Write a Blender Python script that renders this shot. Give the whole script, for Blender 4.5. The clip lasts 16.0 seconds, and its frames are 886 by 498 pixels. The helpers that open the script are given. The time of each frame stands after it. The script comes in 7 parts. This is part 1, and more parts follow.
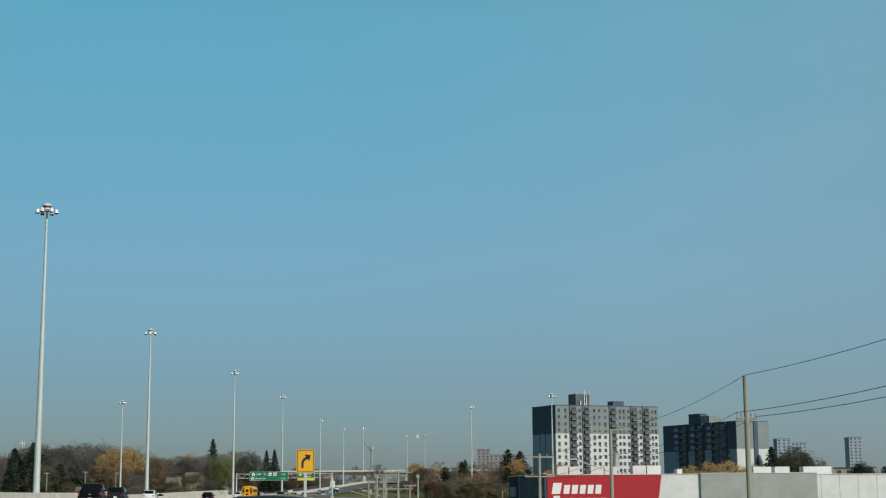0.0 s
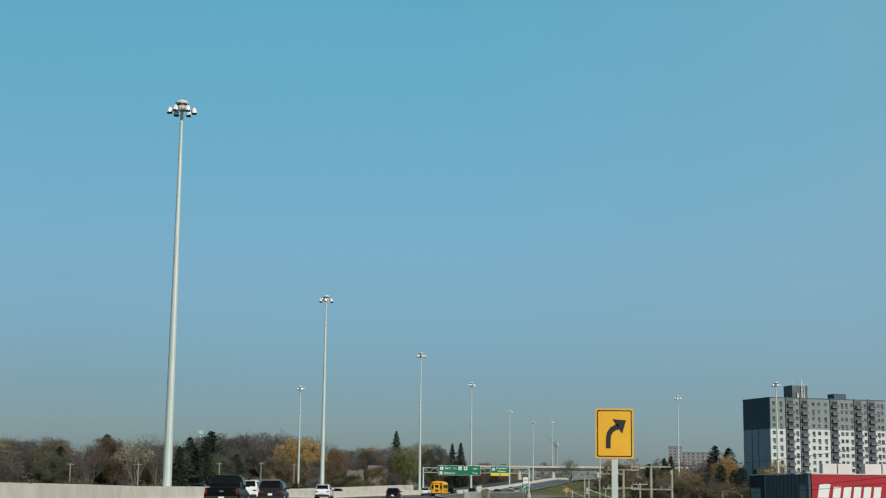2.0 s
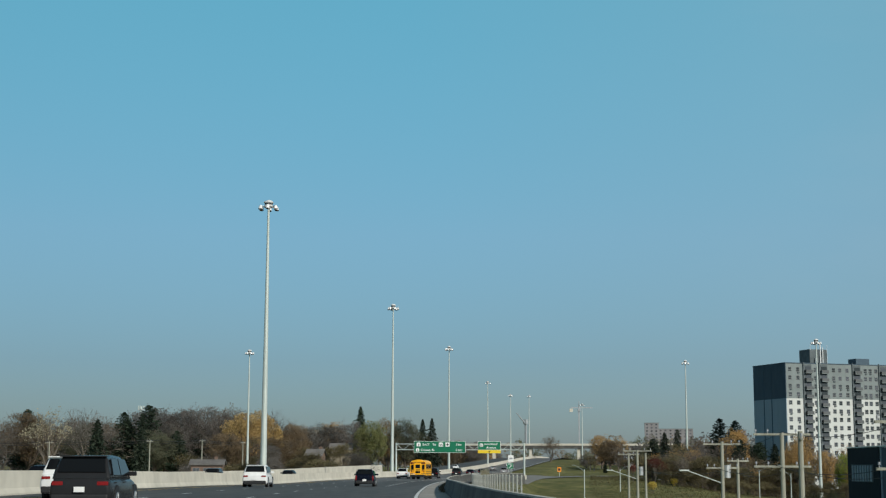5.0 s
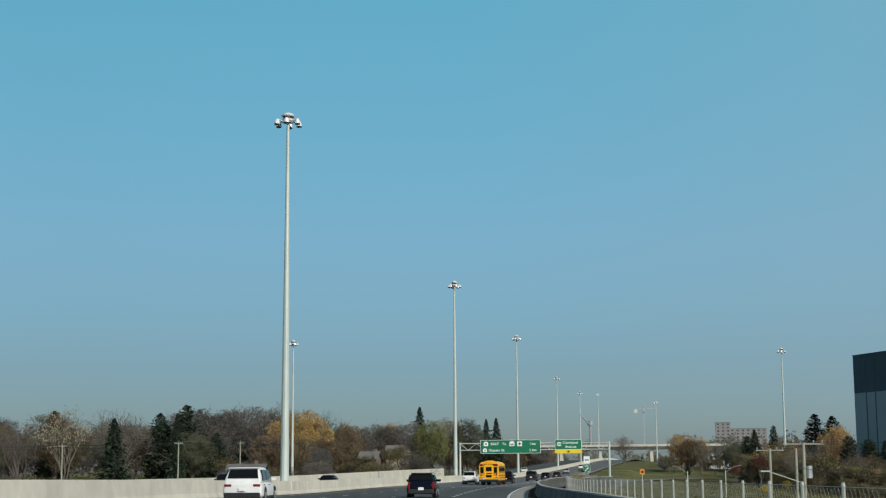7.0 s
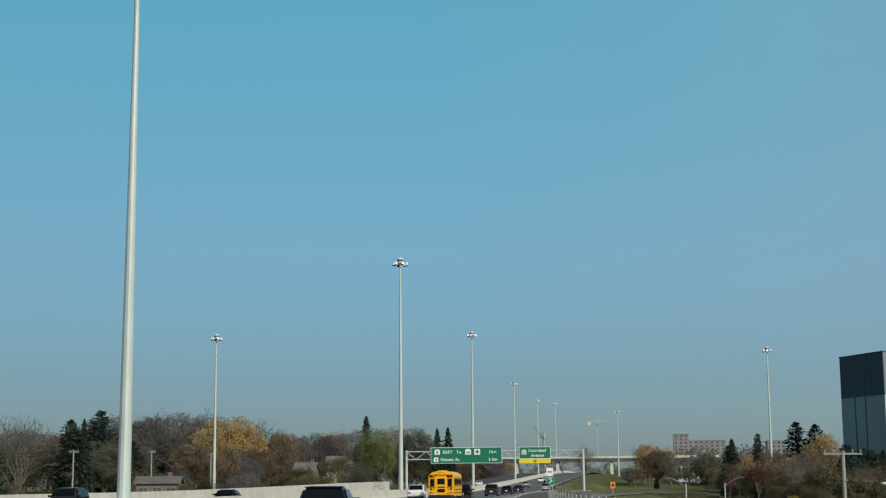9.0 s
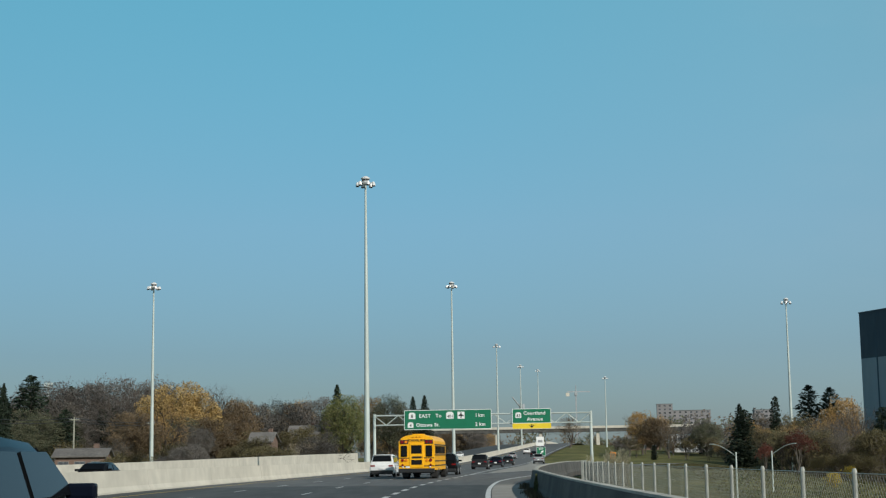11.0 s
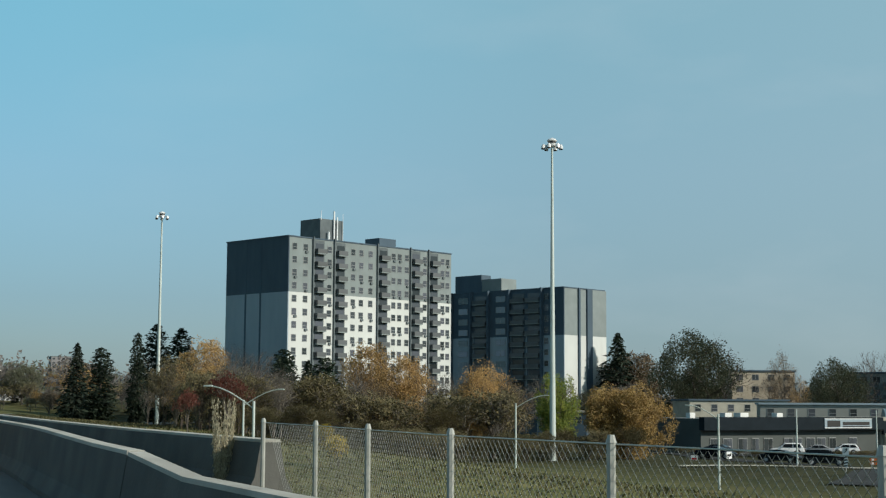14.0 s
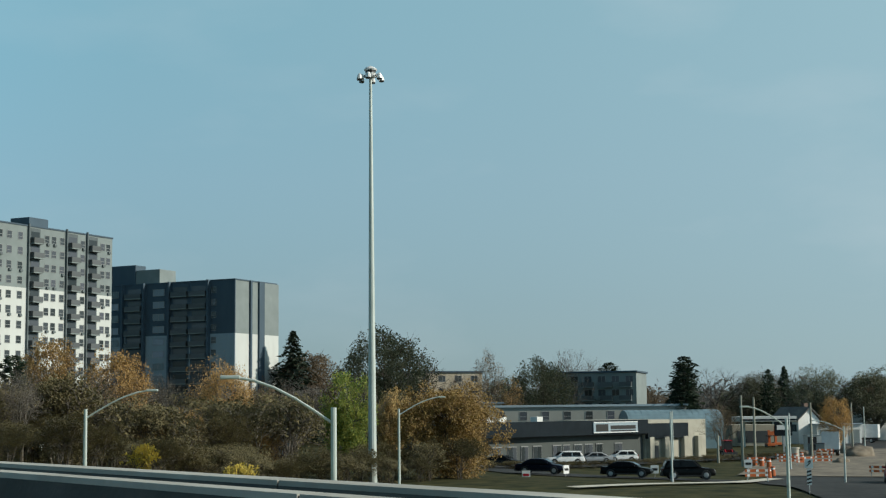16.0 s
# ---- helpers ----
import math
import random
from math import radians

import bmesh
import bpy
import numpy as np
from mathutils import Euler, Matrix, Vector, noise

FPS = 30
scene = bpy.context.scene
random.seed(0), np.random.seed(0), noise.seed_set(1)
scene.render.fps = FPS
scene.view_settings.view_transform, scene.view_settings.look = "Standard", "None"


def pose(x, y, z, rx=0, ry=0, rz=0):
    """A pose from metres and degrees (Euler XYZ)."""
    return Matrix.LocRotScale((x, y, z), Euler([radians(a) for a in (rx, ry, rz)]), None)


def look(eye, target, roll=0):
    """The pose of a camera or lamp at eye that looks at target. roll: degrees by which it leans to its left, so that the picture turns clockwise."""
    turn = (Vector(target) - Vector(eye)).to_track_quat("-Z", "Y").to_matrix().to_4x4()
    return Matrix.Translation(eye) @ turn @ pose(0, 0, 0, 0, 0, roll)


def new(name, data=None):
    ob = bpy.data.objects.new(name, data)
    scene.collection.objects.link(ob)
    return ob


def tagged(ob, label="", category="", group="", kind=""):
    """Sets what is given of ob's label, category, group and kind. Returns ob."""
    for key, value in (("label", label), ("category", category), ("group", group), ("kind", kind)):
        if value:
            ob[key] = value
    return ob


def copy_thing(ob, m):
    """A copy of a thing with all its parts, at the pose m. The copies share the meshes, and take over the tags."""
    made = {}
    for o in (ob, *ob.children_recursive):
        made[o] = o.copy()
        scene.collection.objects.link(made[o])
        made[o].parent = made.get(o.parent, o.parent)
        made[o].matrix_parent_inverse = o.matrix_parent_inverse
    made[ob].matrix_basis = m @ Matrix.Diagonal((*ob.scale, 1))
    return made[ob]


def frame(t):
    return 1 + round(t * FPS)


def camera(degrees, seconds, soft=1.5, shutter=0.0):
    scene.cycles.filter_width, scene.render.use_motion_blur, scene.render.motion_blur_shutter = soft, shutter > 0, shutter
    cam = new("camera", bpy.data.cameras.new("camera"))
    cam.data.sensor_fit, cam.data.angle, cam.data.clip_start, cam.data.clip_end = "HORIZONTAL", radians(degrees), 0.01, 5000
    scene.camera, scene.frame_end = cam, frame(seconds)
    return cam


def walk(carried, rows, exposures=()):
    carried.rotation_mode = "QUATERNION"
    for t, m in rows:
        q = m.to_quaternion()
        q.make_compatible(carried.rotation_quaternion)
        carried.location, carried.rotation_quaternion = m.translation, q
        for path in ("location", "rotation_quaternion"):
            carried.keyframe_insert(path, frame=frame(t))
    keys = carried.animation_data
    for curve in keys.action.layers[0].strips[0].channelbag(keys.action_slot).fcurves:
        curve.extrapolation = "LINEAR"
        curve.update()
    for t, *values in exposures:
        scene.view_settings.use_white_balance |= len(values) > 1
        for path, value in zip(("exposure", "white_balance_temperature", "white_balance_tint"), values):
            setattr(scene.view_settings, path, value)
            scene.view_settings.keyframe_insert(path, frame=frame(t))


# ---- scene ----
# ---- camera ----
PATH = [
    (0.00, (16.660, -269.110, 1.997), (24.069, -170.732, 18.335), -0.386),
    (0.50, (15.627, -258.083, 2.095), (17.959, -159.506, 18.743), -0.606),
    (1.00, (14.606, -246.990, 2.179), (14.048, -148.387, 18.827), -0.436),
    (1.50, (13.581, -235.873, 2.238), (10.755, -137.224, 18.374), -0.177),
    (2.00, (12.514, -224.720, 2.265), (7.603, -126.142, 18.336), 0.609),
    (2.50, (11.420, -213.563, 2.267), (4.799, -115.040, 18.058), 0.822),
    (3.00, (10.353, -202.501, 2.287), (3.169, -103.899, 17.321), 0.785),
    (3.50, (9.290, -191.544, 2.305), (3.284, -92.858, 17.309), 0.390),
    (4.00, (8.191, -180.685, 2.310), (4.199, -81.868, 17.121), 0.136),
    (4.20, (7.776, -176.349, 2.308), (5.341, -77.469, 17.033), 0.285),
    (6.30, (4.093, -131.017, 2.127), (1.385, -32.226, 17.392), -0.171),
    (6.50, (3.831, -126.756, 2.122), (-0.165, -28.105, 17.998), -0.537),
    (7.00, (3.240, -116.151, 2.122), (-2.957, -17.480, 17.144), -0.359),
    (7.50, (2.779, -105.588, 2.121), (-2.682, -6.759, 16.369), -0.995),
    (8.00, (2.422, -95.030, 2.104), (-2.492, 3.613, 17.774), -0.813),
    (8.50, (2.061, -84.522, 2.080), (-1.525, 14.148, 17.940), -0.370),
    (8.70, (1.917, -80.327, 2.066), (-1.284, 18.338, 18.035), -0.322),
    (10.80, (0.545, -36.355, 1.771), (-1.028, 62.606, 16.062), -0.944),
    (11.00, (0.443, -32.123, 1.757), (-0.765, 66.872, 15.852), -0.792),
    (11.50, (0.215, -21.497, 1.730), (2.352, 77.639, 14.670), -0.405),
    (12.00, (0.103, -10.787, 1.716), (9.339, 88.030, 13.959), -0.259),
    (12.50, (0.000, 0.000, 1.707), (15.415, 98.147, 13.088), 0.247),
    (13.00, (0.000, 10.899, 1.701), (23.233, 107.588, 12.263), 0.285),
    (13.50, (0.017, 21.820, 1.694), (34.522, 114.945, 13.411), 0.391),
    (14.00, (0.253, 32.693, 1.691), (45.277, 121.356, 12.267), 0.312),
    (14.50, (0.647, 43.502, 1.696), (53.200, 127.826, 12.994), 0.019),
    (15.00, (1.258, 54.231, 1.706), (60.299, 134.063, 13.582), -0.186),
    (15.50, (2.011, 64.989, 1.717), (66.418, 140.659, 12.935), -0.340),
    (16.00, (2.860, 75.737, 1.724), (71.413, 147.715, 12.661), -0.605),
]
cam = camera(33.803, 16.0, soft=1.25)
walk(cam, [(t, look(eye, target, roll)) for t, eye, target, roll in PATH],
     [(0.0, -0.03, 6500, 10), (1.5, 0.03, 6500, 10), (4.0, 0.06, 6500, 10), (7.8, 0.06, 6500, 10), (8.5, -0.02, 6500, 10), (10.6, 0.08, 6500, 10), (13.0, 0.16, 6600, 9), (13.6, 0.24, 6600, 8), (14.2, 0.35, 6600, 8), (15.0, 0.28, 6600, 7), (15.5, 0.36, 6600, 7), (16.0, 0.30, 6600, 6)])

# ---- world, sun ----
SUN_AZ, SUN_EL = 142.0, 28.0        # azimuth clockwise from +y, elevation
world = bpy.data.worlds.new("sky")
scene.world = world
world.use_nodes = True
wn, wl = world.node_tree.nodes, world.node_tree.links
sky = wn.new("ShaderNodeTexSky")
sky.sky_type = "NISHITA"
sky.sun_disc = False
sky.sun_elevation, sky.sun_rotation = radians(SUN_EL), radians(SUN_AZ)
sky.altitude, sky.air_density, sky.dust_density, sky.ozone_density = 100, 1.0, 0.6, 1.5
# hazy autumn air: greyer towards the skyline, a clear cyan blue higher up
wco, wsep, wramp, wmul = wn.new("ShaderNodeTexCoord"), wn.new("ShaderNodeSeparateXYZ"), wn.new("ShaderNodeValToRGB"), wn.new("ShaderNodeMix")
wl.new(wco.outputs["Generated"], wsep.inputs[0])
wl.new(wsep.outputs["Z"], wramp.inputs[0])
for pos, col in ((0.0, (0.160, 0.203, 0.290)), (0.07, (0.203, 0.274, 0.342)), (0.156, (0.303, 0.435, 0.460)), (0.317, (0.362, 0.722, 0.636)), (0.55, (0.135, 0.200, 0.205))):
    e = wramp.color_ramp.elements[0] if pos == 0.0 else wramp.color_ramp.elements.new(pos)
    e.position, e.color = pos, (*col, 1)
wramp.color_ramp.elements[-1].color = (0.110, 0.155, 0.170, 1)
wmul.data_type, wmul.blend_type = "RGBA", "MULTIPLY"
wmul.inputs[0].default_value = 1.0
wl.new(sky.outputs[0], wmul.inputs[6])
wl.new(wramp.outputs[0], wmul.inputs[7])
# paler towards the sun
wdot, wmap, wpale = wn.new("ShaderNodeVectorMath"), wn.new("ShaderNodeMapRange"), wn.new("ShaderNodeMix")
wdot.operation = "DOT_PRODUCT"
wdot.inputs[1].default_value = (math.sin(radians(SUN_AZ - 23)), math.cos(radians(SUN_AZ - 23)), 0)
wl.new(wco.outputs["Generated"], wdot.inputs[0])
wl.new(wdot.outputs["Value"], wmap.inputs[0])
wmap.inputs["From Min"].default_value, wmap.inputs["From Max"].default_value = -0.5, 0.65
wmap.inputs["To Min"].default_value, wmap.inputs["To Max"].default_value = 0.0, 0.75
wpale.data_type = "RGBA"
wl.new(wmap.outputs[0], wpale.inputs[0])
wl.new(wmul.outputs[2], wpale.inputs[6])
wpale.inputs[7].default_value = (1.93, 2.66, 3.02, 1)
# the air on the shaded side of the sky is a little deeper than across the sun's azimuth
wband, wgain = wn.new("ShaderNodeMapRange"), wn.new("ShaderNodeValToRGB")
wband.inputs["From Min"].default_value, wband.inputs["From Max"].default_value = -1.0, 1.0
wl.new(wdot.outputs["Value"], wband.inputs[0])
wl.new(wband.outputs[0], wgain.inputs[0])
for pos, g in ((0.0, 0.92), (0.14, 0.945), (0.25, 1.065), (0.36, 1.13), (0.43, 1.115), (0.52, 1.02), (0.65, 0.985)):
    e = wgain.color_ramp.elements[0] if pos == 0.0 else wgain.color_ramp.elements.new(pos)
    e.position, e.color = pos, (g * 0.9, g * 0.9, g * 0.9, 1)
wgain.color_ramp.elements[-1].color = (0.94, 0.93, 0.92, 1)
wbal = wn.new("ShaderNodeMix")
wbal.data_type, wbal.blend_type = "RGBA", "MULTIPLY"
wbal.inputs[0].default_value = 1.0
wl.new(wpale.outputs[2], wbal.inputs[6])
wl.new(wgain.outputs[0], wbal.inputs[7])
# thin high cloud, denser towards the sun
wcm, wcn, wcr, wcf, wcx = wn.new("ShaderNodeMapping"), wn.new("ShaderNodeTexNoise"), wn.new("ShaderNodeMapRange"), wn.new("ShaderNodeMath"), wn.new("ShaderNodeMix")
wl.new(wco.outputs["Generated"], wcm.inputs[0])
wcm.inputs["Scale"].default_value = (3.0, 3.0, 8.0)
wcm.inputs["Location"].default_value = (1.3, 0.2, 0.4)
wl.new(wcm.outputs[0], wcn.inputs[0])
wcn.inputs["Scale"].default_value, wcn.inputs["Detail"].default_value, wcn.inputs["Roughness"].default_value = 1.6, 5, 0.5
wl.new(wcn.outputs[0], wcr.inputs[0])
wcr.inputs["From Min"].default_value, wcr.inputs["From Max"].default_value = 0.52, 0.74
wcr.inputs["To Max"].default_value = 0.30
wcf.operation = "MULTIPLY"
wl.new(wcr.outputs[0], wcf.inputs[0])
wl.new(wmap.outputs[0], wcf.inputs[1])
wcx.data_type = "RGBA"
wl.new(wcf.outputs[0], wcx.inputs[0])
wl.new(wbal.outputs[2], wcx.inputs[6])
wcx.inputs[7].default_value = (2.75, 3.0, 3.25, 1)
wl.new(wcx.outputs[2], wn["Background"].inputs[0])
wn["Background"].inputs[1].default_value = 0.1867
sun_data = bpy.data.lights.new("sun", "SUN")
sun_data.energy, sun_data.angle, sun_data.color = 3.3, radians(0.6), (1.0, 0.94, 0.84)
sun = new("sun", sun_data)
_az, _el = radians(SUN_AZ), radians(SUN_EL)
TO_SUN = Vector((math.sin(_az) * math.cos(_el), math.cos(_az) * math.cos(_el), math.sin(_el)))
sun.matrix_world = look(TO_SUN * 300, (0, 0, 0))


# ---- materials ----
def mat(name, color, rough=0.7, metal=0.0, second=None, scale=4.0, detail=6.0, bump=0.0, bump_scale=40.0, vary=0.0,
        mottle=0.0, mottle_scale=0.3, stretch=(1, 1, 1), alpha=None, subsurface=0.0):
    """Principled surface: two colours mixed by fine noise, broad mottling, object-to-object variation and relief."""
    m = bpy.data.materials.new(name)
    m.use_nodes = True
    nt = m.node_tree
    n, l = nt.nodes, nt.links
    b = n["Principled BSDF"]
    b.inputs["Roughness"].default_value = rough
    b.inputs["Metallic"].default_value = metal
    b.inputs["Base Color"].default_value = (*color, 1)
    co = n.new("ShaderNodeTexCoord")
    mp = n.new("ShaderNodeMapping")
    mp.inputs["Scale"].default_value = stretch
    l.new(co.outputs["Object"], mp.inputs[0])
    out = None
    if second:
        tx = n.new("ShaderNodeTexNoise")
        tx.inputs["Scale"].default_value, tx.inputs["Detail"].default_value = scale, detail
        l.new(mp.outputs[0], tx.inputs[0])
        rp = n.new("ShaderNodeValToRGB")
        rp.color_ramp.elements[0].position, rp.color_ramp.elements[1].position = 0.36, 0.66
        rp.color_ramp.elements[0].color, rp.color_ramp.elements[1].color = (*color, 1), (*second, 1)
        l.new(tx.outputs[0], rp.inputs[0])
        out = rp.outputs[0]
    if mottle:
        t2 = n.new("ShaderNodeTexNoise")
        t2.inputs["Scale"].default_value, t2.inputs["Detail"].default_value = mottle_scale, 4
        l.new(mp.outputs[0], t2.inputs[0])
        mr = n.new("ShaderNodeMapRange")
        mr.inputs["From Min"].default_value, mr.inputs["From Max"].default_value = 0.3, 0.7
        mr.inputs["To Min"].default_value, mr.inputs["To Max"].default_value = 1 - mottle, 1 + mottle
        l.new(t2.outputs[0], mr.inputs[0])
        hs = n.new("ShaderNodeHueSaturation")
        l.new(mr.outputs[0], hs.inputs["Value"])
        if out:
            l.new(out, hs.inputs["Color"])
        else:
            hs.inputs["Color"].default_value = (*color, 1)
        out = hs.outputs[0]
    if vary:
        oi = n.new("ShaderNodeObjectInfo")
        m2 = n.new("ShaderNodeMapRange")
        m2.inputs["To Min"].default_value, m2.inputs["To Max"].default_value = 1 - vary, 1 + vary
        l.new(oi.outputs["Random"], m2.inputs[0])
        h2 = n.new("ShaderNodeHueSaturation")
        l.new(m2.outputs[0], h2.inputs["Value"])
        m3 = n.new("ShaderNodeMapRange")
        m3.inputs["To Min"].default_value, m3.inputs["To Max"].default_value = 0.5 - vary * 0.08, 0.5 + vary * 0.08
        l.new(oi.outputs["Random"], m3.inputs[0])
        l.new(m3.outputs[0], h2.inputs["Hue"])
        if out:
            l.new(out, h2.inputs["Color"])
        else:
            h2.inputs["Color"].default_value = (*color, 1)
        out = h2.outputs[0]
    if out:
        l.new(out, b.inputs["Base Color"])
    if bump:
        tb = n.new("ShaderNodeTexNoise")
        tb.inputs["Scale"].default_value, tb.inputs["Detail"].default_value = bump_scale, 5
        l.new(mp.outputs[0], tb.inputs[0])
        bp = n.new("ShaderNodeBump")
        bp.inputs["Strength"].default_value = bump
        bp.inputs["Distance"].default_value = 0.02
        l.new(tb.outputs[0], bp.inputs["Height"])
        l.new(bp.outputs[0], b.inputs["Normal"])
    return m


def leaf_mat(name, a, c, vary=0.25):
    """Leaves: each clump takes its own shade between two colours; light passes through a little."""
    m = mat(name, a, 0.75)
    n, l = m.node_tree.nodes, m.node_tree.links
    b = n["Principled BSDF"]
    g = n.new("ShaderNodeNewGeometry")
    rp = n.new("ShaderNodeValToRGB")
    rp.color_ramp.elements[0].color, rp.color_ramp.elements[1].color = (*a, 1), (*c, 1)
    l.new(g.outputs["Random Per Island"], rp.inputs[0])
    oi = n.new("ShaderNodeObjectInfo")
    m2 = n.new("ShaderNodeMapRange")
    m2.inputs["To Min"].default_value, m2.inputs["To Max"].default_value = 1 - vary, 1 + vary
    l.new(oi.outputs["Random"], m2.inputs[0])
    hs = n.new("ShaderNodeHueSaturation")
    l.new(m2.outputs[0], hs.inputs["Value"])
    l.new(rp.outputs[0], hs.inputs["Color"])
    l.new(hs.outputs[0], b.inputs["Base Color"])
    tr = n.new("ShaderNodeBsdfTranslucent")
    l.new(hs.outputs[0], tr.inputs[0])
    mx = n.new("ShaderNodeMixShader")
    mx.inputs[0].default_value = 0.3
    l.new(b.outputs[0], mx.inputs[1])
    l.new(tr.outputs[0], mx.inputs[2])
    l.new(mx.outputs[0], n["Material Output"].inputs[0])
    return m


ASPHALT = mat("asphalt", (0.044, 0.048, 0.048), 0.85, second=(0.070, 0.073, 0.072), scale=1.5, mottle=0.25, mottle_scale=0.08, bump=0.3, stretch=(1, 0.12, 1))
ASPHALT_OLD = mat("worn_asphalt", (0.034, 0.036, 0.037), 0.9, second=(0.056, 0.057, 0.056), scale=1.0, mottle=0.2, mottle_scale=0.1, bump=0.3)
PAINT = mat("road_paint", (0.72, 0.72, 0.70), 0.6, second=(0.5, 0.5, 0.48), scale=6, mottle=0.15, mottle_scale=1)
PAINT_YELLOW = mat("yellow_road_paint", (0.6, 0.40, 0.06), 0.6)
CONCRETE = mat("concrete", (0.53, 0.50, 0.425), 0.85, second=(0.61, 0.575, 0.49), scale=0.9, mottle=0.10, mottle_scale=0.25, bump=0.2, bump_scale=20)
# weathered, and darkened further so the colour carries the shade on parapet faces
CONCRETE_DARK = mat("weathered_shaded_concrete", (0.066, 0.068, 0.064), 0.9, second=(0.118, 0.116, 0.106), scale=0.7, mottle=0.3, mottle_scale=0.3, bump=0.3, bump_scale=15)
STEEL = mat("galvanized_steel", (0.55, 0.57, 0.58), 0.45, 0.6, second=(0.45, 0.47, 0.48), scale=3, mottle=0.1, mottle_scale=0.6)
STEEL_PALE = mat("pale_weathered_steel", (0.54, 0.60, 0.57), 0.55, 0.15, second=(0.46, 0.52, 0.49), scale=2, mottle=0.12, mottle_scale=0.2, stretch=(1, 1, 0.2))
LAMP_WHITE = mat("white_lamp_housing", (0.75, 0.76, 0.76), 0.35, 0.1, mottle=0.06, mottle_scale=3)
BLACK = mat("black_plastic", (0.015, 0.015, 0.016), 0.5, mottle=0.2, mottle_scale=5)
RUBBER = mat("tyre_rubber", (0.018, 0.018, 0.018), 0.9, mottle=0.2, mottle_scale=8)
GLASS_DARK = mat("dark_glass", (0.006, 0.007, 0.008), 0.05)
GLASS_DARK.node_tree.nodes["Principled BSDF"].inputs["Specular IOR Level"].default_value = 0.22
ASPHALT_OLD.node_tree.nodes["Principled BSDF"].inputs["Specular IOR Level"].default_value = 0.15
GRASS = mat("dry_grass", (0.085, 0.095, 0.034), 0.95, second=(0.185, 0.170, 0.070), scale=0.35, mottle=0.35, mottle_scale=0.03, bump=0.8, bump_scale=3)
GRASS.node_tree.nodes["Principled BSDF"].inputs["Specular IOR Level"].default_value = 0.08


def grass_zones(m, color, second, x0, x1):
    """From x0 to x1 eastward the mown field changes to a darker, duller pair of colours."""
    n, l = m.node_tree.nodes, m.node_tree.links
    b = n["Principled BSDF"]
    old = b.inputs["Base Color"].links[0].from_socket
    co, sp, mr, tx, rp, mx = n.new("ShaderNodeTexCoord"), n.new("ShaderNodeSeparateXYZ"), n.new("ShaderNodeMapRange"), n.new("ShaderNodeTexNoise"), n.new("ShaderNodeValToRGB"), n.new("ShaderNodeMix")
    l.new(co.outputs["Object"], sp.inputs[0])
    l.new(co.outputs["Object"], tx.inputs[0])
    l.new(sp.outputs["X"], mr.inputs[0])
    mr.inputs["From Min"].default_value, mr.inputs["From Max"].default_value = x0, x1
    tx.inputs["Scale"].default_value, tx.inputs["Detail"].default_value = 0.5, 8
    rp.color_ramp.elements[0].position, rp.color_ramp.elements[1].position = 0.35, 0.68
    rp.color_ramp.elements[0].color, rp.color_ramp.elements[1].color = (*color, 1), (*second, 1)
    l.new(tx.outputs[0], rp.inputs[0])
    mx.data_type = "RGBA"
    l.new(mr.outputs[0], mx.inputs[0])
    l.new(old, mx.inputs[6])
    l.new(rp.outputs[0], mx.inputs[7])
    l.new(mx.outputs[2], b.inputs["Base Color"])


# pale tone of the parapet tops: sunlight put into the colour
CONCRETE_SUNLIT = mat("sunlit_edge_concrete", (0.46, 0.45, 0.40), 0.9, second=(0.36, 0.35, 0.31), scale=1.2, mottle=0.2, mottle_scale=0.4, bump=0.3, bump_scale=15)
SHOULDER = mat("pale_shoulder", (0.27, 0.257, 0.23), 0.9, second=(0.34, 0.322, 0.29), scale=0.8, mottle=0.15, mottle_scale=0.2, bump=0.3)


# ---- helpers for building ----
def mesh_of(bm, name):
    me = bpy.data.meshes.new(name)
    bm.to_mesh(me)
    bm.free()
    return me


def thing(name, m=None, label="", category="", group="", kind=""):
    ob = new(name)
    ob.empty_display_size = 0.2
    if m is not None:
        ob.matrix_world = m
    return tagged(ob, label, category, group, kind)


def part(name, bm, material, parent=None, label="", smooth=False):
    me = bm if isinstance(bm, bpy.types.Mesh) else mesh_of(bm, name)
    if not me.materials:
        me.materials.append(material)
    if smooth:
        for p in me.polygons:
            p.use_smooth = True
    ob = new(name, me)
    if parent is not None:
        ob.parent = parent
    return tagged(ob, label)


def solid(name, bm, material, label, category, kind="", group="", smooth=False):
    ob = part(name, bm, material, None, label, smooth)
    return tagged(ob, "", category, group, kind)


def add_box(bm, x0, x1, y0, y1, z0, z1, bev=0.0):
    vs = [bm.verts.new((x, y, z)) for z in (z0, z1) for y in (y0, y1) for x in (x0, x1)]
    fs = [bm.faces.new([vs[i] for i in f]) for f in ((0, 2, 3, 1), (4, 5, 7, 6), (0, 1, 5, 4), (2, 6, 7, 3), (0, 4, 6, 2), (1, 3, 7, 5))]
    if bev:
        es = list({e for f in fs for e in f.edges})
        bmesh.ops.bevel(bm, geom=es, offset=bev, segments=2, affect="EDGES", profile=0.6)
    return bm


def box(x0, x1, y0, y1, z0, z1, bev=0.0):
    return add_box(bmesh.new(), x0, x1, y0, y1, z0, z1, bev)


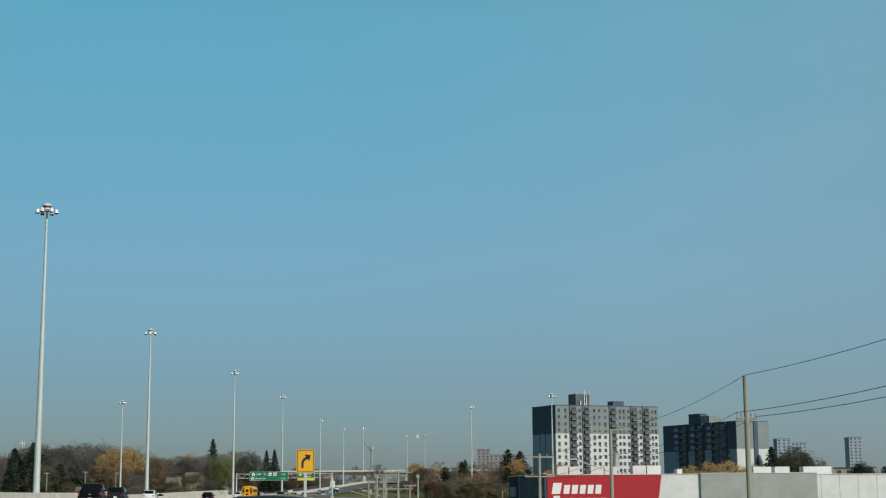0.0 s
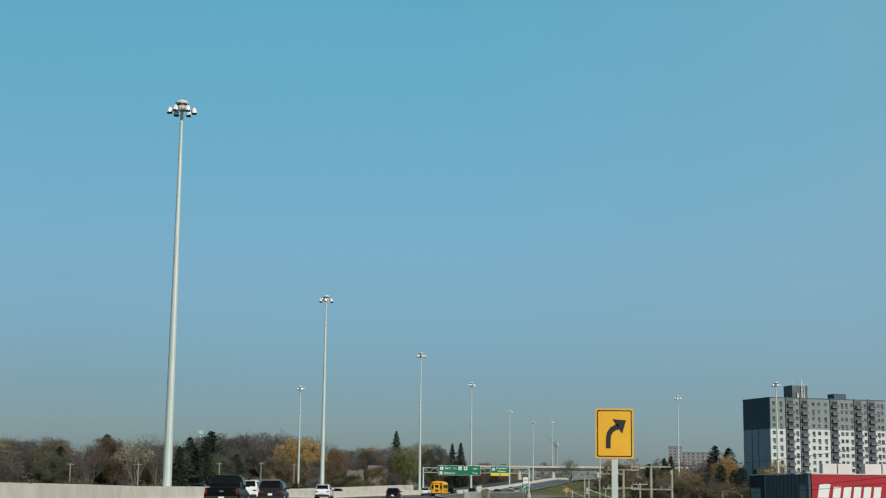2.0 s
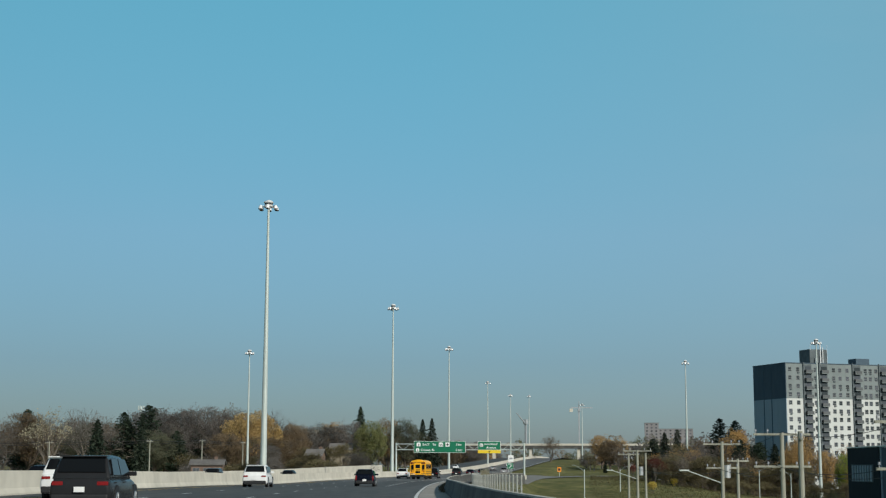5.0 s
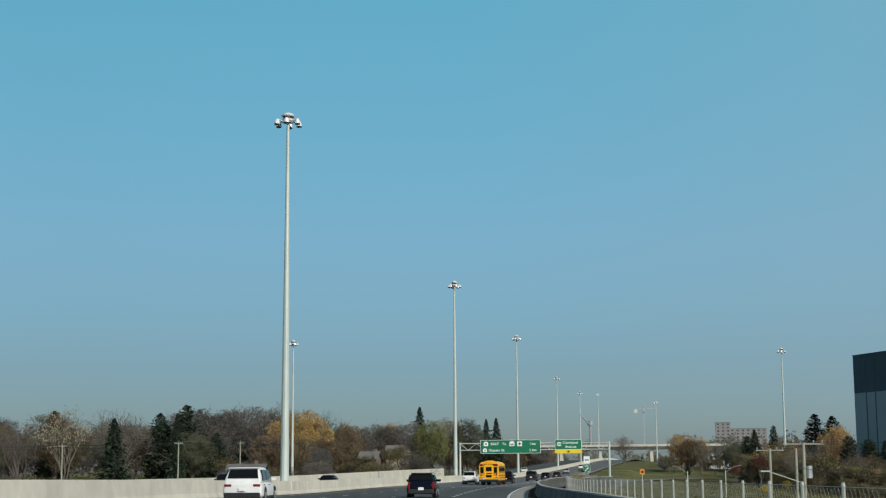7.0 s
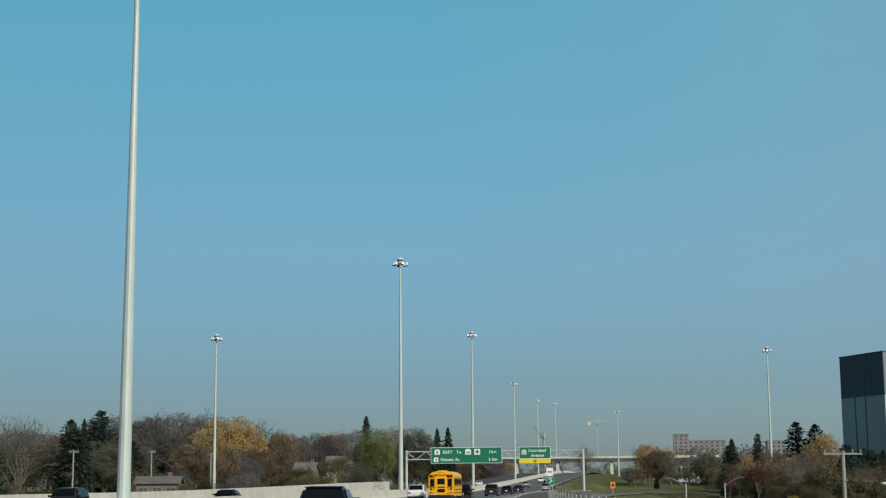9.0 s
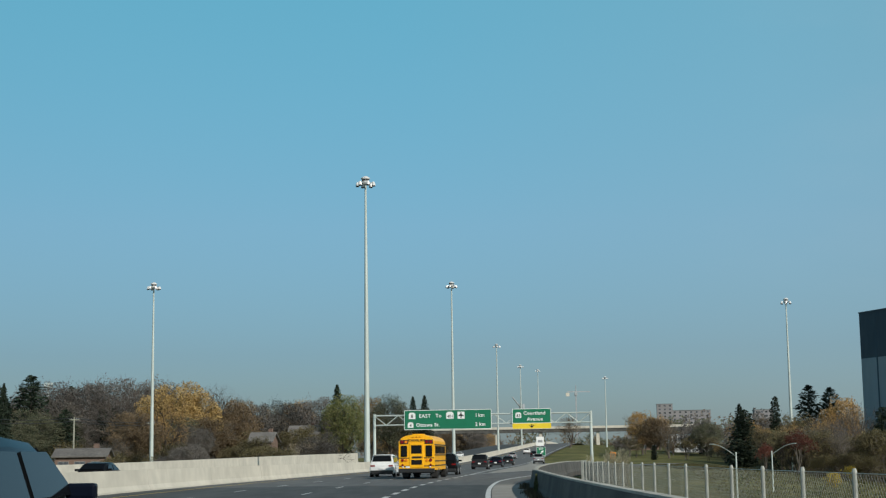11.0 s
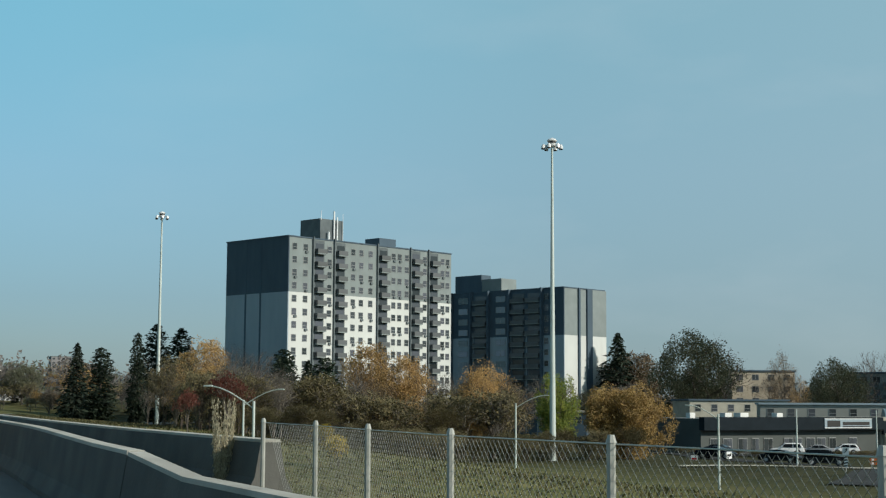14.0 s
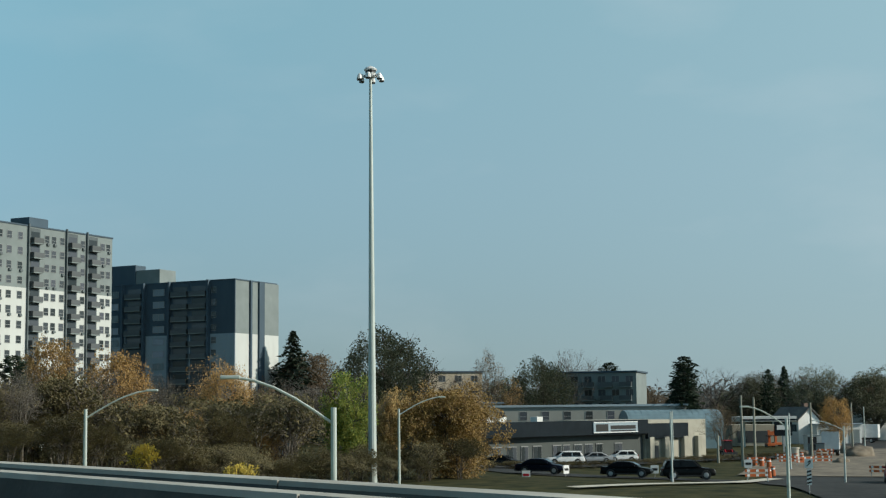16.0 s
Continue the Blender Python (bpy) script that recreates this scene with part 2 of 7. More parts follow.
def add_tube(bm, a, b, r0, r1, n=8, caps=True):
    a, b = Vector(a), Vector(b)
    d = (b - a).normalized()
    u = d.orthogonal().normalized()
    v = d.cross(u)
    ra = [bm.verts.new(a + (u * math.cos(2 * math.pi * i / n) + v * math.sin(2 * math.pi * i / n)) * r0) for i in range(n)]
    rb = [bm.verts.new(b + (u * math.cos(2 * math.pi * i / n) + v * math.sin(2 * math.pi * i / n)) * r1) for i in range(n)]
    for i in range(n):
        bm.faces.new((ra[i], ra[(i + 1) % n], rb[(i + 1) % n], rb[i]))
    if caps:
        bm.faces.new(ra[::-1])
        bm.faces.new(rb)
    return bm


def tube(a, b, r0, r1=None, n=8):
    return add_tube(bmesh.new(), a, b, r0, r0 if r1 is None else r1, n)


def add_path_tube(bm, pts, r, n=6):
    pts = [Vector(p) for p in pts]
    rings = []
    for i, p in enumerate(pts):
        d = (pts[min(i + 1, len(pts) - 1)] - pts[max(i - 1, 0)]).normalized()
        u = d.cross(Vector((0.3, 0.2, 0.9))).normalized()
        v = d.cross(u)
        rings.append([bm.verts.new(p + (u * math.cos(2 * math.pi * k / n) + v * math.sin(2 * math.pi * k / n)) * r) for k in range(n)])
    for a, b in zip(rings, rings[1:]):
        for k in range(n):
            bm.faces.new((a[k], a[(k + 1) % n], b[(k + 1) % n], b[k]))
    bm.faces.new(rings[0][::-1])
    bm.faces.new(rings[-1])
    return bm


def add_prism(bm, outline, x0, x1):
    """Extrudes a (y, z) outline from x0 to x1."""
    a = [bm.verts.new((x0, y, z)) for y, z in outline]
    b = [bm.verts.new((x1, y, z)) for y, z in outline]
    k = len(outline)
    bm.faces.new(a)
    bm.faces.new(b[::-1])
    for i in range(k):
        bm.faces.new((a[i], b[i], b[(i + 1) % k], a[(i + 1) % k]))
    bmesh.ops.recalc_face_normals(bm, faces=bm.faces)
    return bm


# ---- the plan of the road ----
_KY = [-520, -400, -267, -190, -131, -84.5, -32, 0, 32, 54, 76, 142, 256, 400, 510, 620, 900]
_KX = [42, 30.3, 16.4, 9.2, 4.1, 2.0, 0.45, 0, 0.35, 1.25, 2.85, 7.2, 16.3, 28.3, 39.5, 51.5, 84]
_ZY = [-520, -267, -235, -190, -131, -84, -32, 0, 80, 220, 300, 400, 500, 620, 700, 900]
_ZZ = [0.3, 0.5, 0.75, 0.9, 0.7, 0.62, 0.32, 0.26, 0.26, 0.3, 1.0, 2.4, 4.3, 6.6, 7.2, 6.0]


def _hermite(ks, vs, t):
    i = min(max(int(np.searchsorted(ks, t)) - 1, 0), len(ks) - 2)

    def tan(j):
        a, b = max(j - 1, 0), min(j + 1, len(ks) - 1)
        return (vs[b] - vs[a]) / (ks[b] - ks[a])
    h = ks[i + 1] - ks[i]
    s = (t - ks[i]) / h
    return ((2 * s**3 - 3 * s**2 + 1) * vs[i] + (s**3 - 2 * s**2 + s) * h * tan(i)
            + (-2 * s**3 + 3 * s**2) * vs[i + 1] + (s**3 - s**2) * h * tan(i + 1))


def xc(y):
    return _hermite(_KY, _KX, y)


def zr(y):
    return _hermite(_ZY, _ZZ, y)


def heading(y):
    return math.atan2(xc(y + 1) - xc(y - 1), 2)      # to the right of +y


def smooth01(a, b, t):
    s = min(max((t - a) / (b - a), 0), 1)
    return s * s * (3 - 2 * s)


def bank(y, u):
    """The rise of the through lanes to the left, round the curve."""
    return 0.02 * (1 - smooth01(-45, 20, y)) * min(max(-u, 0), 17.5)


def at_road(y, u, dz=0.0, turn=0.0):
    """The pose on the road at station y, u metres to the right of the line, looking along it."""
    h = heading(y)
    return pose(xc(y) + u * math.cos(h), y - u * math.sin(h), zr(y) + bank(y, u) + dz, 0, 0, -math.degrees(h) + turn)


def point(y, u, dz=0.0):
    h = heading(y)
    return Vector((xc(y) + u * math.cos(h), y - u * math.sin(h), zr(y) + bank(y, u) + dz))


def ribbon(bm, ys, profile):
    """Sweeps a cross-section (u, dz), given by a function of y, along the road."""
    rows = [[bm.verts.new(point(y, u, dz)) for u, dz in profile(y)] for y in ys]
    for a, b in zip(rows, rows[1:]):
        for i in range(len(a) - 1):
            bm.faces.new((a[i], a[i + 1], b[i + 1], b[i]))
    return rows


def swept_wall(ys, outline):
    bm = bmesh.new()
    rows = ribbon(bm, ys, lambda y: outline(y) + outline(y)[:1])
    bmesh.ops.remove_doubles(bm, verts=bm.verts, dist=0.0005)
    bm.faces.ensure_lookup_table()
    bmesh.ops.holes_fill(bm, edges=[e for e in bm.edges if e.is_boundary])
    bmesh.ops.recalc_face_normals(bm, faces=bm.faces)
    return bm


def steps(a, b, d):
    n = max(1, round((b - a) / d))
    return [a + (b - a) * i / n for i in range(n + 1)]


def lerp(a, b, s):
    return a + (b - a) * s


L_OUT, L_IN, R_EDGE = -35.5, -16.2, 4.9      # outer left wall, median face, right parapet


def ground_z(x, y):
    u = (x - xc(min(max(y, -520), 900))) 
    z = zr(min(max(y, -520), 900)) - 0.35
    # right side
    low = lerp(-6.0, -0.6, smooth01(50, 185, y))
    low = lerp(low, -4.3, smooth01(27, 67, u))
    low = lerp(low, -5.4, smooth01(84, 124, u))
    low = lerp(low, zr(min(max(y, -520), 900)) - 0.8, smooth01(300, 480, y) * (1 - smooth01(60, 160, u)))
    left = lerp(-4.5, 0.5, smooth01(150, 330, y))
    if u > 0:
        z = lerp(z, low, smooth01(6.5, 6.5 + 2.2 * max(2.5, z - low), u))
    else:
        z = lerp(z + bank(y, u) * smooth01(0, 4, -u), left, smooth01(36.5, 36.5 + 2.2 * max(2.5, z - left), -u))
    far = smooth01(500, 1400, math.hypot(x, y))
    return lerp(z, 1.0, far) + 0.25 * noise.noise((x * 0.05, y * 0.05, 0)) * smooth01(12, 25, abs(u + 14) - 14)


# ---- ground ----
grass_zones(GRASS, (0.022, 0.027, 0.012), (0.075, 0.070, 0.032), 58, 84)


def build_ground():
    xs = sorted({round(v, 2) for v in [*np.arange(-120, 160, 4.0), *np.arange(-36.5, 24, 2.0), *np.arange(-500, 500, 25.0), *np.arange(-3600, 3601, 300.0)]})
    ys = sorted({round(v, 2) for v in [*np.arange(-330, 340, 6.0), *np.arange(-700, 1000, 30.0), *np.arange(-3000, 4801, 300.0)]})
    vs, fs = [], []
    for y in ys:
        yy = min(max(y, -520), 900)
        for x in xs:
            xx = x + xc(yy) * (1 if abs(x) < 200 else max(0, 1 - (abs(x) - 200) / 200))
            vs.append((xx, y, ground_z(xx, y)))
    w = len(xs)
    for j in range(len(ys) - 1):
        for i in range(w - 1):
            a = j * w + i
            fs.append((a, a + 1, a + 1 + w, a + w))
    me = bpy.data.meshes.new("ground")
    me.from_pydata(vs, [], fs)
    for p in me.polygons:
        p.use_smooth = True
    me.materials.append(GRASS)
    return tagged(new("ground", me), "dry autumn grass on the embankment and fields", "ground", "", "structure")


build_ground()


# ---- roadway ----
ROAD_Y = steps(-500, 880, 6)
ASPHALT_MID = mat("greyed_asphalt", (0.098, 0.100, 0.100), 0.85, second=(0.135, 0.136, 0.133), scale=1.5, mottle=0.2, mottle_scale=0.08, bump=0.3, stretch=(1, 0.12, 1))
bm = bmesh.new()
ribbon(bm, [y for y in ROAD_Y if y < 45.3] + [45.3], lambda y: [(L_IN, 0), (-9, 0.05), (1.6, 0), (R_EDGE + 0.2, -0.02)])
solid("road_near", bm, ASPHALT, "dark newer asphalt of the main carriageway", "road", "structure")


def edge_u(y):
    """The right edge line, which bends away with the exit lane."""
    return 1.15 + 6.6 * smooth01(52, 140, y)


def exit_u(y):
    """The left line of the exit lane, leaving the through lanes."""
    return -2.65 + 7.0 * smooth01(80, 140, y)


def road_right(y):
    if y < 140:
        return max(R_EDGE + 0.2, edge_u(y) + 1.0)
    return lerp(8.75, -1.7, smooth01(140, 275, y))


bm = bmesh.new()
ribbon(bm, [45.3] + [y for y in ROAD_Y if y > 45.3], lambda y: [(L_IN, 0), (-9, 0.05), (min(1.6, road_right(y) - 0.3), 0), (road_right(y), -0.02)])
solid("road", bm, ASPHALT_MID, "greyed older asphalt of the main carriageway", "road", "structure")
bm = bmesh.new()
ribbon(bm, ROAD_Y, lambda y: [(L_OUT, -0.05), (-26, 0.02), (L_IN - 1.2, 0)])
solid("road_opposite", bm, ASPHALT, "dark asphalt of the opposite carriageway", "road", "structure")


def stripe(name, a, b, u, w, material, label, fu=None):
    bm = bmesh.new()
    fu = fu or (lambda y: u)
    cross = lambda y, v: 0.0 + 0.05 * min(max((v - L_IN) / (-9 - L_IN), 0), 1) if v < -9 else 0.05 * min(max((1.6 - v) / 10.6, 0), 1)
    ribbon(bm, steps(a, b, 4), lambda y: [(fu(y) - w / 2, cross(y, fu(y)) + 0.012), (fu(y) + w / 2, cross(y, fu(y)) + 0.012)])
    return solid(name, bm, material, label, "road marking", "structure")


stripe("edge_line_right", -480, 140, 1.15, 0.2, PAINT, "white painted edge line", edge_u)
stripe("edge_line_left", -480, 700, -14.2, 0.15, PAINT_YELLOW, "yellow painted edge line")
stripe("exit_line", 85, 140, 0, 0.2, PAINT, "white painted line of the exit lane", exit_u)
stripe("edge_line_far", 86, 700, -2.62, 0.2, PAINT, "white painted edge line beyond the gore")
DASH_GROUP = "lane dashes"


def dash(y, u, length, w):
    bm = bmesh.new()
    z = 0.05 * min(max((1.6 - u) / 10.6, 0), 1) if u > -9 else 0.05 * (u - L_IN) / (-9 - L_IN)
    ribbon(bm, [y, y + length / 2, y + length], lambda v: [(u - w / 2, z + 0.012), (u + w / 2, z + 0.012)])
    solid("lane_dash", bm, PAINT, "white painted lane dash on asphalt", "road marking", "", DASH_GROUP)


for k in range(50):
    dash(-285 + 6 * k + 30, -2.65, 3.0, 0.24)
for k in range(7):
    dash(45 + 6 * k, -2.65, 3.0, 0.24)
for k in range(52):
    dash(-260 + 12 * k, -6.45, 3.0, 0.13)
    dash(-254 + 12 * k, -10.35, 3.0, 0.13)
# paved shoulder, paler than the lanes
bm = bmesh.new()
ribbon(bm, steps(-480, 45.3, 4), lambda y: [(edge_u(y) + 0.14, 0.012), (R_EDGE - 0.75, 0.004)])
solid("shoulder", bm, SHOULDER, "pale worn paved shoulder beside the parapet", "road", "structure")
bm = bmesh.new()
ribbon(bm, steps(45.34, 112, 4), lambda y: [(edge_u(y) + 0.14, 0.010), (edge_u(y) + 1.0, 0.004)])
solid("shoulder_far", bm, mat("grey_brown_asphalt", (0.13, 0.127, 0.115), 0.9, second=(0.17, 0.165, 0.15), scale=0.9, mottle=0.15, mottle_scale=0.2, bump=0.3), "grey-brown asphalt shoulder of the exit lane", "road", "structure")
bm = bmesh.new()
ribbon(bm, steps(98, 262, 6), lambda y: [(-2.45, 0.016), (exit_u(y) - 0.25 if y < 140 else lerp(4.1, -1.4, smooth01(140, 262, y)), 0.016)])
solid("gore", bm, SHOULDER, "pale paved gore between the through lanes and the exit", "road", "structure")


# ---- barriers and parapets ----
def jersey(height, foot=0.30, top=0.09):
    """Outline (u, dz) of a concrete barrier, both faces sloped."""
    return [(-foot, 0), (-foot, 0.08), (-foot * 0.62, 0.30), (-top, height), (top, height), (foot * 0.62, 0.30), (foot, 0.08), (foot, 0)]


def barrier_run(name, a, b, fu, fh, material, label, seg=12.0, wide=0.0, drop=0.0, cap=False):
    """A run of concrete barrier, cast in lengths with open joints."""
    root = thing(name, None, label, "barrier", "", "structure")
    n = max(1, round((b - a) / seg))
    for i in range(n):
        y0, y1 = a + (b - a) * i / n + 0.015, a + (b - a) * (i + 1) / n - 0.015
        w = swept_wall(steps(y0, y1, 3), lambda y: [(fu(y) + u + (wide if u > 0 else 0), dz - (drop if dz < 0.01 else 0)) for u, dz in jersey(fh(y))])
        ob = part("barrier_length", w, material, root)
        # added top strip, pale to show the sunlit edge of the barrier
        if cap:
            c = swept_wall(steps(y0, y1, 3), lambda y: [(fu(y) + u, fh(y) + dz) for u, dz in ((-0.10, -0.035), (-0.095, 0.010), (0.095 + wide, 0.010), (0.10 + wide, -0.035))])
            part("coping", c, CONCRETE_SUNLIT, ob, "pale strip that stands for the sunlit top edge")
    return root


barrier_run("median_barrier", -380, 760, lambda y: L_IN - 0.3, lambda y: 1.05, CONCRETE, "cream concrete median barrier along the inner shoulder", 14, 0.0)
barrier_run("median_barrier_opposite", -380, 760, lambda y: L_IN - 1.6, lambda y: 1.0, CONCRETE, "cream concrete barrier beside the opposite lanes", 14)
barrier_run("outer_barrier", -380, 246, lambda y: L_OUT, lambda y: 1.2 + 1.0 * smooth01(60, 230, y), CONCRETE, "pale concrete parapet beyond the opposite lanes", 14, 0.0, 0.6)


def parapet_u(y):
    return 3.3 + 1.4 * (1 - smooth01(-160, -90, y))


def parapet_end_u(y):
    return 3.3 + float(np.interp(y, (44, 54, 62, 70, 78, 86, 96, 106, 118), (0, 0.55, 0.95, 1.15, 1.38, 1.74, 2.25, 3.0, 3.9)))


barrier_run("right_parapet_end", 48.53, 117, parapet_end_u, lambda y: 0.91 + 0.07 * smooth01(49, 60, y) - 0.06 * smooth01(84, 112, y), CONCRETE_DARK,
            "weathered concrete parapet beside the exit lane, its shade in the dark colour", 11.5, 0.0, 0.5, True)
barrier_run("right_parapet", -300, 48.5, lambda y: parapet_u(y) if y < 44 else parapet_end_u(y), lambda y: 0.88 - 0.10 * smooth01(30, 45, y) + 0.12 * smooth01(46.2, 48.4, y), CONCRETE_DARK,
            "weathered concrete parapet along the shoulder, its shade in the dark colour", 15, 0.0, 0.5, True)
barrier_run("outer_wall_right", 54.5, 118, lambda y: float(np.interp(y, (54, 66, 78, 86, 96, 106, 118), (6.85, 6.6, 6.75, 7.05, 7.5, 8.3, 9.4))), lambda y: 0.87 - 0.06 * smooth01(90, 116, y), CONCRETE_DARK,
            "weathered concrete wall behind the shoulder, its shade in the dark colour", 16, 0.12, 1.2, True)

# ---- chain-link fence on the embankment ----
POST_GREY = mat("weathered_post_steel", (0.40, 0.41, 0.38), 0.6, 0.2, second=(0.32, 0.33, 0.30), scale=3, mottle=0.15, mottle_scale=1)
WIRE = mat("fence_wire", (0.30, 0.31, 0.29), 0.6, 0.3, mottle=0.15, mottle_scale=2)


def build_fence():
    root = thing("chain_link_fence", None, "galvanized chain-link fence behind the parapet", "fence")
    ys = steps(-95.75, 54.25, 3.0)
    fence_u = lambda y: 5.75 + 0.95 * smooth01(44, 54, y)
    fence_top = lambda y: 1.18 + 0.04 * (1 - smooth01(10, 50, y))
    post = tube((0, 0, -1.3), (0, 0, 0.98), 0.036, n=8)
    add_tube(post, (0, 0, 0.97), (0, 0, 1.03), 0.044, 0.025, 8)
    pm = mesh_of(post, "post")
    for y in ys:
        p = part("post", pm, POST_GREY, root)
        p.matrix_basis = Matrix.Translation(point(y, fence_u(y), fence_top(y) - 1))
    for dz, r in ((-0.04, 0.006), (-1.6, 0.006)):
        bm = bmesh.new()
        add_path_tube(bm, [point(y, fence_u(y) + 0.04, fence_top(y) + dz) for y in ys], r, 5)
        part("rail", bm, STEEL_PALE, root)
    # wire diamonds: two sets of slanting wires
    vs, fs = [], []

    def wire(a, b, r=0.0027):
        d = (b - a).normalized()
        s = Vector((d.y, -d.x, 0)).normalized() * r
        n2 = d.cross(s).normalized() * r
        k = len(vs)
        for p in (a, b):
            vs.extend([p + s, p - s * 0.5 + n2, p - s * 0.5 - n2])
        fs.extend([(k, k + 1, k + 4, k + 3), (k + 1, k + 2, k + 5, k + 4), (k + 2, k, k + 3, k + 5)])
    h = 1.5
    for sgn in (1, -1):
        y = -96.0
        while y < 54.2:
            y2 = y + h
            if y2 <= 54.2:
                lo, hi = (y, y2) if sgn > 0 else (y2, y)
                wire(point(lo, fence_u(lo) + 0.06, fence_top(lo) - 1.58), point(hi, fence_u(hi) + 0.06, fence_top(hi) - 0.06))
            y += 0.26 if y < -40 else 0.13 if y < 20 else 0.095
    me = bpy.data.meshes.new("wire_mesh")
    me.from_pydata(vs, [], fs)
    tagged(part("wire_mesh", me, WIRE, root), "", "", "", "stuff")


build_fence()


# ---- high-mast lights ----
LENS_DARK = mat("dark_lamp_opening", (0.03, 0.032, 0.035), 0.3, mottle=0.1, mottle_scale=4)
def build_mast():
    """A high-mast light 34 m tall: tapered pole, crown and six luminaires."""
    root = thing("high_mast_light", None, "tall galvanized high-mast light with a ring of white luminaires", "mast light", "high-mast lights")
    pole = tube((0, 0, 0), (0, 0, 33.2), 0.36, 0.115, 12)
    add_tube(pole, (0, 0, 0.0), (0, 0, 0.5), 0.38, 0.37, 12)
    part("pole", pole, STEEL_PALE, root)
    plate = bmesh.new()
    add_tube(plate, (0, 0, 0), (0, 0, 0.05), 0.52, 0.52, 16)
    for k in range(8):
        a = math.pi * k / 4
        add_tube(plate, (0.44 * math.cos(a), 0.44 * math.sin(a), 0.05), (0.44 * math.cos(a), 0.44 * math.sin(a), 0.16), 0.03, 0.03, 6)
    part("base_plate", plate, STEEL, root)
    hub = bmesh.new()
    add_tube(hub, (0, 0, 33.56), (0, 0, 33.66), 0.50, 0.56, 16)
    add_tube(hub, (0, 0, 33.66), (0, 0, 33.82), 0.56, 0.40, 16)
    add_tube(hub, (0, 0, 33.82), (0, 0, 33.97), 0.40, 0.06, 16)
    part("cap", hub, LAMP_WHITE, root, "white domed cap")
    part("winch_ring", tube((0, 0, 33.34), (0, 0, 33.56), 0.44, 0.42, 14), BLACK, root)
    part("hub", tube((0, 0, 32.98), (0, 0, 33.34), 0.36, 0.46, 14), LAMP_WHITE, root)
    ring = bmesh.new()
    pts = [(0.55 * math.cos(a), 0.55 * math.sin(a), 33.1) for a in [2 * math.pi * k / 18 for k in range(19)]]
    add_path_tube(ring, pts, 0.05, 6)
    part("ring", ring, STEEL, root)
    lum, lens, arm = bmesh.new(), bmesh.new(), bmesh.new()
    add_tube(lum, (0.95, 0, 33.26), (0.95, 0, 33.12), 0.10, 0.17, 10)
    add_tube(lum, (0.95, 0, 33.12), (0.97, 0, 32.80), 0.19, 0.24, 10)
    add_tube(lens, (0.97, 0, 32.80), (0.97, 0, 32.70), 0.23, 0.20, 10)
    add_tube(arm, (0.40, 0, 33.12), (0.95, 0, 33.2), 0.045, 0.04, 6)
    ml, mn, ma = mesh_of(lum, "luminaire"), mesh_of(lens, "lens"), mesh_of(arm, "arm")
    for k in range(6):
        turn = pose(0, 0, 0, 0, 0, 60 * k + 10)
        part("arm", ma, STEEL, root).matrix_basis = turn
        o = part("luminaire", ml, LAMP_WHITE, root)
        o.matrix_basis = turn
        part("lens", mn, LENS_DARK, o, "dark lamp opening")
    return root


mast = build_mast()
MASTS = [(-14.6, -110.4, 33.2), (-17.05, 1.6, 31.8), (-11.0, 142.2, 35.7), (-1.5, 256.5, 36.3), (10.6, 399, 34.6), (21.9, 511, 35.2),
         (67.0, 266.6, 33.1), (82.0, 167.5, 30.7), (-52.0, 214.4, 31.9), (35.0, 640, 41.0), (58.0, 560, 33.0)]
for i, (x, y, top) in enumerate(MASTS):
    g = ground_z(x, y) - 0.05
    u = x - xc(y)
    if -21 < u < -14:
        g = zr(y) + bank(y, u) + 0.02
    s = (top - g) / 33.97
    m = Matrix.Translation((x, y, g)) @ Matrix.Rotation(0.37 * i, 4, "Z")
    o = mast if i == 0 else copy_thing(mast, m)
    o.matrix_world = m @ Matrix.Diagonal((1.02, 1.02, s, 1))
    if -21 < u < -14:
        b = box(-0.75, 0.75, -0.9, 0.9, 0, 1.02, 0.06)
        f = solid("mast_footing", b, CONCRETE, "cream concrete footing of a high-mast light in the median", "footing", "", "mast footings")
        f.matrix_world = at_road(y, u, 0)

# ---- lettering ----
SIGN_GREEN = mat("sign_green", (0.005, 0.17, 0.085), 0.45, second=(0.006, 0.155, 0.078), scale=2, mottle=0.06, mottle_scale=1)
SIGN_WHITE = mat("sign_white", (0.80, 0.81, 0.80), 0.45, mottle=0.05, mottle_scale=2)
SIGN_YELLOW = mat("sign_yellow", (0.80, 0.42, 0.02), 0.45, second=(0.74, 0.38, 0.02), scale=1.5, mottle=0.05, mottle_scale=1)
SIGN_LEMON = mat("sign_lemon", (0.80, 0.58, 0.03), 0.45, mottle=0.05, mottle_scale=1)
SIGN_BLACK = mat("sign_black", (0.012, 0.012, 0.012), 0.5, mottle=0.1, mottle_scale=2)
SIGN_BACK = mat("sign_back", (0.35, 0.36, 0.37), 0.5, 0.6, mottle=0.1, mottle_scale=1)


def letters(text, size, bold=0.0, spacing=1.1):
    """Raised lettering as a mesh, in the x-z plane, facing -y, starting at the origin."""
    cu = bpy.data.curves.new("lettering", "FONT")
    cu.body, cu.size, cu.extrude, cu.offset, cu.resolution_u, cu.space_character = text, size, 0.006, bold, 3, spacing
    ob = bpy.data.objects.new("lettering", cu)
    scene.collection.objects.link(ob)
    bpy.context.view_layer.update()
    me = bpy.data.meshes.new_from_object(ob.evaluated_get(bpy.context.evaluated_depsgraph_get()))
    bpy.data.objects.remove(ob)
    me.transform(Matrix.Rotation(math.pi / 2, 4, "X"))
    me.materials.clear()
    return me


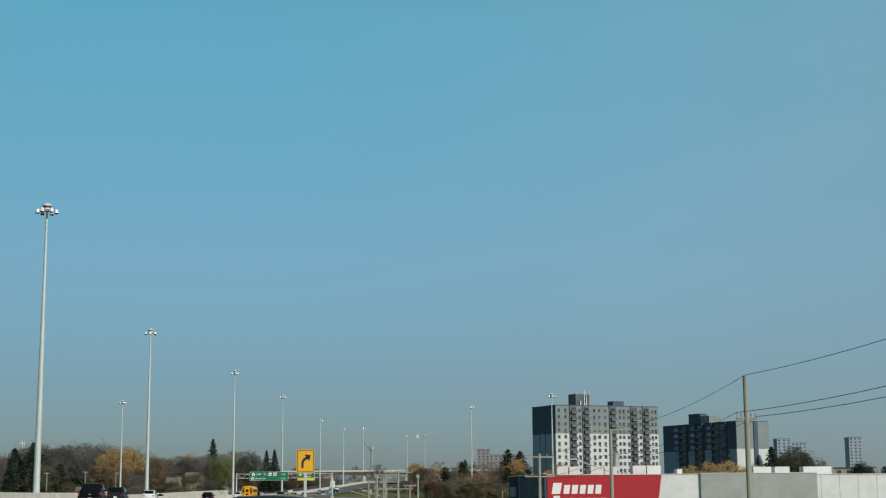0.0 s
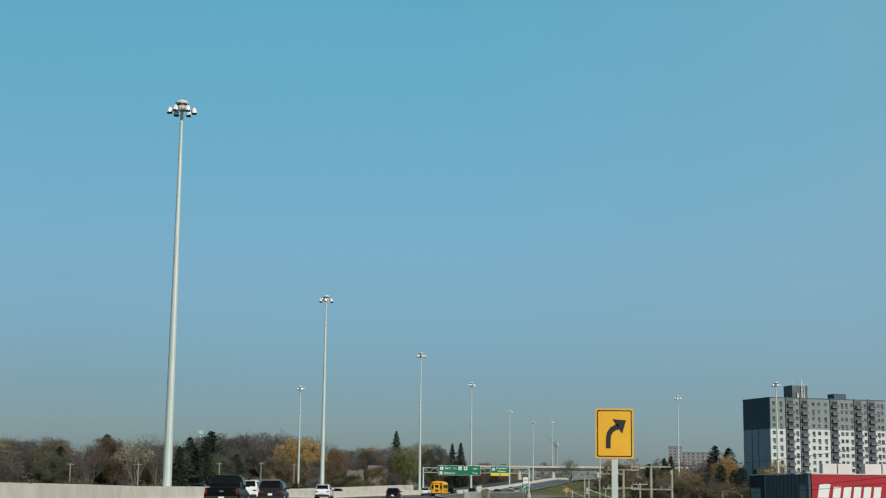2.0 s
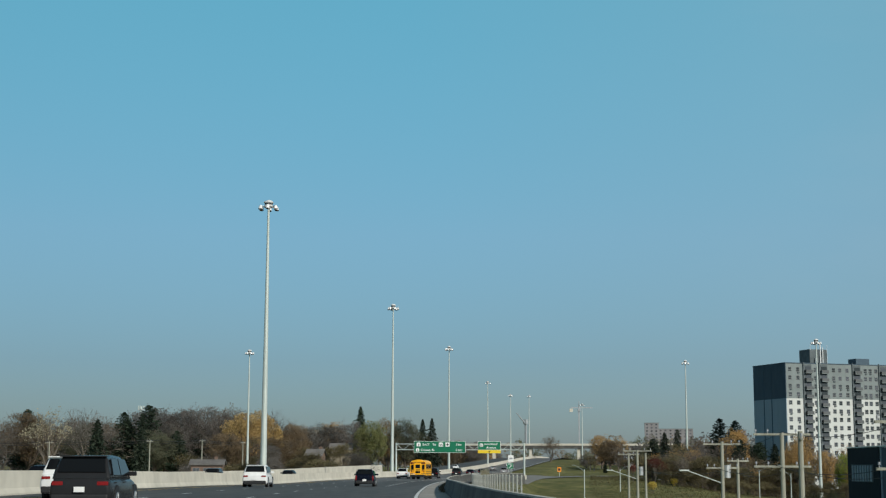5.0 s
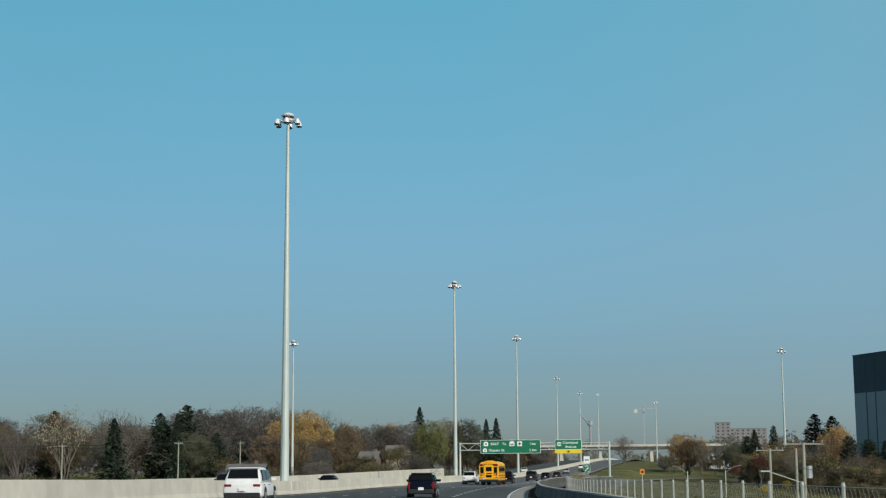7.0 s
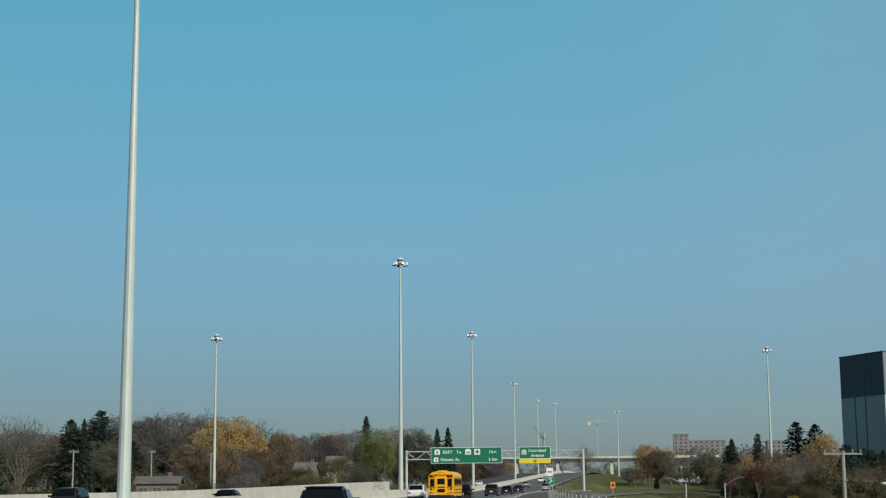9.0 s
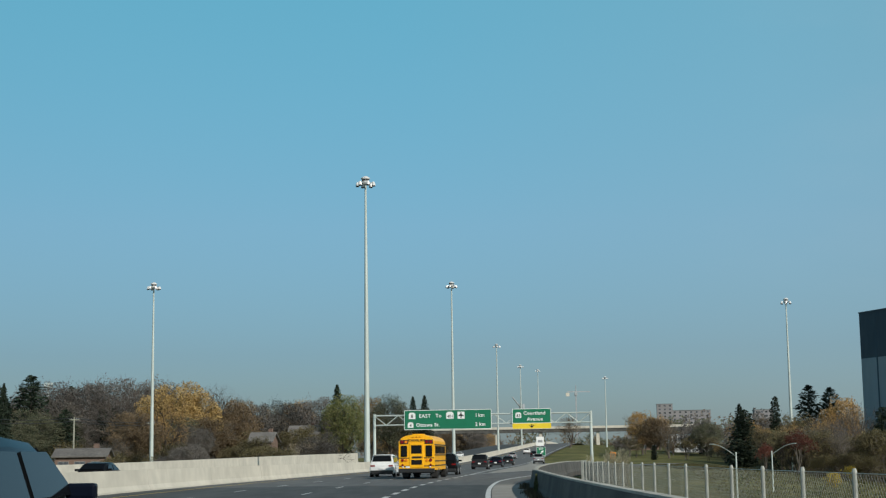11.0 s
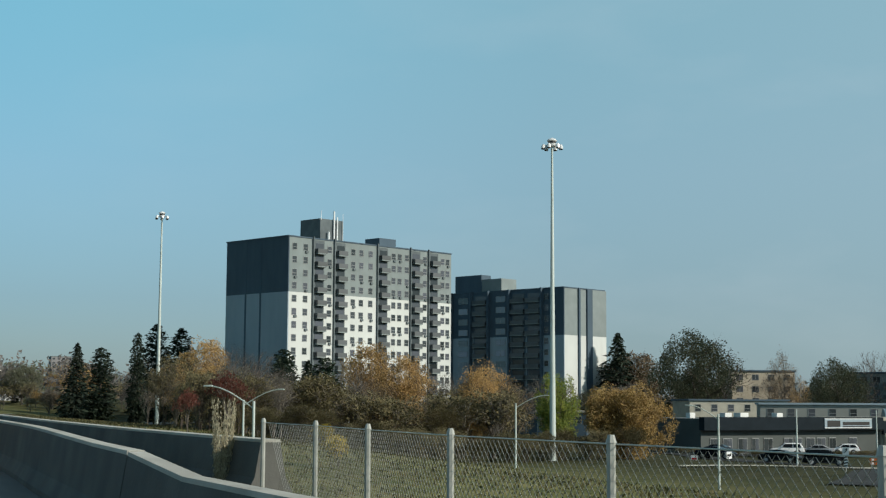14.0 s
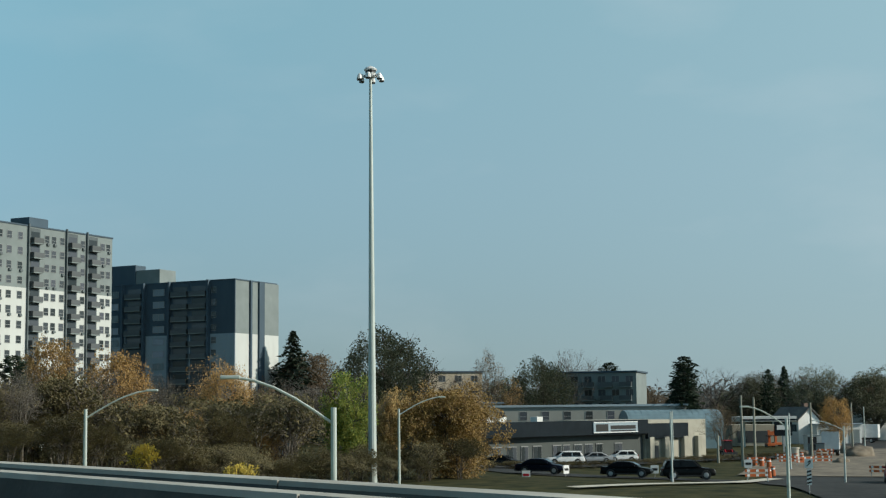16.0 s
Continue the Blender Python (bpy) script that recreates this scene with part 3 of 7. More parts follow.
def write(parent, text, x, y, z, size, material, bold=0.0, center=False):
    """Lettering, each word a part of its own."""
    words = [letters(w, size, bold) for w in text.split()]
    spans = [(min(v.co.x for v in me.vertices), max(v.co.x for v in me.vertices)) for me in words]
    gap = 0.42 * size
    if center:
        x -= (sum(b - a for a, b in spans) + gap * (len(words) - 1)) / 2
    for me, (a, b) in zip(words, spans):
        o = part("word", me, material, parent)
        o.location = (x - a, y, z)
        x += b - a + gap


def plate(x0, x1, z0, z1, y=0.0, t=0.02, r=0.08):
    """A flat plate with rounded corners, facing -y."""
    bm = bmesh.new()
    pts = []
    for cx, cz, a0 in ((x1 - r, z1 - r, 0), (x0 + r, z1 - r, 90), (x0 + r, z0 + r, 180), (x1 - r, z0 + r, 270)):
        for k in range(4):
            a = radians(a0 + 30 * k)
            pts.append((cx + r * math.cos(a), cz + r * math.sin(a)))
    a = [bm.verts.new((px, y - t, pz)) for px, pz in pts]
    b = [bm.verts.new((px, y, pz)) for px, pz in pts]
    bm.faces.new(a)
    bm.faces.new(b[::-1])
    for i in range(len(a)):
        bm.faces.new((a[i], b[i], b[(i + 1) % len(a)], a[(i + 1) % len(a)]))
    bmesh.ops.recalc_face_normals(bm, faces=bm.faces)
    return bm


def polygon(pts, y, t=0.006):
    bm = bmesh.new()
    a = [bm.verts.new((px, y - t, pz)) for px, pz in pts]
    b = [bm.verts.new((px, y, pz)) for px, pz in pts]
    bm.faces.new(a)
    bm.faces.new(b[::-1])
    for i in range(len(a)):
        bm.faces.new((a[i], b[i], b[(i + 1) % len(a)], a[(i + 1) % len(a)]))
    bmesh.ops.recalc_face_normals(bm, faces=bm.faces)
    return bm


# ---- overhead sign gantry ----
GY = 151.5


def build_gantry():
    root = thing("sign_gantry", pose(0, 0, 0), "grey steel truss gantry over the carriageway", "gantry")
    x0, x1 = -10.75, 16.3
    yl, yr = GY + 1.2, GY - 1.0
    P = lambda x, d, z: Vector((x, lerp(yl, yr, (x - x0) / (x1 - x0)) + d, z))
    for x in (x0, x1):
        g = zr(GY) - 0.2
        part("post", tube(P(x, 0, g), P(x, 0, 7.15), 0.2, 0.17, 12), STEEL_PALE, root)
        part("footing", box(x - 0.45, x + 0.45, P(x, 0, 0).y - 0.45, P(x, 0, 0).y + 0.45, g - 0.4, g + 0.55, 0.04), CONCRETE, root)
    for d in (-0.55, 0.55):
        for z in (5.75, 6.95):
            part("chord", tube(P(x0, d, z), P(x1, d, z), 0.075, n=8), STEEL_PALE, root)
        n = 18
        for i in range(n):
            a, b = x0 + (x1 - x0) * i / n, x0 + (x1 - x0) * (i + 1) / n
            lo, hi = (5.75, 6.95) if i % 2 else (6.95, 5.75)
            part("brace", tube(P(a, d, lo), P(b, d, hi), 0.04, n=6), STEEL_PALE, root)
    for i in range(10):
        x = x0 + (x1 - x0) * i / 9
        for z in (5.75, 6.95):
            part("cross_tie", tube(P(x, -0.55, z), P(x, 0.55, z), 0.04, n=6), STEEL_PALE, root)


build_gantry()


def shield(parent, x, z, s, text, square=False):
    pts = [(x - s, z - s * 0.9), (x + s, z - s * 0.9), (x + s, z + s * 0.55), (x + s * 0.55, z + s), (x - s * 0.55, z + s), (x - s, z + s * 0.55)]
    if square:
        pts = [(x - s, z - s), (x + s, z - s), (x + s, z + s), (x - s, z + s)]
    p = part("shield", polygon(pts, -0.038), SIGN_WHITE, parent, "white route marker")
    if text:
        write(p, text, x, -0.052, z - s * 0.55, s * (1.35 if len(text) < 3 else 1.0), SIGN_BLACK, 0.012, True)
    return p


def overhead_sign(name, xl, xr, yl, yr, zb, zt, label):
    w = xr - xl
    h = math.atan2(yr - yl, w)
    root = thing(name, Matrix.Translation((xl, yl - 0.75, zb)) @ Matrix.Rotation(h, 4, "Z"), label, "road sign", "overhead signs")
    part("panel", plate(0, w, 0, zt - zb, 0.0, 0.03, 0.12), SIGN_WHITE, root, "white border of the panel")
    return root, w, zt - zb


sg, w, h = overhead_sign("guide_sign", -6.95, 4.0, 152.35, 151.45, 5.12, 7.55, "green overhead guide sign with white lettering and route markers")
part("face", plate(0.06, w - 0.06, 0.06, h - 0.06, -0.03, 0.006, 0.1), SIGN_GREEN, sg)
shield(sg, 1.0, 1.72, 0.42, "8")
shield(sg, 0.8, 0.58, 0.36, "4")
write(sg, "EAST", 1.9, -0.045, 1.50, 0.62, SIGN_WHITE, 0.012)
write(sg, "To", 3.95, -0.045, 1.50, 0.62, SIGN_WHITE, 0.012)
shield(sg, 5.75, 1.72, 0.46, "401")
plane_sq = shield(sg, 7.15, 1.72, 0.44, "", True)
part("airport_symbol", polygon([(7.1, 1.38), (7.2, 1.38), (7.22, 1.62), (7.48, 1.62), (7.48, 1.7), (7.22, 1.86), (7.2, 2.08), (7.1, 2.08), (7.08, 1.86), (6.82, 1.7), (6.82, 1.62), (7.08, 1.62)], -0.046), SIGN_BLACK, plane_sq)
write(sg, "1 km", 9.0, -0.045, 1.50, 0.6, SIGN_WHITE, 0.012)
write(sg, "Ottawa St.", 1.5, -0.045, 0.38, 0.62, SIGN_WHITE, 0.012)
write(sg, "2 km", 8.9, -0.045, 0.38, 0.6, SIGN_WHITE, 0.012)

sy, w, h = overhead_sign("exit_guide_sign", 6.55, 11.35, 151.2, 150.85, 5.05, 7.52, "green and yellow overhead exit sign with white lettering")
part("face", plate(0.06, w - 0.06, 0.72, h - 0.06, -0.03, 0.006, 0.1), SIGN_GREEN, sy)
part("exit_strip", plate(0.0, w, 0.0, 0.66, -0.03, 0.006, 0.08), SIGN_LEMON, sy, "yellow exit-only strip")
shield(sy, 0.75, 1.66, 0.36, "53")
write(sy, "Courtland", 1.4, -0.045, 1.72, 0.60, SIGN_WHITE, 0.012)
write(sy, "Avenue", 1.8, -0.045, 0.98, 0.60, SIGN_WHITE, 0.012)
part("down_arrow", polygon([(w / 2 - 0.06, 0.56), (w / 2 - 0.06, 0.36), (w / 2 - 0.34, 0.42), (w / 2, 0.1), (w / 2 + 0.34, 0.42), (w / 2 + 0.06, 0.36), (w / 2 + 0.06, 0.56)], -0.04), SIGN_BLACK, sy)

# ---- signs on posts ----
ys = thing("curve_sign", pose(15.1, -186.6, 0), "yellow curve warning sign with a black arrow on a steel post", "road sign")
g = ground_z(15.1, -186.6)
part("post", box(-0.08, 0.08, 0.0, 0.1, g - 0.4, 4.0, 0.01), STEEL_PALE, ys)
part("rim", plate(-0.49, 0.49, 3.02, 4.30, 0.0, 0.02, 0.05), SIGN_YELLOW, ys)
part("border", plate(-0.45, 0.45, 3.06, 4.26, -0.02, 0.004, 0.04), SIGN_BLACK, ys)
part("face", plate(-0.42, 0.42, 3.09, 4.23, -0.024, 0.004, 0.03), SIGN_YELLOW, ys)
arc = [(-0.22, 3.28), (-0.22, 3.55)] + [(-0.22 + 0.36 * (1 - math.cos(a)), 3.55 + 0.36 * math.sin(a)) for a in (0.4, 0.8, 1.2, 1.45)]
inner = [(0.12, 3.77)] + [(-0.10 + 0.24 * (1 - math.cos(a)), 3.53 + 0.24 * math.sin(a)) for a in (1.2, 0.8, 0.4)] + [(-0.10, 3.50), (-0.10, 3.28)]
part("arrow_shaft", polygon(arc + inner, -0.03), SIGN_BLACK, ys)
part("arrow_head", polygon([(-0.05, 4.03), (0.3, 4.0), (0.2, 3.66)], -0.03), SIGN_BLACK, ys)

ex = thing("exit_sign", pose(15.9, 262, 0), "green exit sign with an arrow on two posts in the gore", "road sign")
for x in (-0.5, 0.5):
    part("post", box(x - 0.05, x + 0.05, 0, 0.1, zr(262) - 0.3, 2.2, 0.01), STEEL_PALE, ex)
part("panel", plate(-0.9, 0.9, 1.6, 3.35, 0, 0.02, 0.08), SIGN_WHITE, ex)
part("face", plate(-0.85, 0.85, 1.65, 3.3, -0.02, 0.005, 0.06), SIGN_GREEN, ex)
write(ex, "EXIT", 0, -0.03, 2.85, 0.4, SIGN_WHITE, 0.01, True)
part("arrow", polygon([(-0.5, 1.85), (-0.38, 1.75), (0.2, 2.35), (0.32, 2.2), (0.5, 2.7), (0.0, 2.55), (0.1, 2.45)], -0.03), SIGN_WHITE, ex)
sb = thing("route_sign", pose(16.4, 275, 0), "pale grey sign plate on a post beside the gore", "road sign")
part("post", box(-0.05, 0.05, 0, 0.1, zr(275) - 0.3, 5.0, 0.01), STEEL_PALE, sb)
part("panel", plate(-0.8, 0.8, 3.7, 5.6, 0, 0.02, 0.08), SIGN_WHITE, sb)
part("text_bar", plate(-0.5, 0.5, 4.4, 4.9, -0.02, 0.005, 0.03), SIGN_BACK, sb)
os_ = thing("orange_sign", pose(29.5, 255, 0), "small orange warning plate on a post in the grass", "road sign")
part("post", box(-0.05, 0.05, 0, 0.1, ground_z(29.5, 255) - 0.3, 1.6, 0.01), STEEL_PALE, os_)
part("panel", plate(-0.55, 0.55, 0.85, 2.2, 0, 0.02, 0.06), mat("orange_plate", (0.75, 0.25, 0.02), 0.5, mottle=0.05, mottle_scale=1), os_)
part("border", plate(-0.3, 0.3, 1.2, 1.8, -0.02, 0.004, 0.03), SIGN_BLACK, os_)


# ---- vehicles ----
def car_paint(name, color, rough=0.25, metal=0.3):
    m = mat(name, color, rough, metal, mottle=0.08, mottle_scale=1.5)
    m.node_tree.nodes["Principled BSDF"].inputs["Coat Weight"].default_value = 0.04
    m.node_tree.nodes["Principled BSDF"].inputs["Specular IOR Level"].default_value = 0.09
    return m


RED_LENS = mat("red_lens", (0.20, 0.006, 0.008), 0.15, mottle=0.1, mottle_scale=9)
AMBER_LENS = mat("amber_lens", (0.75, 0.22, 0.01), 0.15, mottle=0.1, mottle_scale=9)
CLEAR_LENS = mat("clear_lens", (0.75, 0.77, 0.78), 0.1, mottle=0.05, mottle_scale=9)
RIM = mat("alloy_rim", (0.45, 0.46, 0.47), 0.35, 0.8, mottle=0.1, mottle_scale=6)
CHROME = mat("chrome", (0.7, 0.7, 0.7), 0.15, 1.0, mottle=0.05, mottle_scale=6)
CAR_BLACK = car_paint("black_car_paint", (0.005, 0.0055, 0.006), 0.30, 0.0)
CAR_WHITE = car_paint("white_car_paint", (0.72, 0.73, 0.73), 0.3, 0.0)
CAR_NAVY = car_paint("navy_car_paint", (0.004, 0.006, 0.014), 0.30, 0.0)
CAR_GREY = car_paint("grey_car_paint", (0.028, 0.029, 0.031))
CAR_SILVER = car_paint("silver_car_paint", (0.35, 0.36, 0.37))
CAR_MAROON = car_paint("maroon_car_paint", (0.10, 0.012, 0.015))


def loft(sections):
    """Skin over rings of equal length, closed at both ends."""
    bm = bmesh.new()
    rings = [[bm.verts.new(p) for p in s] for s in sections]
    for a, b in zip(rings, rings[1:]):
        for i in range(len(a)):
            bm.faces.new((a[i], a[(i + 1) % len(a)], b[(i + 1) % len(a)], b[i]))
    bm.faces.new(rings[0][::-1])
    bm.faces.new(rings[-1])
    bmesh.ops.recalc_face_normals(bm, faces=bm.faces)
    return bm


def ring(y, w0, w1, z0, z1, r=0.12):
    """A cross-section at y: half width w0 below and w1 above, from z0 to z1, with cut corners."""
    return [(-w0 + r, y, z0), (w0 - r, y, z0), (w0, y, z0 + r), (w0 * 0.5 + w1 * 0.5 + 0.03, y, (z0 + z1) / 2), (w1, y, z1 - r), (w1 - r, y, z1), (-w1 + r, y, z1), (-w1, y, z1 - r), (-w0 * 0.5 - w1 * 0.5 - 0.03, y, (z0 + z1) / 2), (-w0, y, z0 + r)]


def wheel_meshes(r, w):
    tyre = bmesh.new()
    for x0, x1, a, b in ((-w / 2, -w / 2 + 0.04, r - 0.05, r), (-w / 2 + 0.04, w / 2 - 0.04, r, r), (w / 2 - 0.04, w / 2, r, r - 0.05)):
        add_tube(tyre, (x0, 0, 0), (x1, 0, 0), a, b, 18)
    rim = bmesh.new()
    for s in (-1, 1):
        add_tube(rim, (s * (w / 2 - 0.02), 0, 0), (s * (w / 2 + 0.008), 0, 0), r * 0.62, r * 0.58, 14)
        for k in range(5):
            a = 2 * math.pi * k / 5
            add_tube(rim, (s * (w / 2 + 0.01), 0, 0), (s * (w / 2 + 0.01), r * 0.56 * math.cos(a), r * 0.56 * math.sin(a)), 0.035, 0.03, 5)
    return mesh_of(tyre, "tyre"), mesh_of(rim, "rim")


TYRE_M, RIM_M = wheel_meshes(0.345, 0.235)


def wheel(parent, x, y, r=0.345):
    o = part("wheel", TYRE_M, RUBBER, parent)
    o.location, o.scale = (x, y, r), (1, r / 0.345, r / 0.345)
    part("rim", RIM_M, RIM, o)
    return o


def quad_panel(name, pts, parent, material, t=0.012, label=""):
    """A thin pane through four corners."""
    bm = bmesh.new()
    p = [Vector(q) for q in pts]
    n = (p[1] - p[0]).cross(p[3] - p[0]).normalized() * t
    a = [bm.verts.new(q + n) for q in p]
    b = [bm.verts.new(q - n) for q in p]
    bm.faces.new(a)
    bm.faces.new(b[::-1])
    for i in range(len(p)):
        bm.faces.new((a[i], b[i], b[(i + 1) % len(p)], a[(i + 1) % len(p)]))
    return part(name, bm, material, parent, label)


def soften(ob, width=0.05):
    """Rounds the pressed edges of a car body."""
    md = ob.modifiers.new("bevel", "BEVEL")
    md.width, md.segments, md.limit_method, md.angle_limit = width, 3, "ANGLE", radians(14)
    for q in ob.data.polygons:
        q.use_smooth = True
    return ob


def build_car(style, paint, label, m):
    """A parked or standing car seen mostly from behind. +y is forward."""
    K = {  # length, half width, belt z, roof z, rear cabin base, rear roof, front roof, windscreen base, bonnet z, wheel radius
        "suv": (4.75, 0.95, 1.05, 1.72, -2.22, -1.85, 0.35, 1.15, 1.02, 0.37),
        "sedan": (4.7, 0.91, 0.92, 1.44, -1.75, -0.95, 0.35, 1.25, 0.88, 0.33),
        "hatch": (4.1, 0.87, 0.93, 1.50, -1.92, -1.45, 0.25, 1.15, 0.88, 0.32),
        "pickup": (5.8, 1.0, 1.18, 1.90, -0.75, -0.55, 0.75, 1.45, 1.15, 0.41)}[style]
    L, W, zb, zt, rc, rr, fr, ws, zh, wr = K
    root = thing("pickup_truck" if style == "pickup" else "car", m, label, "pickup truck" if style == "pickup" else "car")
    h = L / 2
    z0 = 0.26 if style != "pickup" else 0.42
    tail = zb - 0.02 if style != "sedan" else zb + 0.04
    body = loft([ring(-h, W - 0.14, W - 0.16, z0 + 0.14, tail - 0.12), ring(-h + 0.06, W - 0.05, W - 0.07, z0 + 0.03, tail - 0.02), ring(-h + 0.35, W, W - 0.05, z0, tail),
                 ring(-0.3, W, W - 0.04, z0 - 0.03, zb), ring(ws - 0.1, W, W - 0.05, z0 - 0.03, zb - 0.01), ring(h - 0.5, W - 0.02, W - 0.1, z0, zh - 0.06),
                 ring(h - 0.1, W - 0.12, W - 0.2, z0 + 0.04, zh - 0.16), ring(h, W - 0.25, W - 0.3, z0 + 0.12, zh - 0.3)])
    soften(part("body", body, paint, root), 0.06)
    t = W - 0.24
    cabin = loft([ring(rc, W - 0.1, W - 0.12, zb - 0.1, zb + 0.03, 0.05), ring(rc + 0.35 * (rr - rc), W - 0.09, (W + t) / 2 - 0.04, zb - 0.08, lerp(zb, zt, 0.45), 0.05), ring(rr, W - 0.07, t, zb - 0.08, zt - 0.03, 0.08), ring((rr + fr) / 2, W - 0.07, t, zb - 0.08, zt, 0.08),
                  ring(fr, W - 0.07, t, zb - 0.08, zt - 0.04, 0.08), ring(ws, W - 0.1, W - 0.14, zb - 0.1, zb + 0.02, 0.05)])
    soften(part("cabin", cabin, paint, root), 0.04)
    # rear window, windscreen
    lo, hi = 0.2, 0.84
    def on(a_y, a_z, a_w, b_y, b_z, b_w, s):
        return lerp(a_y, b_y, s), lerp(a_z, b_z, s), lerp(a_w, b_w, s)
    for nm, (ya, yb) in (("rear_window", (rc, rr)), ("windscreen", (ws, fr))):
        y0, za, w0 = on(ya, zb, W - 0.2, yb, zt - 0.03, t - 0.08, lo)
        y1, zc, w1 = on(ya, zb, W - 0.2, yb, zt - 0.03, t - 0.08, hi)
        off = -0.035 if nm == "rear_window" else 0.035
        quad_panel(nm, [(-w0, y0 + off, za + 0.02), (w0, y0 + off, za + 0.02), (w1, y1 + off, zc + 0.01), (-w1, y1 + off, zc + 0.01)], root, GLASS_DARK, 0.03)
    for s in (-1, 1):
        for a, b in ((rc + 0.30, (rr + fr) / 2 - 0.08), ((rr + fr) / 2 + 0.04, ws - 0.35)):
            ta, tb = max(a, rr + 0.12), min(b, fr - 0.02)
            quad_panel("side_window", [(s * (W - 0.06), a, zb + 0.06), (s * (W - 0.06), b, zb + 0.06), (s * (t + 0.055), tb, zt - 0.13), (s * (t + 0.055), ta, zt - 0.13)], root, GLASS_DARK, 0.03)
        wheel(root, s * (W - 0.12), -h + (0.95 if style != "pickup" else 1.25), wr)
        wheel(root, s * (W - 0.12), h - 0.9, wr)
        for ya in (-h + (0.95 if style != "pickup" else 1.25), h - 0.9):
            arch = bmesh.new()
            add_tube(arch, (s * (W - 0.06), ya, wr + 0.01), (s * (W + 0.012), ya, wr + 0.01), wr + 0.07, wr + 0.06, 18)
            part("wheel_arch", arch, BLACK, root, "dark wheel arch")
            rimw = bmesh.new()
            add_tube(rimw, (s * (W + 0.012), ya, wr), (s * (W + 0.028), ya, wr), wr * 0.62, wr * 0.56, 14)
            part("hub_cap", rimw, RIM, root)
        sill = part("door_sill", box(s * (W + 0.004) - 0.014, s * (W + 0.004) + 0.014, -h + 1.35, h - 1.35, z0 + 0.0, z0 + 0.12, 0.005), BLACK, root)
        for yd in (rc + 0.6 if style != "pickup" else 0.1, (rr + fr) / 2 + 0.55):
            hdl = part("door_handle", box(-0.015, 0.02, -0.1, 0.1, -0.015, 0.02, 0.005), BLACK, root)
            hdl.location = (s * (W - 0.015), yd, zb - 0.16)
        mir = part("mirror", box(-0.15, 0.12, -0.06, 0.06, -0.07, 0.07, 0.03) if s > 0 else box(-0.12, 0.15, -0.06, 0.06, -0.07, 0.07, 0.03), paint, root)
        mir.location = (s * (W + 0.06), ws - 0.45, zb + 0.1)
        hl = tail - 0.30
        if style == "pickup":
            tl = box(-0.055, 0.055, -0.03, 0.05, -0.17, 0.17, 0.02)
            lx, lz = s * (W - 0.13), 0.98
        elif style == "hatch":
            tl = box(-0.075, 0.075, -0.04, 0.12, -0.21, 0.21, 0.06)
            lx, lz = s * (W - 0.15), 0.76
        else:
            tl = box(-0.17, 0.17, -0.03, 0.07, -0.06, 0.06, 0.02)
            lx, lz = s * (W - 0.27), tail - 0.16
        o = part("tail_light", tl, RED_LENS, root, "red tail light")
        o.location = (lx, -h + 0.02, lz)
        hd = part("headlight", box(-0.18, 0.18, -0.05, 0.05, -0.07, 0.07, 0.02), CLEAR_LENS, root)
        hd.location = (s * (W - 0.42), h - 0.12, zh - 0.28)
    part("rear_bumper", box(-W + 0.1, W - 0.1, -h - 0.07, -h + 0.15, z0 + 0.02, z0 + 0.28, 0.04), BLACK, root)
    part("plate_bar", box(-0.16, 0.16, -h - 0.085, -h - 0.05, z0 + 0.10 if style == "pickup" else tail - 0.42, z0 + 0.26 if style == "pickup" else tail - 0.26, 0.004), SIGN_WHITE, root, "blank white plate")
    if style == "pickup":
        part("bed_floor", box(-W + 0.13, W - 0.13, -h + 0.12, rc - 0.1, zb - 0.004, zb + 0.012), BLACK, root, "dark bed cover")
        part("tailgate_panel", box(-0.62, 0.62, -h - 0.012, -h + 0.03, 0.78, 1.08, 0.02), paint, root)
        part("badge", box(-0.12, 0.12, -h - 0.02, -h, 0.94, 1.0, 0.008), CHROME, root)
    if style in ("suv", "hatch"):
        part("spoiler", box(-t, t, rr - 0.16, rr + 0.06, zt - 0.06, zt - 0.015, 0.012), paint, root)
    return root


LANES = {1: -0.75, 2: -4.55, 3: -8.4, 4: -12.3}
build_car("pickup", CAR_BLACK, "black crew-cab pickup truck with a black bumper on the asphalt", at_road(-139.8, -8.7))
build_car("suv", CAR_WHITE, "white sport utility car on the asphalt", at_road(-45, -11.4))
build_car("suv", CAR_GREY, "dark grey sport utility car on the asphalt", at_road(-112, -8.9))
build_car("suv", CAR_WHITE, "white sport utility car in the lane beside the median", at_road(-99, -12.5))
build_car("suv", CAR_WHITE, "white sport utility car with a black rear window in traffic", at_road(80, LANES[3] - 0.3))
build_car("hatch", CAR_NAVY, "dark navy hatchback with tall red tail lights on the asphalt", at_road(-18.3, LANES[2] + 0.05) @ Matrix.Scale(1.1, 4))
build_car("suv", CAR_BLACK, "black sport utility car ahead in traffic", at_road(88, LANES[2]))
build_car("sedan", CAR_WHITE, "white sedan in traffic beside the median", at_road(106, LANES[3]))
build_car("sedan", CAR_BLACK, "black sedan in dense traffic", at_road(128, LANES[3]))
build_car("suv", CAR_GREY, "dark grey sport utility car following in the traffic", at_road(138, LANES[2]))
build_car("sedan", CAR_NAVY, "dark blue sedan in the traffic beyond the gantry", at_road(172, LANES[2]))
build_car("sedan", CAR_GREY, "grey sedan in the traffic beyond the gantry", at_road(205, LANES[2]))
build_car("suv", CAR_SILVER, "silver sport utility car near the gore", at_road(225, LANES[1] + 0.5))
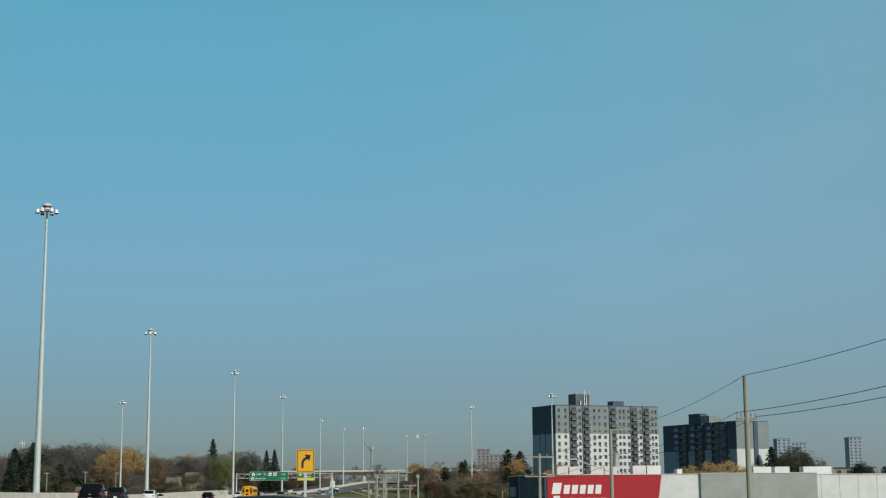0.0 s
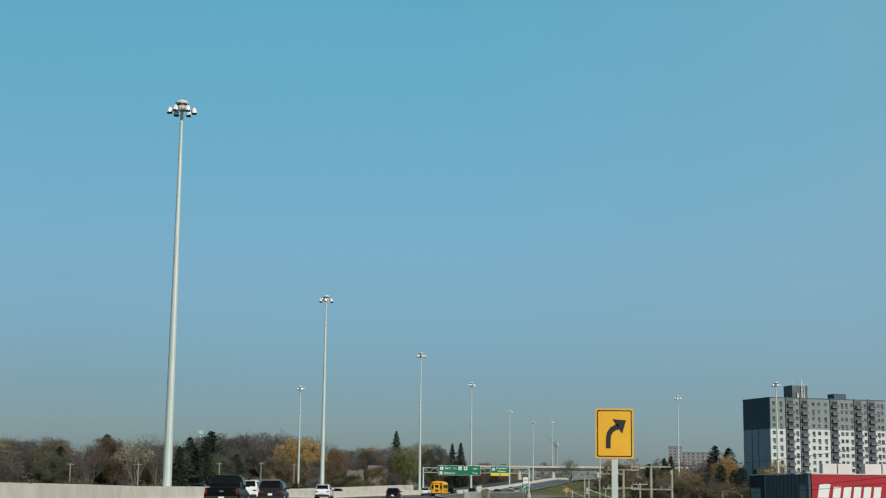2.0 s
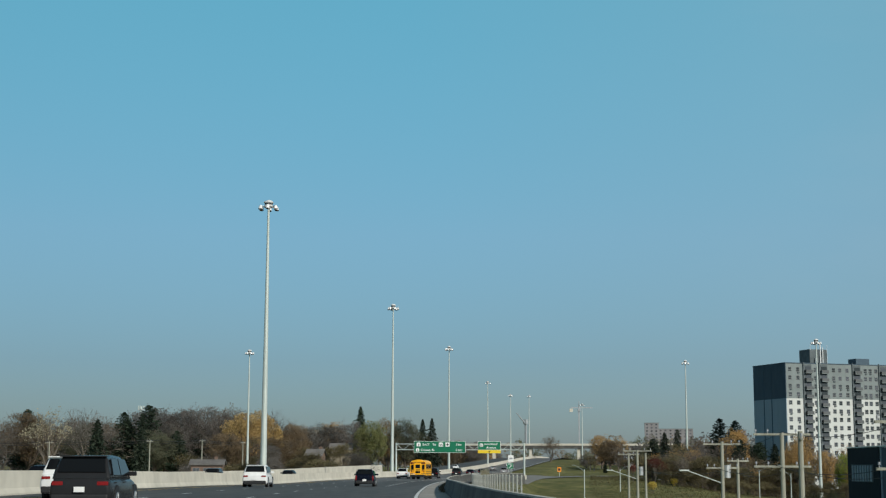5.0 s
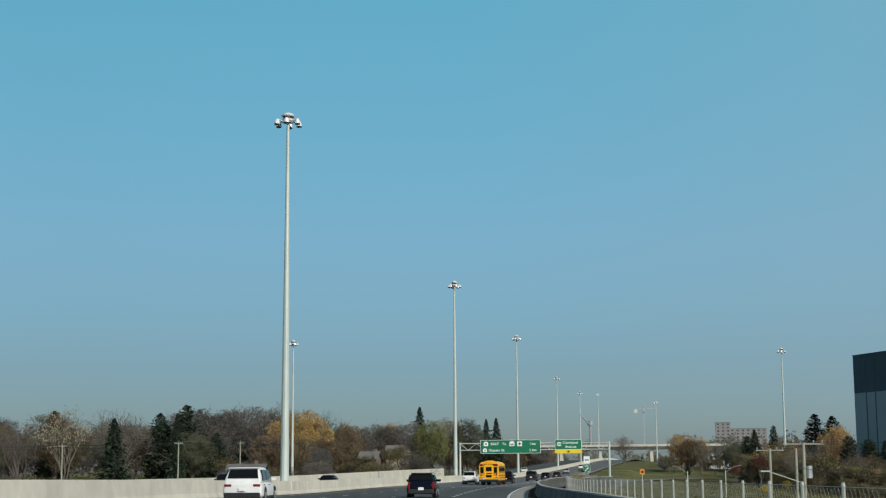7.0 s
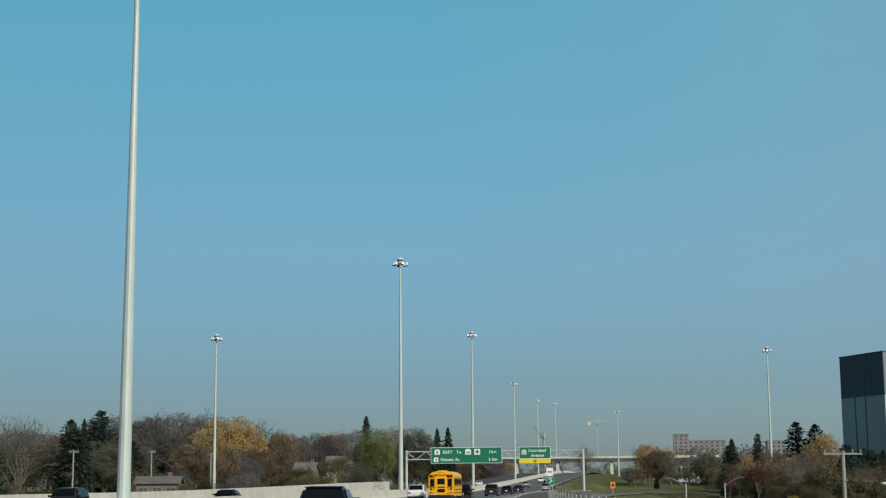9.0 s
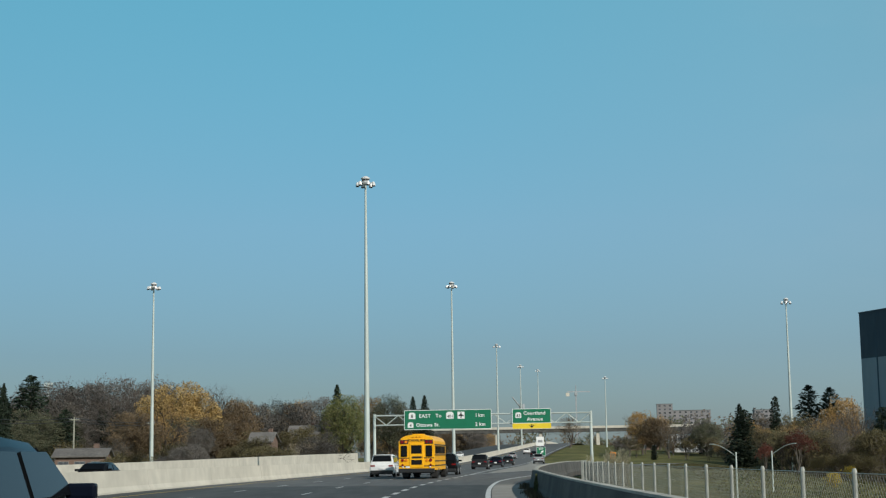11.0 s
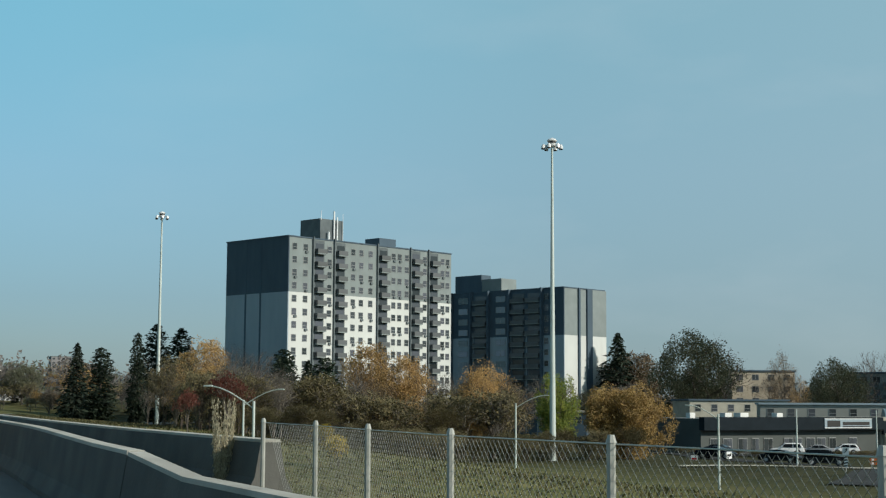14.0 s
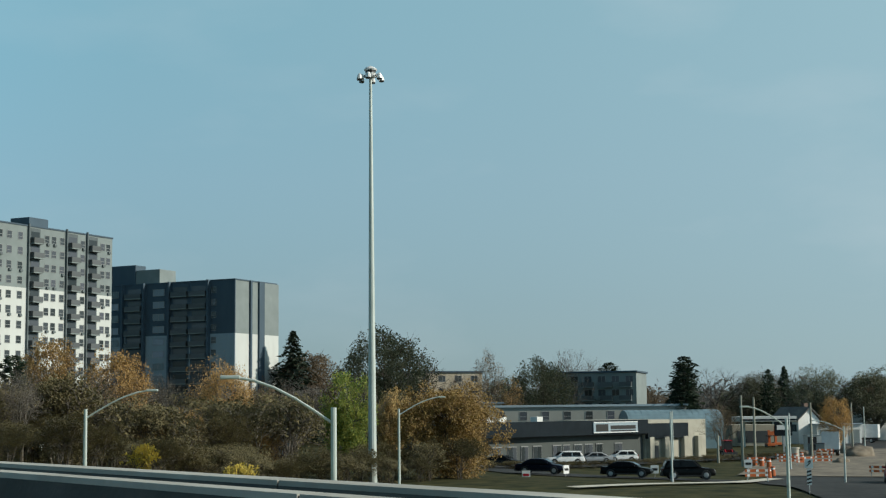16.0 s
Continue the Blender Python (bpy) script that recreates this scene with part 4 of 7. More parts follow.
build_car("sedan", CAR_BLACK, "black sedan far down the road", at_road(330, LANES[2]))
build_car("suv", CAR_WHITE, "white sport utility car far down the road", at_road(380, LANES[3]))
build_car("sedan", CAR_SILVER, "silver sedan far down the road", at_road(300, LANES[3]))
for yy, uu, st, pn, lb in ((-60, -24, "sedan", CAR_NAVY, "dark blue sedan on the opposite lanes"), (52, -22, "sedan", CAR_BLACK, "black sedan on the opposite lanes"),
                           (25, -27, "suv", CAR_GREY, "grey sport utility car on the opposite lanes"), (240, -22.5, "suv", CAR_BLACK, "black sport utility car on the opposite lanes"),
                           (262, -26, "sedan", CAR_SILVER, "silver sedan on the opposite lanes"), (330, -23, "sedan", CAR_WHITE, "white sedan on the opposite lanes")):
    build_car(st, pn, lb, at_road(yy, uu, 0, 180))

BUS_YELLOW = car_paint("school_bus_yellow", (0.92, 0.45, 0.018), 0.35, 0.0)


def build_bus(m):
    root = thing("school_bus", m, "yellow school bus with black trim and red rear lamps", "bus")
    W, H, L = 1.22, 3.0, 9.8
    h = L / 2
    def sec(y, k=1.0, top=H):
        pts = [(-W * k, y, 0.62), (W * k, y, 0.62), (W * k, y, 2.15)]
        for a in (10, 30, 50, 70, 90, 110, 130, 150, 170):
            pts.append((W * k * math.cos(radians(a)) ** 1 if a != 90 else 0, y, 2.3 + (top - 2.3) * math.sin(radians(a)) ** 0.6))
        pts.append((-W * k, y, 2.15))
        return pts
    part("body", loft([sec(-h, 0.985, H - 0.05), sec(-h + 0.12), sec(h - 1.8), sec(h - 1.2, 0.97, 2.9)]), BUS_YELLOW, root)
    part("hood", box(-0.95, 0.95, h - 1.2, h + 0.3, 0.62, 1.55, 0.12), BUS_YELLOW, root)
    yb = -h - 0.004
    part("rear_bumper", box(-W, W, -h - 0.2, -h + 0.05, 0.46, 0.74, 0.05), BLACK, root, "black steel bumper")
    part("chassis", box(-0.9, 0.9, -h + 0.4, h - 0.2, 0.42, 0.62, 0.04), BLACK, root)
    door = part("emergency_door", box(-0.47, 0.47, yb - 0.03, yb + 0.02, 0.80, 2.42, 0.02), BUS_YELLOW, root)
    part("door_window", box(-0.36, 0.36, yb - 0.045, yb - 0.02, 1.72, 2.28, 0.02), GLASS_DARK, door)
    part("door_window", box(-0.36, 0.36, yb - 0.045, yb - 0.02, 0.98, 1.30, 0.02), GLASS_DARK, door)
    part("door_handle", box(0.30, 0.40, yb - 0.08, yb - 0.03, 1.46, 1.52, 0.01), BLACK, door)
    part("text_bar", box(-0.32, 0.32, yb - 0.045, yb - 0.03, 1.40, 1.54, 0.005), SIGN_BLACK, door, "black unreadable lettering bar")
    for s in (-1, 1):
        part("rear_window", box(s * 0.84 - 0.21, s * 0.84 + 0.21, yb - 0.04, yb + 0.01, 1.52, 2.26, 0.05), GLASS_DARK, root)
        part("warning_lamp", tube((s * 0.97, yb, 2.50), (s * 0.97, yb - 0.07, 2.50), 0.115, n=16), RED_LENS, root, "red warning lamp")
        part("warning_lamp", tube((s * 0.70, yb, 2.50), (s * 0.70, yb - 0.07, 2.50), 0.10, n=16), AMBER_LENS if s < 0 else RED_LENS, root)
        part("lamp_housing", box(s * 0.83 - 0.28, s * 0.83 + 0.28, yb - 0.03, yb + 0.01, 2.36, 2.64, 0.03), BLACK, root)
        part("tail_light", tube((s * 0.95, yb, 1.28), (s * 0.95, yb - 0.05, 1.28), 0.10, n=16), RED_LENS, root)
        part("turn_signal", tube((s * 0.70, yb, 1.28), (s * 0.70, yb - 0.05, 1.28), 0.09, n=16), AMBER_LENS, root)
        part("brake_light", tube((s * 0.95, yb, 0.98), (s * 0.95, yb - 0.05, 0.98), 0.07, n=16), RED_LENS, root)
        part("reversing_light", box(s * 0.92 - 0.06, s * 0.92 + 0.06, yb - 0.05, yb, 0.80, 0.88, 0.01), CLEAR_LENS, root)
        for z in (0.92, 1.22, 1.62, 2.3):
            part("rub_rail", box(s * (W + 0.012) - 0.012, s * (W + 0.012) + 0.012, -h + 0.06, h - 1.3, z - 0.035, z + 0.035, 0.006), BLACK, root, "black rub rail")
        for k in range(9):
            y = -h + 0.75 + 0.82 * k
            part("side_window", box(s * (W + 0.004) - 0.014, s * (W + 0.004) + 0.014, y - 0.33, y + 0.33, 1.70, 2.22, 0.012), GLASS_DARK, root)
        for y in (-h + 2.6, h - 0.7):
            w = part("wheel", TYRE_M, RUBBER, root)
            w.location, w.scale = (s * 0.98, y, 0.48), (1.9, 1.4, 1.4)
            part("rim", RIM_M.copy(), BLACK, w).data.materials[0] = BLACK
        part("mud_flap", box(s * 0.95 - 0.22, s * 0.95 + 0.22, -h + 1.75, -h + 1.77, 0.18, 0.62, 0.003), BLACK, root)
        mr = part("mirror", box(-0.12, 0.12, -0.05, 0.05, -0.2, 0.2, 0.03), BLACK, root)
        mr.location = (s * (W + 0.28), h - 0.9, 2.0)
        part("mirror_arm", tube((s * W, h - 0.95, 2.15), (s * (W + 0.28), h - 0.9, 2.2), 0.02, n=6), BLACK, root)
    part("roof_hatch", box(-0.4, 0.4, -h + 1.2, -h + 1.9, H - 0.03, H + 0.05, 0.02), BUS_YELLOW, root)
    for x in (-0.24, 0.0, 0.24):
        part("marker_lamp", box(x - 0.05, x + 0.05, yb - 0.05, yb, 2.80, 2.84, 0.01), RED_LENS, root)
    part("sign_band", box(-0.52, 0.52, yb - 0.03, yb + 0.01, 2.50, 2.74, 0.02), BUS_YELLOW, root)
    write(root, "SCHOOL BUS", 0, yb - 0.04, 2.545, 0.185, SIGN_BLACK, 0.006, True)
    for z in (0.9, 1.43):
        part("rear_rail", box(-W + 0.04, -0.5, yb - 0.015, yb + 0.005, z - 0.03, z + 0.03, 0.004), BLACK, root)
        part("rear_rail", box(0.5, W - 0.04, yb - 0.015, yb + 0.005, z - 0.03, z + 0.03, 0.004), BLACK, root)
    part("plate_bar", box(-0.75, -0.45, yb - 0.03, yb, 0.78, 0.88, 0.004), SIGN_WHITE, root, "blank white plate")
    return root


build_bus(at_road(71, LANES[2] - 0.3))


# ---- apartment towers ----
# slate and pale blue-grey are tinted bluer to carry the tower ends' shade
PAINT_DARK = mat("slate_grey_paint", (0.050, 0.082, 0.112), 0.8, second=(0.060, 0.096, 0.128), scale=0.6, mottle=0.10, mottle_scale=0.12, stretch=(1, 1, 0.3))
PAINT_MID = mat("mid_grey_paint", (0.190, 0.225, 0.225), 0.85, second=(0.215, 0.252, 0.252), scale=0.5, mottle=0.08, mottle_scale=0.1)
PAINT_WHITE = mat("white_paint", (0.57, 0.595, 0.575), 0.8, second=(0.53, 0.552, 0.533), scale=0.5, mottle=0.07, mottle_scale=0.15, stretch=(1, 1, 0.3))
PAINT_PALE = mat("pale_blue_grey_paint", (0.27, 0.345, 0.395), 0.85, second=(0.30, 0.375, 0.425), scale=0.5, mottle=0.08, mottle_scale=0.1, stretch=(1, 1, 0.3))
PILASTER = mat("grey_pilaster_paint", (0.085, 0.105, 0.112), 0.85, second=(0.12, 0.145, 0.155), scale=0.6, mottle=0.1, mottle_scale=0.2)
WINDOW_FRAME = mat("window_frame", (0.26, 0.27, 0.27), 0.6, mottle=0.1, mottle_scale=2)
# panes and balcony panels: base colours raised to soften them like aerial haze
PANE = mat("window_pane", (0.06, 0.07, 0.078), 0.1, vary=0.6)
BALCONY = mat("dark_balcony_panel", (0.085, 0.095, 0.10), 0.6, vary=0.15)


def window_pair(w, h):
    """Mesh of a frame with a mullion and the mesh of its pane, in the x-z plane, facing -y, centred."""
    f = bmesh.new()
    t = 0.06
    add_box(f, -w / 2 - t, w / 2 + t, -0.07, 0.02, -h / 2 - t, -h / 2)
    add_box(f, -w / 2 - t, w / 2 + t, -0.05, 0.02, h / 2, h / 2 + t)
    add_box(f, -w / 2 - t, -w / 2, -0.05, 0.02, -h / 2, h / 2)
    add_box(f, w / 2, w / 2 + t, -0.05, 0.02, -h / 2, h / 2)
    if w > 1.3:
        add_box(f, -0.03, 0.03, -0.045, 0.02, -h / 2, h / 2)
    else:
        add_box(f, -w / 2, w / 2, -0.045, 0.02, -h * 0.12, -h * 0.07)
    p = box(-w / 2, w / 2, -0.02, 0.0, -h / 2, h / 2)
    return mesh_of(f, "window_frame"), mesh_of(p, "pane")


WIN_BIG, WIN_SMALL = window_pair(1.5, 1.25), window_pair(1.12, 1.25)


AC_M = mesh_of(box(-0.34, 0.34, -0.32, 0.0, -0.2, 0.2, 0.02), "air_conditioner")


def put_window(parent, pair, local):
    o = part("window", pair[0], WINDOW_FRAME, parent)
    o.matrix_basis = local
    part("pane", pair[1], PANE, o)


def balcony_meshes():
    w, d = 2.5, 0.95
    slab = mesh_of(box(-w / 2, w / 2, -d, 0.0, -0.1, 0.08, 0.01), "slab")
    rail = bmesh.new()
    add_box(rail, -w / 2, w / 2, -d, -d + 0.05, 0.08, 1.02)
    add_box(rail, -w / 2, -w / 2 + 0.05, -d, 0, 0.08, 1.02)
    add_box(rail, w / 2 - 0.05, w / 2, -d, 0, 0.08, 1.02)
    door = mesh_of(box(-w / 2 + 0.2, w / 2 - 0.2, -0.03, 0.0, 0.1, 2.15), "balcony_door")
    return slab, mesh_of(rail, "railing"), door


SLAB_M, RAIL_M, BDOOR_M = balcony_meshes()


def tower(name, corner, turn, length, depth, top, floors, dark_floors, storey, stacks, bays, label, shade_side=False):
    """Slab block. Local x runs along the long face (which looks to -y), y goes into the depth."""
    root = thing(name, Matrix.Translation((*corner, 0)) @ Matrix.Rotation(radians(turn), 4, "Z"), label, "apartment building", "apartment towers")
    split = top - dark_floors * storey - 0.55
    base = -5.5
    part("wall", box(0.25, length, 0, depth, base, split), PAINT_WHITE, root, "white painted lower wall")
    part("wall", box(0.25, length, 0, depth, split, top), PAINT_MID, root, "grey painted upper wall")
    # end walls: shade put into the colour, darker and bluer than the front
    part("end_wall", box(0, 0.25, -0.004, depth, base, split), PAINT_PALE, root, "lower end wall, white greyed to blue for its shade")
    part("end_wall", box(0, 0.25, -0.004, depth, split, top), PAINT_DARK, root, "upper end wall, slate grey made bluer for its shade")
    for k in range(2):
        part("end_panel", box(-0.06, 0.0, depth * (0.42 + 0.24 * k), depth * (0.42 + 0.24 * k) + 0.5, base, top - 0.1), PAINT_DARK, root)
    part("roof_edge", box(-0.12, length + 0.12, -0.12, depth + 0.12, top, top + 0.28, 0.02), PAINT_DARK, root)
    part("roof", box(0.1, length - 0.1, 0.1, depth - 0.1, top + 0.28, top + 0.30), PAINT_MID, root)
    for x in stacks:
        # pilaster of a balcony stack, and a flat dark panel as its recess shade
        part("pilaster", box(x - 1.9, x - 1.65, -0.4, 0.0, base, top + 0.5), PILASTER, root, "dark pilaster")
        part("recess_shade", box(x - 1.5, x + 1.35, -0.03, -0.004, base, top - 0.2), PILASTER, root, "flat grey panel for the shade behind the balconies")
        for f in range(floors):
            z = top - 0.55 - storey * (f + 1) + 0.2
            b = part("balcony", SLAB_M, PAINT_MID, root)
            b.matrix_basis = pose(x + 0.05, -0.03, z)
            part("railing", RAIL_M, BALCONY, b)
            part("balcony_door", BDOOR_M, PANE, b)
    for x, pair in bays:
        for f in range(floors):
            z = top - 0.55 - storey * (f + 0.5)
            put_window(root, pair, pose(x, 0, z))
            if (int(x * 10) + f) % 3 == 0 and not shade_side:
                ac = part("air_conditioner", AC_M, PILASTER, root)
                ac.matrix_basis = pose(x + 0.2, 0, z - 0.95)
    return root, top


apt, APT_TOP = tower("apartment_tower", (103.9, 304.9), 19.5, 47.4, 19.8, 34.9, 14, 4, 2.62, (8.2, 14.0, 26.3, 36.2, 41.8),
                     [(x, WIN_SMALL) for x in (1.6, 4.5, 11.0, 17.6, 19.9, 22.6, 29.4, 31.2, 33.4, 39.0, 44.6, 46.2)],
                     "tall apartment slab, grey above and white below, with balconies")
part("penthouse", box(11.2, 17.8, 3.5, 9.5, APT_TOP + 0.3, APT_TOP + 5.0, 0.05), PILASTER, apt, "grey lift penthouse")
part("penthouse_front", box(11.0, 13.6, 3.0, 3.5, APT_TOP + 0.3, APT_TOP + 4.6, 0.02), PILASTER, apt)
part("stair_house", box(28.5, 33.5, 3.5, 8.0, APT_TOP + 0.3, APT_TOP + 2.4, 0.05), PAINT_DARK, apt)
for x, y, hh, r in ((11.4, 3.2, 6.6, 0.07), (15.0, 3.2, 6.8, 0.24), (17.5, 3.2, 6.4, 0.06), (12.9, 2.5, 2.2, 0.28), (15.9, 3.2, 5.6, 0.18)):
    part("antenna", tube((x, y, APT_TOP + 0.3), (x, y, APT_TOP + hh), r, r * 0.8, 8), LAMP_WHITE, apt, "white rooftop antenna")

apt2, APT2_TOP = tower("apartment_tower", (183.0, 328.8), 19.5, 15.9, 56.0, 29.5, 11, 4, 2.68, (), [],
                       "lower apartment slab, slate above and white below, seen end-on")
part("end_stripe", box(5.3, 5.9, -0.42, 0.0, -5.5, APT2_TOP + 0.2), PAINT_DARK, apt2, "dark vertical shaft")
part("end_stripe", box(8.6, 10.6, -0.42, 0.0, -5.5, APT2_TOP + 0.2), PAINT_DARK, apt2, "dark vertical shaft")
part("end_cap", box(10.6, 16.1, -0.35, 0.0, -5.5, APT2_TOP - 0.1), PAINT_WHITE, apt2)
part("end_cap_upper", box(10.62, 16.12, -0.36, 0.0, APT2_TOP - 11.3, APT2_TOP), PAINT_MID, apt2)
part("penthouse", box(0.6, 4.2, 27.0, 36.0, APT2_TOP + 0.3, APT2_TOP + 4.6, 0.05), PAINT_DARK, apt2, "slate lift penthouse")
part("penthouse_low", box(0.8, 6.5, 20.5, 27.0, APT2_TOP + 0.3, APT2_TOP + 3.4, 0.05), PAINT_MID, apt2)
SIDE = Matrix.Rotation(radians(-90), 4, "Z")
PANE_PALE = mat("curtained_pane", (0.20, 0.245, 0.28), 0.25, vary=0.5)
WIN_WIDE = window_pair(3.0, 1.35)
for yy, kind in ((5.4, WIN_SMALL), (20.0, WIN_WIDE), (32.6, WIN_WIDE), (45.5, WIN_WIDE)):
    for f in range(11):
        z = APT2_TOP - 0.55 - 2.68 * (f + 0.5)
        o = part("window", kind[0], WINDOW_FRAME, apt2)
        o.matrix_basis = Matrix.Translation((-0.07, yy, z)) @ SIDE
        part("pane", kind[1].copy() if kind is WIN_WIDE else kind[1], PANE_PALE if kind is WIN_WIDE else PANE, o)
for yy in (6.6, 16.9, 23.8, 29.6, 36.4, 42.0):
    part("pilaster", box(-0.9, 0.0, yy - 0.22, yy + 0.22, -5.5, APT2_TOP + 0.3), PAINT_DARK, apt2, "slate pilaster beside the balconies")
for yy in (9.3, 14.2, 26.7, 39.2):
    # flat panel, its dark colour in place of the shade behind the balconies
    part("recess_shade", box(-0.03, -0.004, yy - 2.3, yy + 2.3, -5.5, APT2_TOP - 0.2), PAINT_DARK, apt2, "flat dark panel for the shade behind the balconies")
    for f in range(11):
        z = APT2_TOP - 0.55 - 2.68 * (f + 1) + 0.2
        b = part("balcony", SLAB_M, PAINT_DARK, apt2)
        b.matrix_basis = Matrix.Translation((-0.07, yy, z)) @ SIDE @ Matrix.Diagonal((1.75, 0.9, 1, 1))
        part("railing", RAIL_M, BALCONY, b)
        part("balcony_door", BDOOR_M, PANE, b)


# ---- other buildings ----
BRICK_BROWN = mat("brown_brick", (0.15, 0.10, 0.08), 0.9, second=(0.20, 0.135, 0.105), scale=2.0, mottle=0.15, mottle_scale=0.2)
BRICK_TAN = mat("tan_brick", (0.42, 0.36, 0.27), 0.9, second=(0.48, 0.42, 0.33), scale=2.0, mottle=0.12, mottle_scale=0.2)
# BRICK_FAR: distance haze mixed into the brick colour as grey
BRICK_FAR = mat("haze_greyed_brick", (0.225, 0.22, 0.225), 0.9, second=(0.25, 0.24, 0.245), scale=1.0, mottle=0.1, mottle_scale=0.1)
ROOF_DARK = mat("grey_shingles", (0.12, 0.115, 0.11), 0.95, second=(0.17, 0.16, 0.15), scale=3, mottle=0.2, mottle_scale=0.5)
NAVY_METAL = mat("navy_fascia", (0.008, 0.014, 0.019), 0.8, second=(0.011, 0.018, 0.024), scale=1, mottle=0.1, mottle_scale=0.4)
NAVY_METAL.node_tree.nodes["Principled BSDF"].inputs["Specular IOR Level"].default_value = 0.15
WHITE_METAL = mat("white_metal_cladding", (0.68, 0.69, 0.67), 0.5, 0.1, second=(0.62, 0.63, 0.61), scale=0.8, mottle=0.06, mottle_scale=0.3)
GREY_METAL = mat("grey_green_metal_cladding", (0.38, 0.41, 0.38), 0.55, 0.1, second=(0.34, 0.37, 0.345), scale=0.8, mottle=0.08, mottle_scale=0.3)
RED_PANEL = mat("red_panel", (0.42, 0.012, 0.022), 0.45, second=(0.38, 0.012, 0.02), scale=0.6, mottle=0.06, mottle_scale=0.3)
TEAL_ROOF = mat("teal_metal_roof", (0.22, 0.32, 0.36), 0.45, 0.3, second=(0.19, 0.28, 0.32), scale=1, mottle=0.1, mottle_scale=0.3)
CREAM = mat("cream_stucco", (0.40, 0.385, 0.32), 0.9, second=(0.34, 0.325, 0.27), scale=0.8, mottle=0.1, mottle_scale=0.3)
WOOD_POLE = mat("weathered_wood_pole", (0.33, 0.335, 0.28), 0.9, second=(0.24, 0.24, 0.195), scale=3, mottle=0.15, mottle_scale=0.5, stretch=(2, 2, 0.15), bump=0.3)
INSULATOR = mat("porcelain", (0.35, 0.36, 0.38), 0.2, mottle=0.1, mottle_scale=5)
CABLE = mat("black_cable", (0.015, 0.015, 0.017), 0.6, mottle=0.1, mottle_scale=1)


def storage_building():
    """Long self-storage shed along the south side; the front looks to -y."""
    g = -6.3
    root = thing("storage_building", pose(0, -27, 0), "low storage building with red and pale metal cladding", "building")
    top = 4.35
    for nm, a, b, dy, t, m, lb in (("red_bay", 51.9, 70.2, 0.0, top, RED_PANEL, "red sign wall"), ("white_bay", 70.2, 77.6, 0.02, top, WHITE_METAL, "pale metal bay"),
                                   ("ribbed_bay", 77.6, 97.4, -0.4, top + 0.1, GREY_METAL, "ribbed grey-green metal bay"), ("white_bay", 97.4, 130.0, 0.2, top - 0.15, WHITE_METAL, "pale metal bay")):
        part(nm, box(a, b, dy, 48, g, t, 0.0), m, root, lb)
        part("coping", box(a - 0.05, b + 0.05, dy - 0.1, dy + 0.3, t, t + 0.14, 0.02), STEEL_PALE, root)
    # long flank beside the highway, its shade put into dark wall colours
    part("flank_wall", box(51.5, 51.9, 0.15, 33.5, g, top + 0.1), PAINT_DARK, root, "flank wall in slate grey that carries its shade")
    part("flank_wall", box(51.3, 51.9, 34.0, 48.0, g, top + 0.2), NAVY_METAL, root, "flank wall in dark slate that carries its shade")
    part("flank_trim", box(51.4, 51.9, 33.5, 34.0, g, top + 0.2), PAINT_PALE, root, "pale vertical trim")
    part("flank_coping", box(51.25, 51.95, 0.1, 48.1, top + 0.2, top + 0.34, 0.02), STEEL_PALE, root)
    for k in range(10):
        part("flank_seam", box(51.46, 51.5, 3.2 + 3.0 * k, 3.3 + 3.0 * k, g, top), NAVY_METAL, root)
    lv = part("louvre_panel", box(51.22, 51.3, 36.5, 46.0, 0.6, 2.6), PILASTER, root, "louvred panel with pale bars")
    for k in range(8):
        part("louvre_bar", box(51.14, 51.22, 36.9 + 1.15 * k, 37.4 + 1.15 * k, 0.7, 2.5), PAINT_PALE, lv)
    part("text_bar", box(51.42, 51.5, 1.6, 6.0, 0.8, 3.0), PAINT_MID, root, "small grey name panel")
    for k in range(64):
        x = 77.75 + 0.307 * k
        part("rib", box(x, x + 0.07, -0.44, -0.4, g, top + 0.08), GREY_METAL, root)
    for k in range(10):
        part("seam", box(98.2 + 3.2 * k, 98.26 + 3.2 * k, 0.17, 0.2, g, top - 0.2), GREY_METAL, root)
    # slanted red edge running onto the pale bay
    part("red_slant", polygon([(70.18, top), (71.1, top), (70.18, -2.0)], -0.004), RED_PANEL, root)
    # lettering on the sign wall, given as plain bars
    for x, w, z, hh in ((52.6, 1.75, 1.3, 1.8), (54.55, 1.2, 1.3, 1.45), (55.9, 1.2, 1.3, 1.45), (57.25, 1.15, 1.3, 1.45), (58.55, 1.15, 1.3, 1.45), (59.85, 1.15, 1.3, 1.45),
                        (52.7, 1.3, -0.9, 1.9), (54.15, 1.15, -0.9, 1.5), (55.45, 1.15, -0.9, 1.5), (56.75, 1.15, -0.9, 1.5), (58.05, 1.15, -0.9, 1.5), (59.35, 1.15, -0.9, 1.5), (60.65, 1.0, -0.9, 1.5)):
        part("text_bar", polygon([(x, z), (x + w * 0.82, z), (x + w, z + hh), (x + w * 0.18, z + hh)], -0.01), SIGN_WHITE, root, "white slanted letter shape")
    # rooftop units
    for x, y, w, hh in ((54.2, 4, 1.9, 1.5), (56.25, 4, 1.8, 1.45), (60.1, 5, 2.2, 1.5), (62.45, 5, 2.2, 1.5), (67.5, 6, 2.3, 1.6), (69.95, 6, 2.4, 1.6), (88.4, 6, 3.2, 1.3), (92.2, 6, 2.6, 1.3), (97.5, 7, 5.0, 1.3), (75.4, 7, 0.9, 1.0)):
        part("rooftop_unit", box(x, x + w, y, y + 2.2, top - 0.1, top + hh, 0.06), WHITE_METAL, root, "white rooftop air unit")
    return root


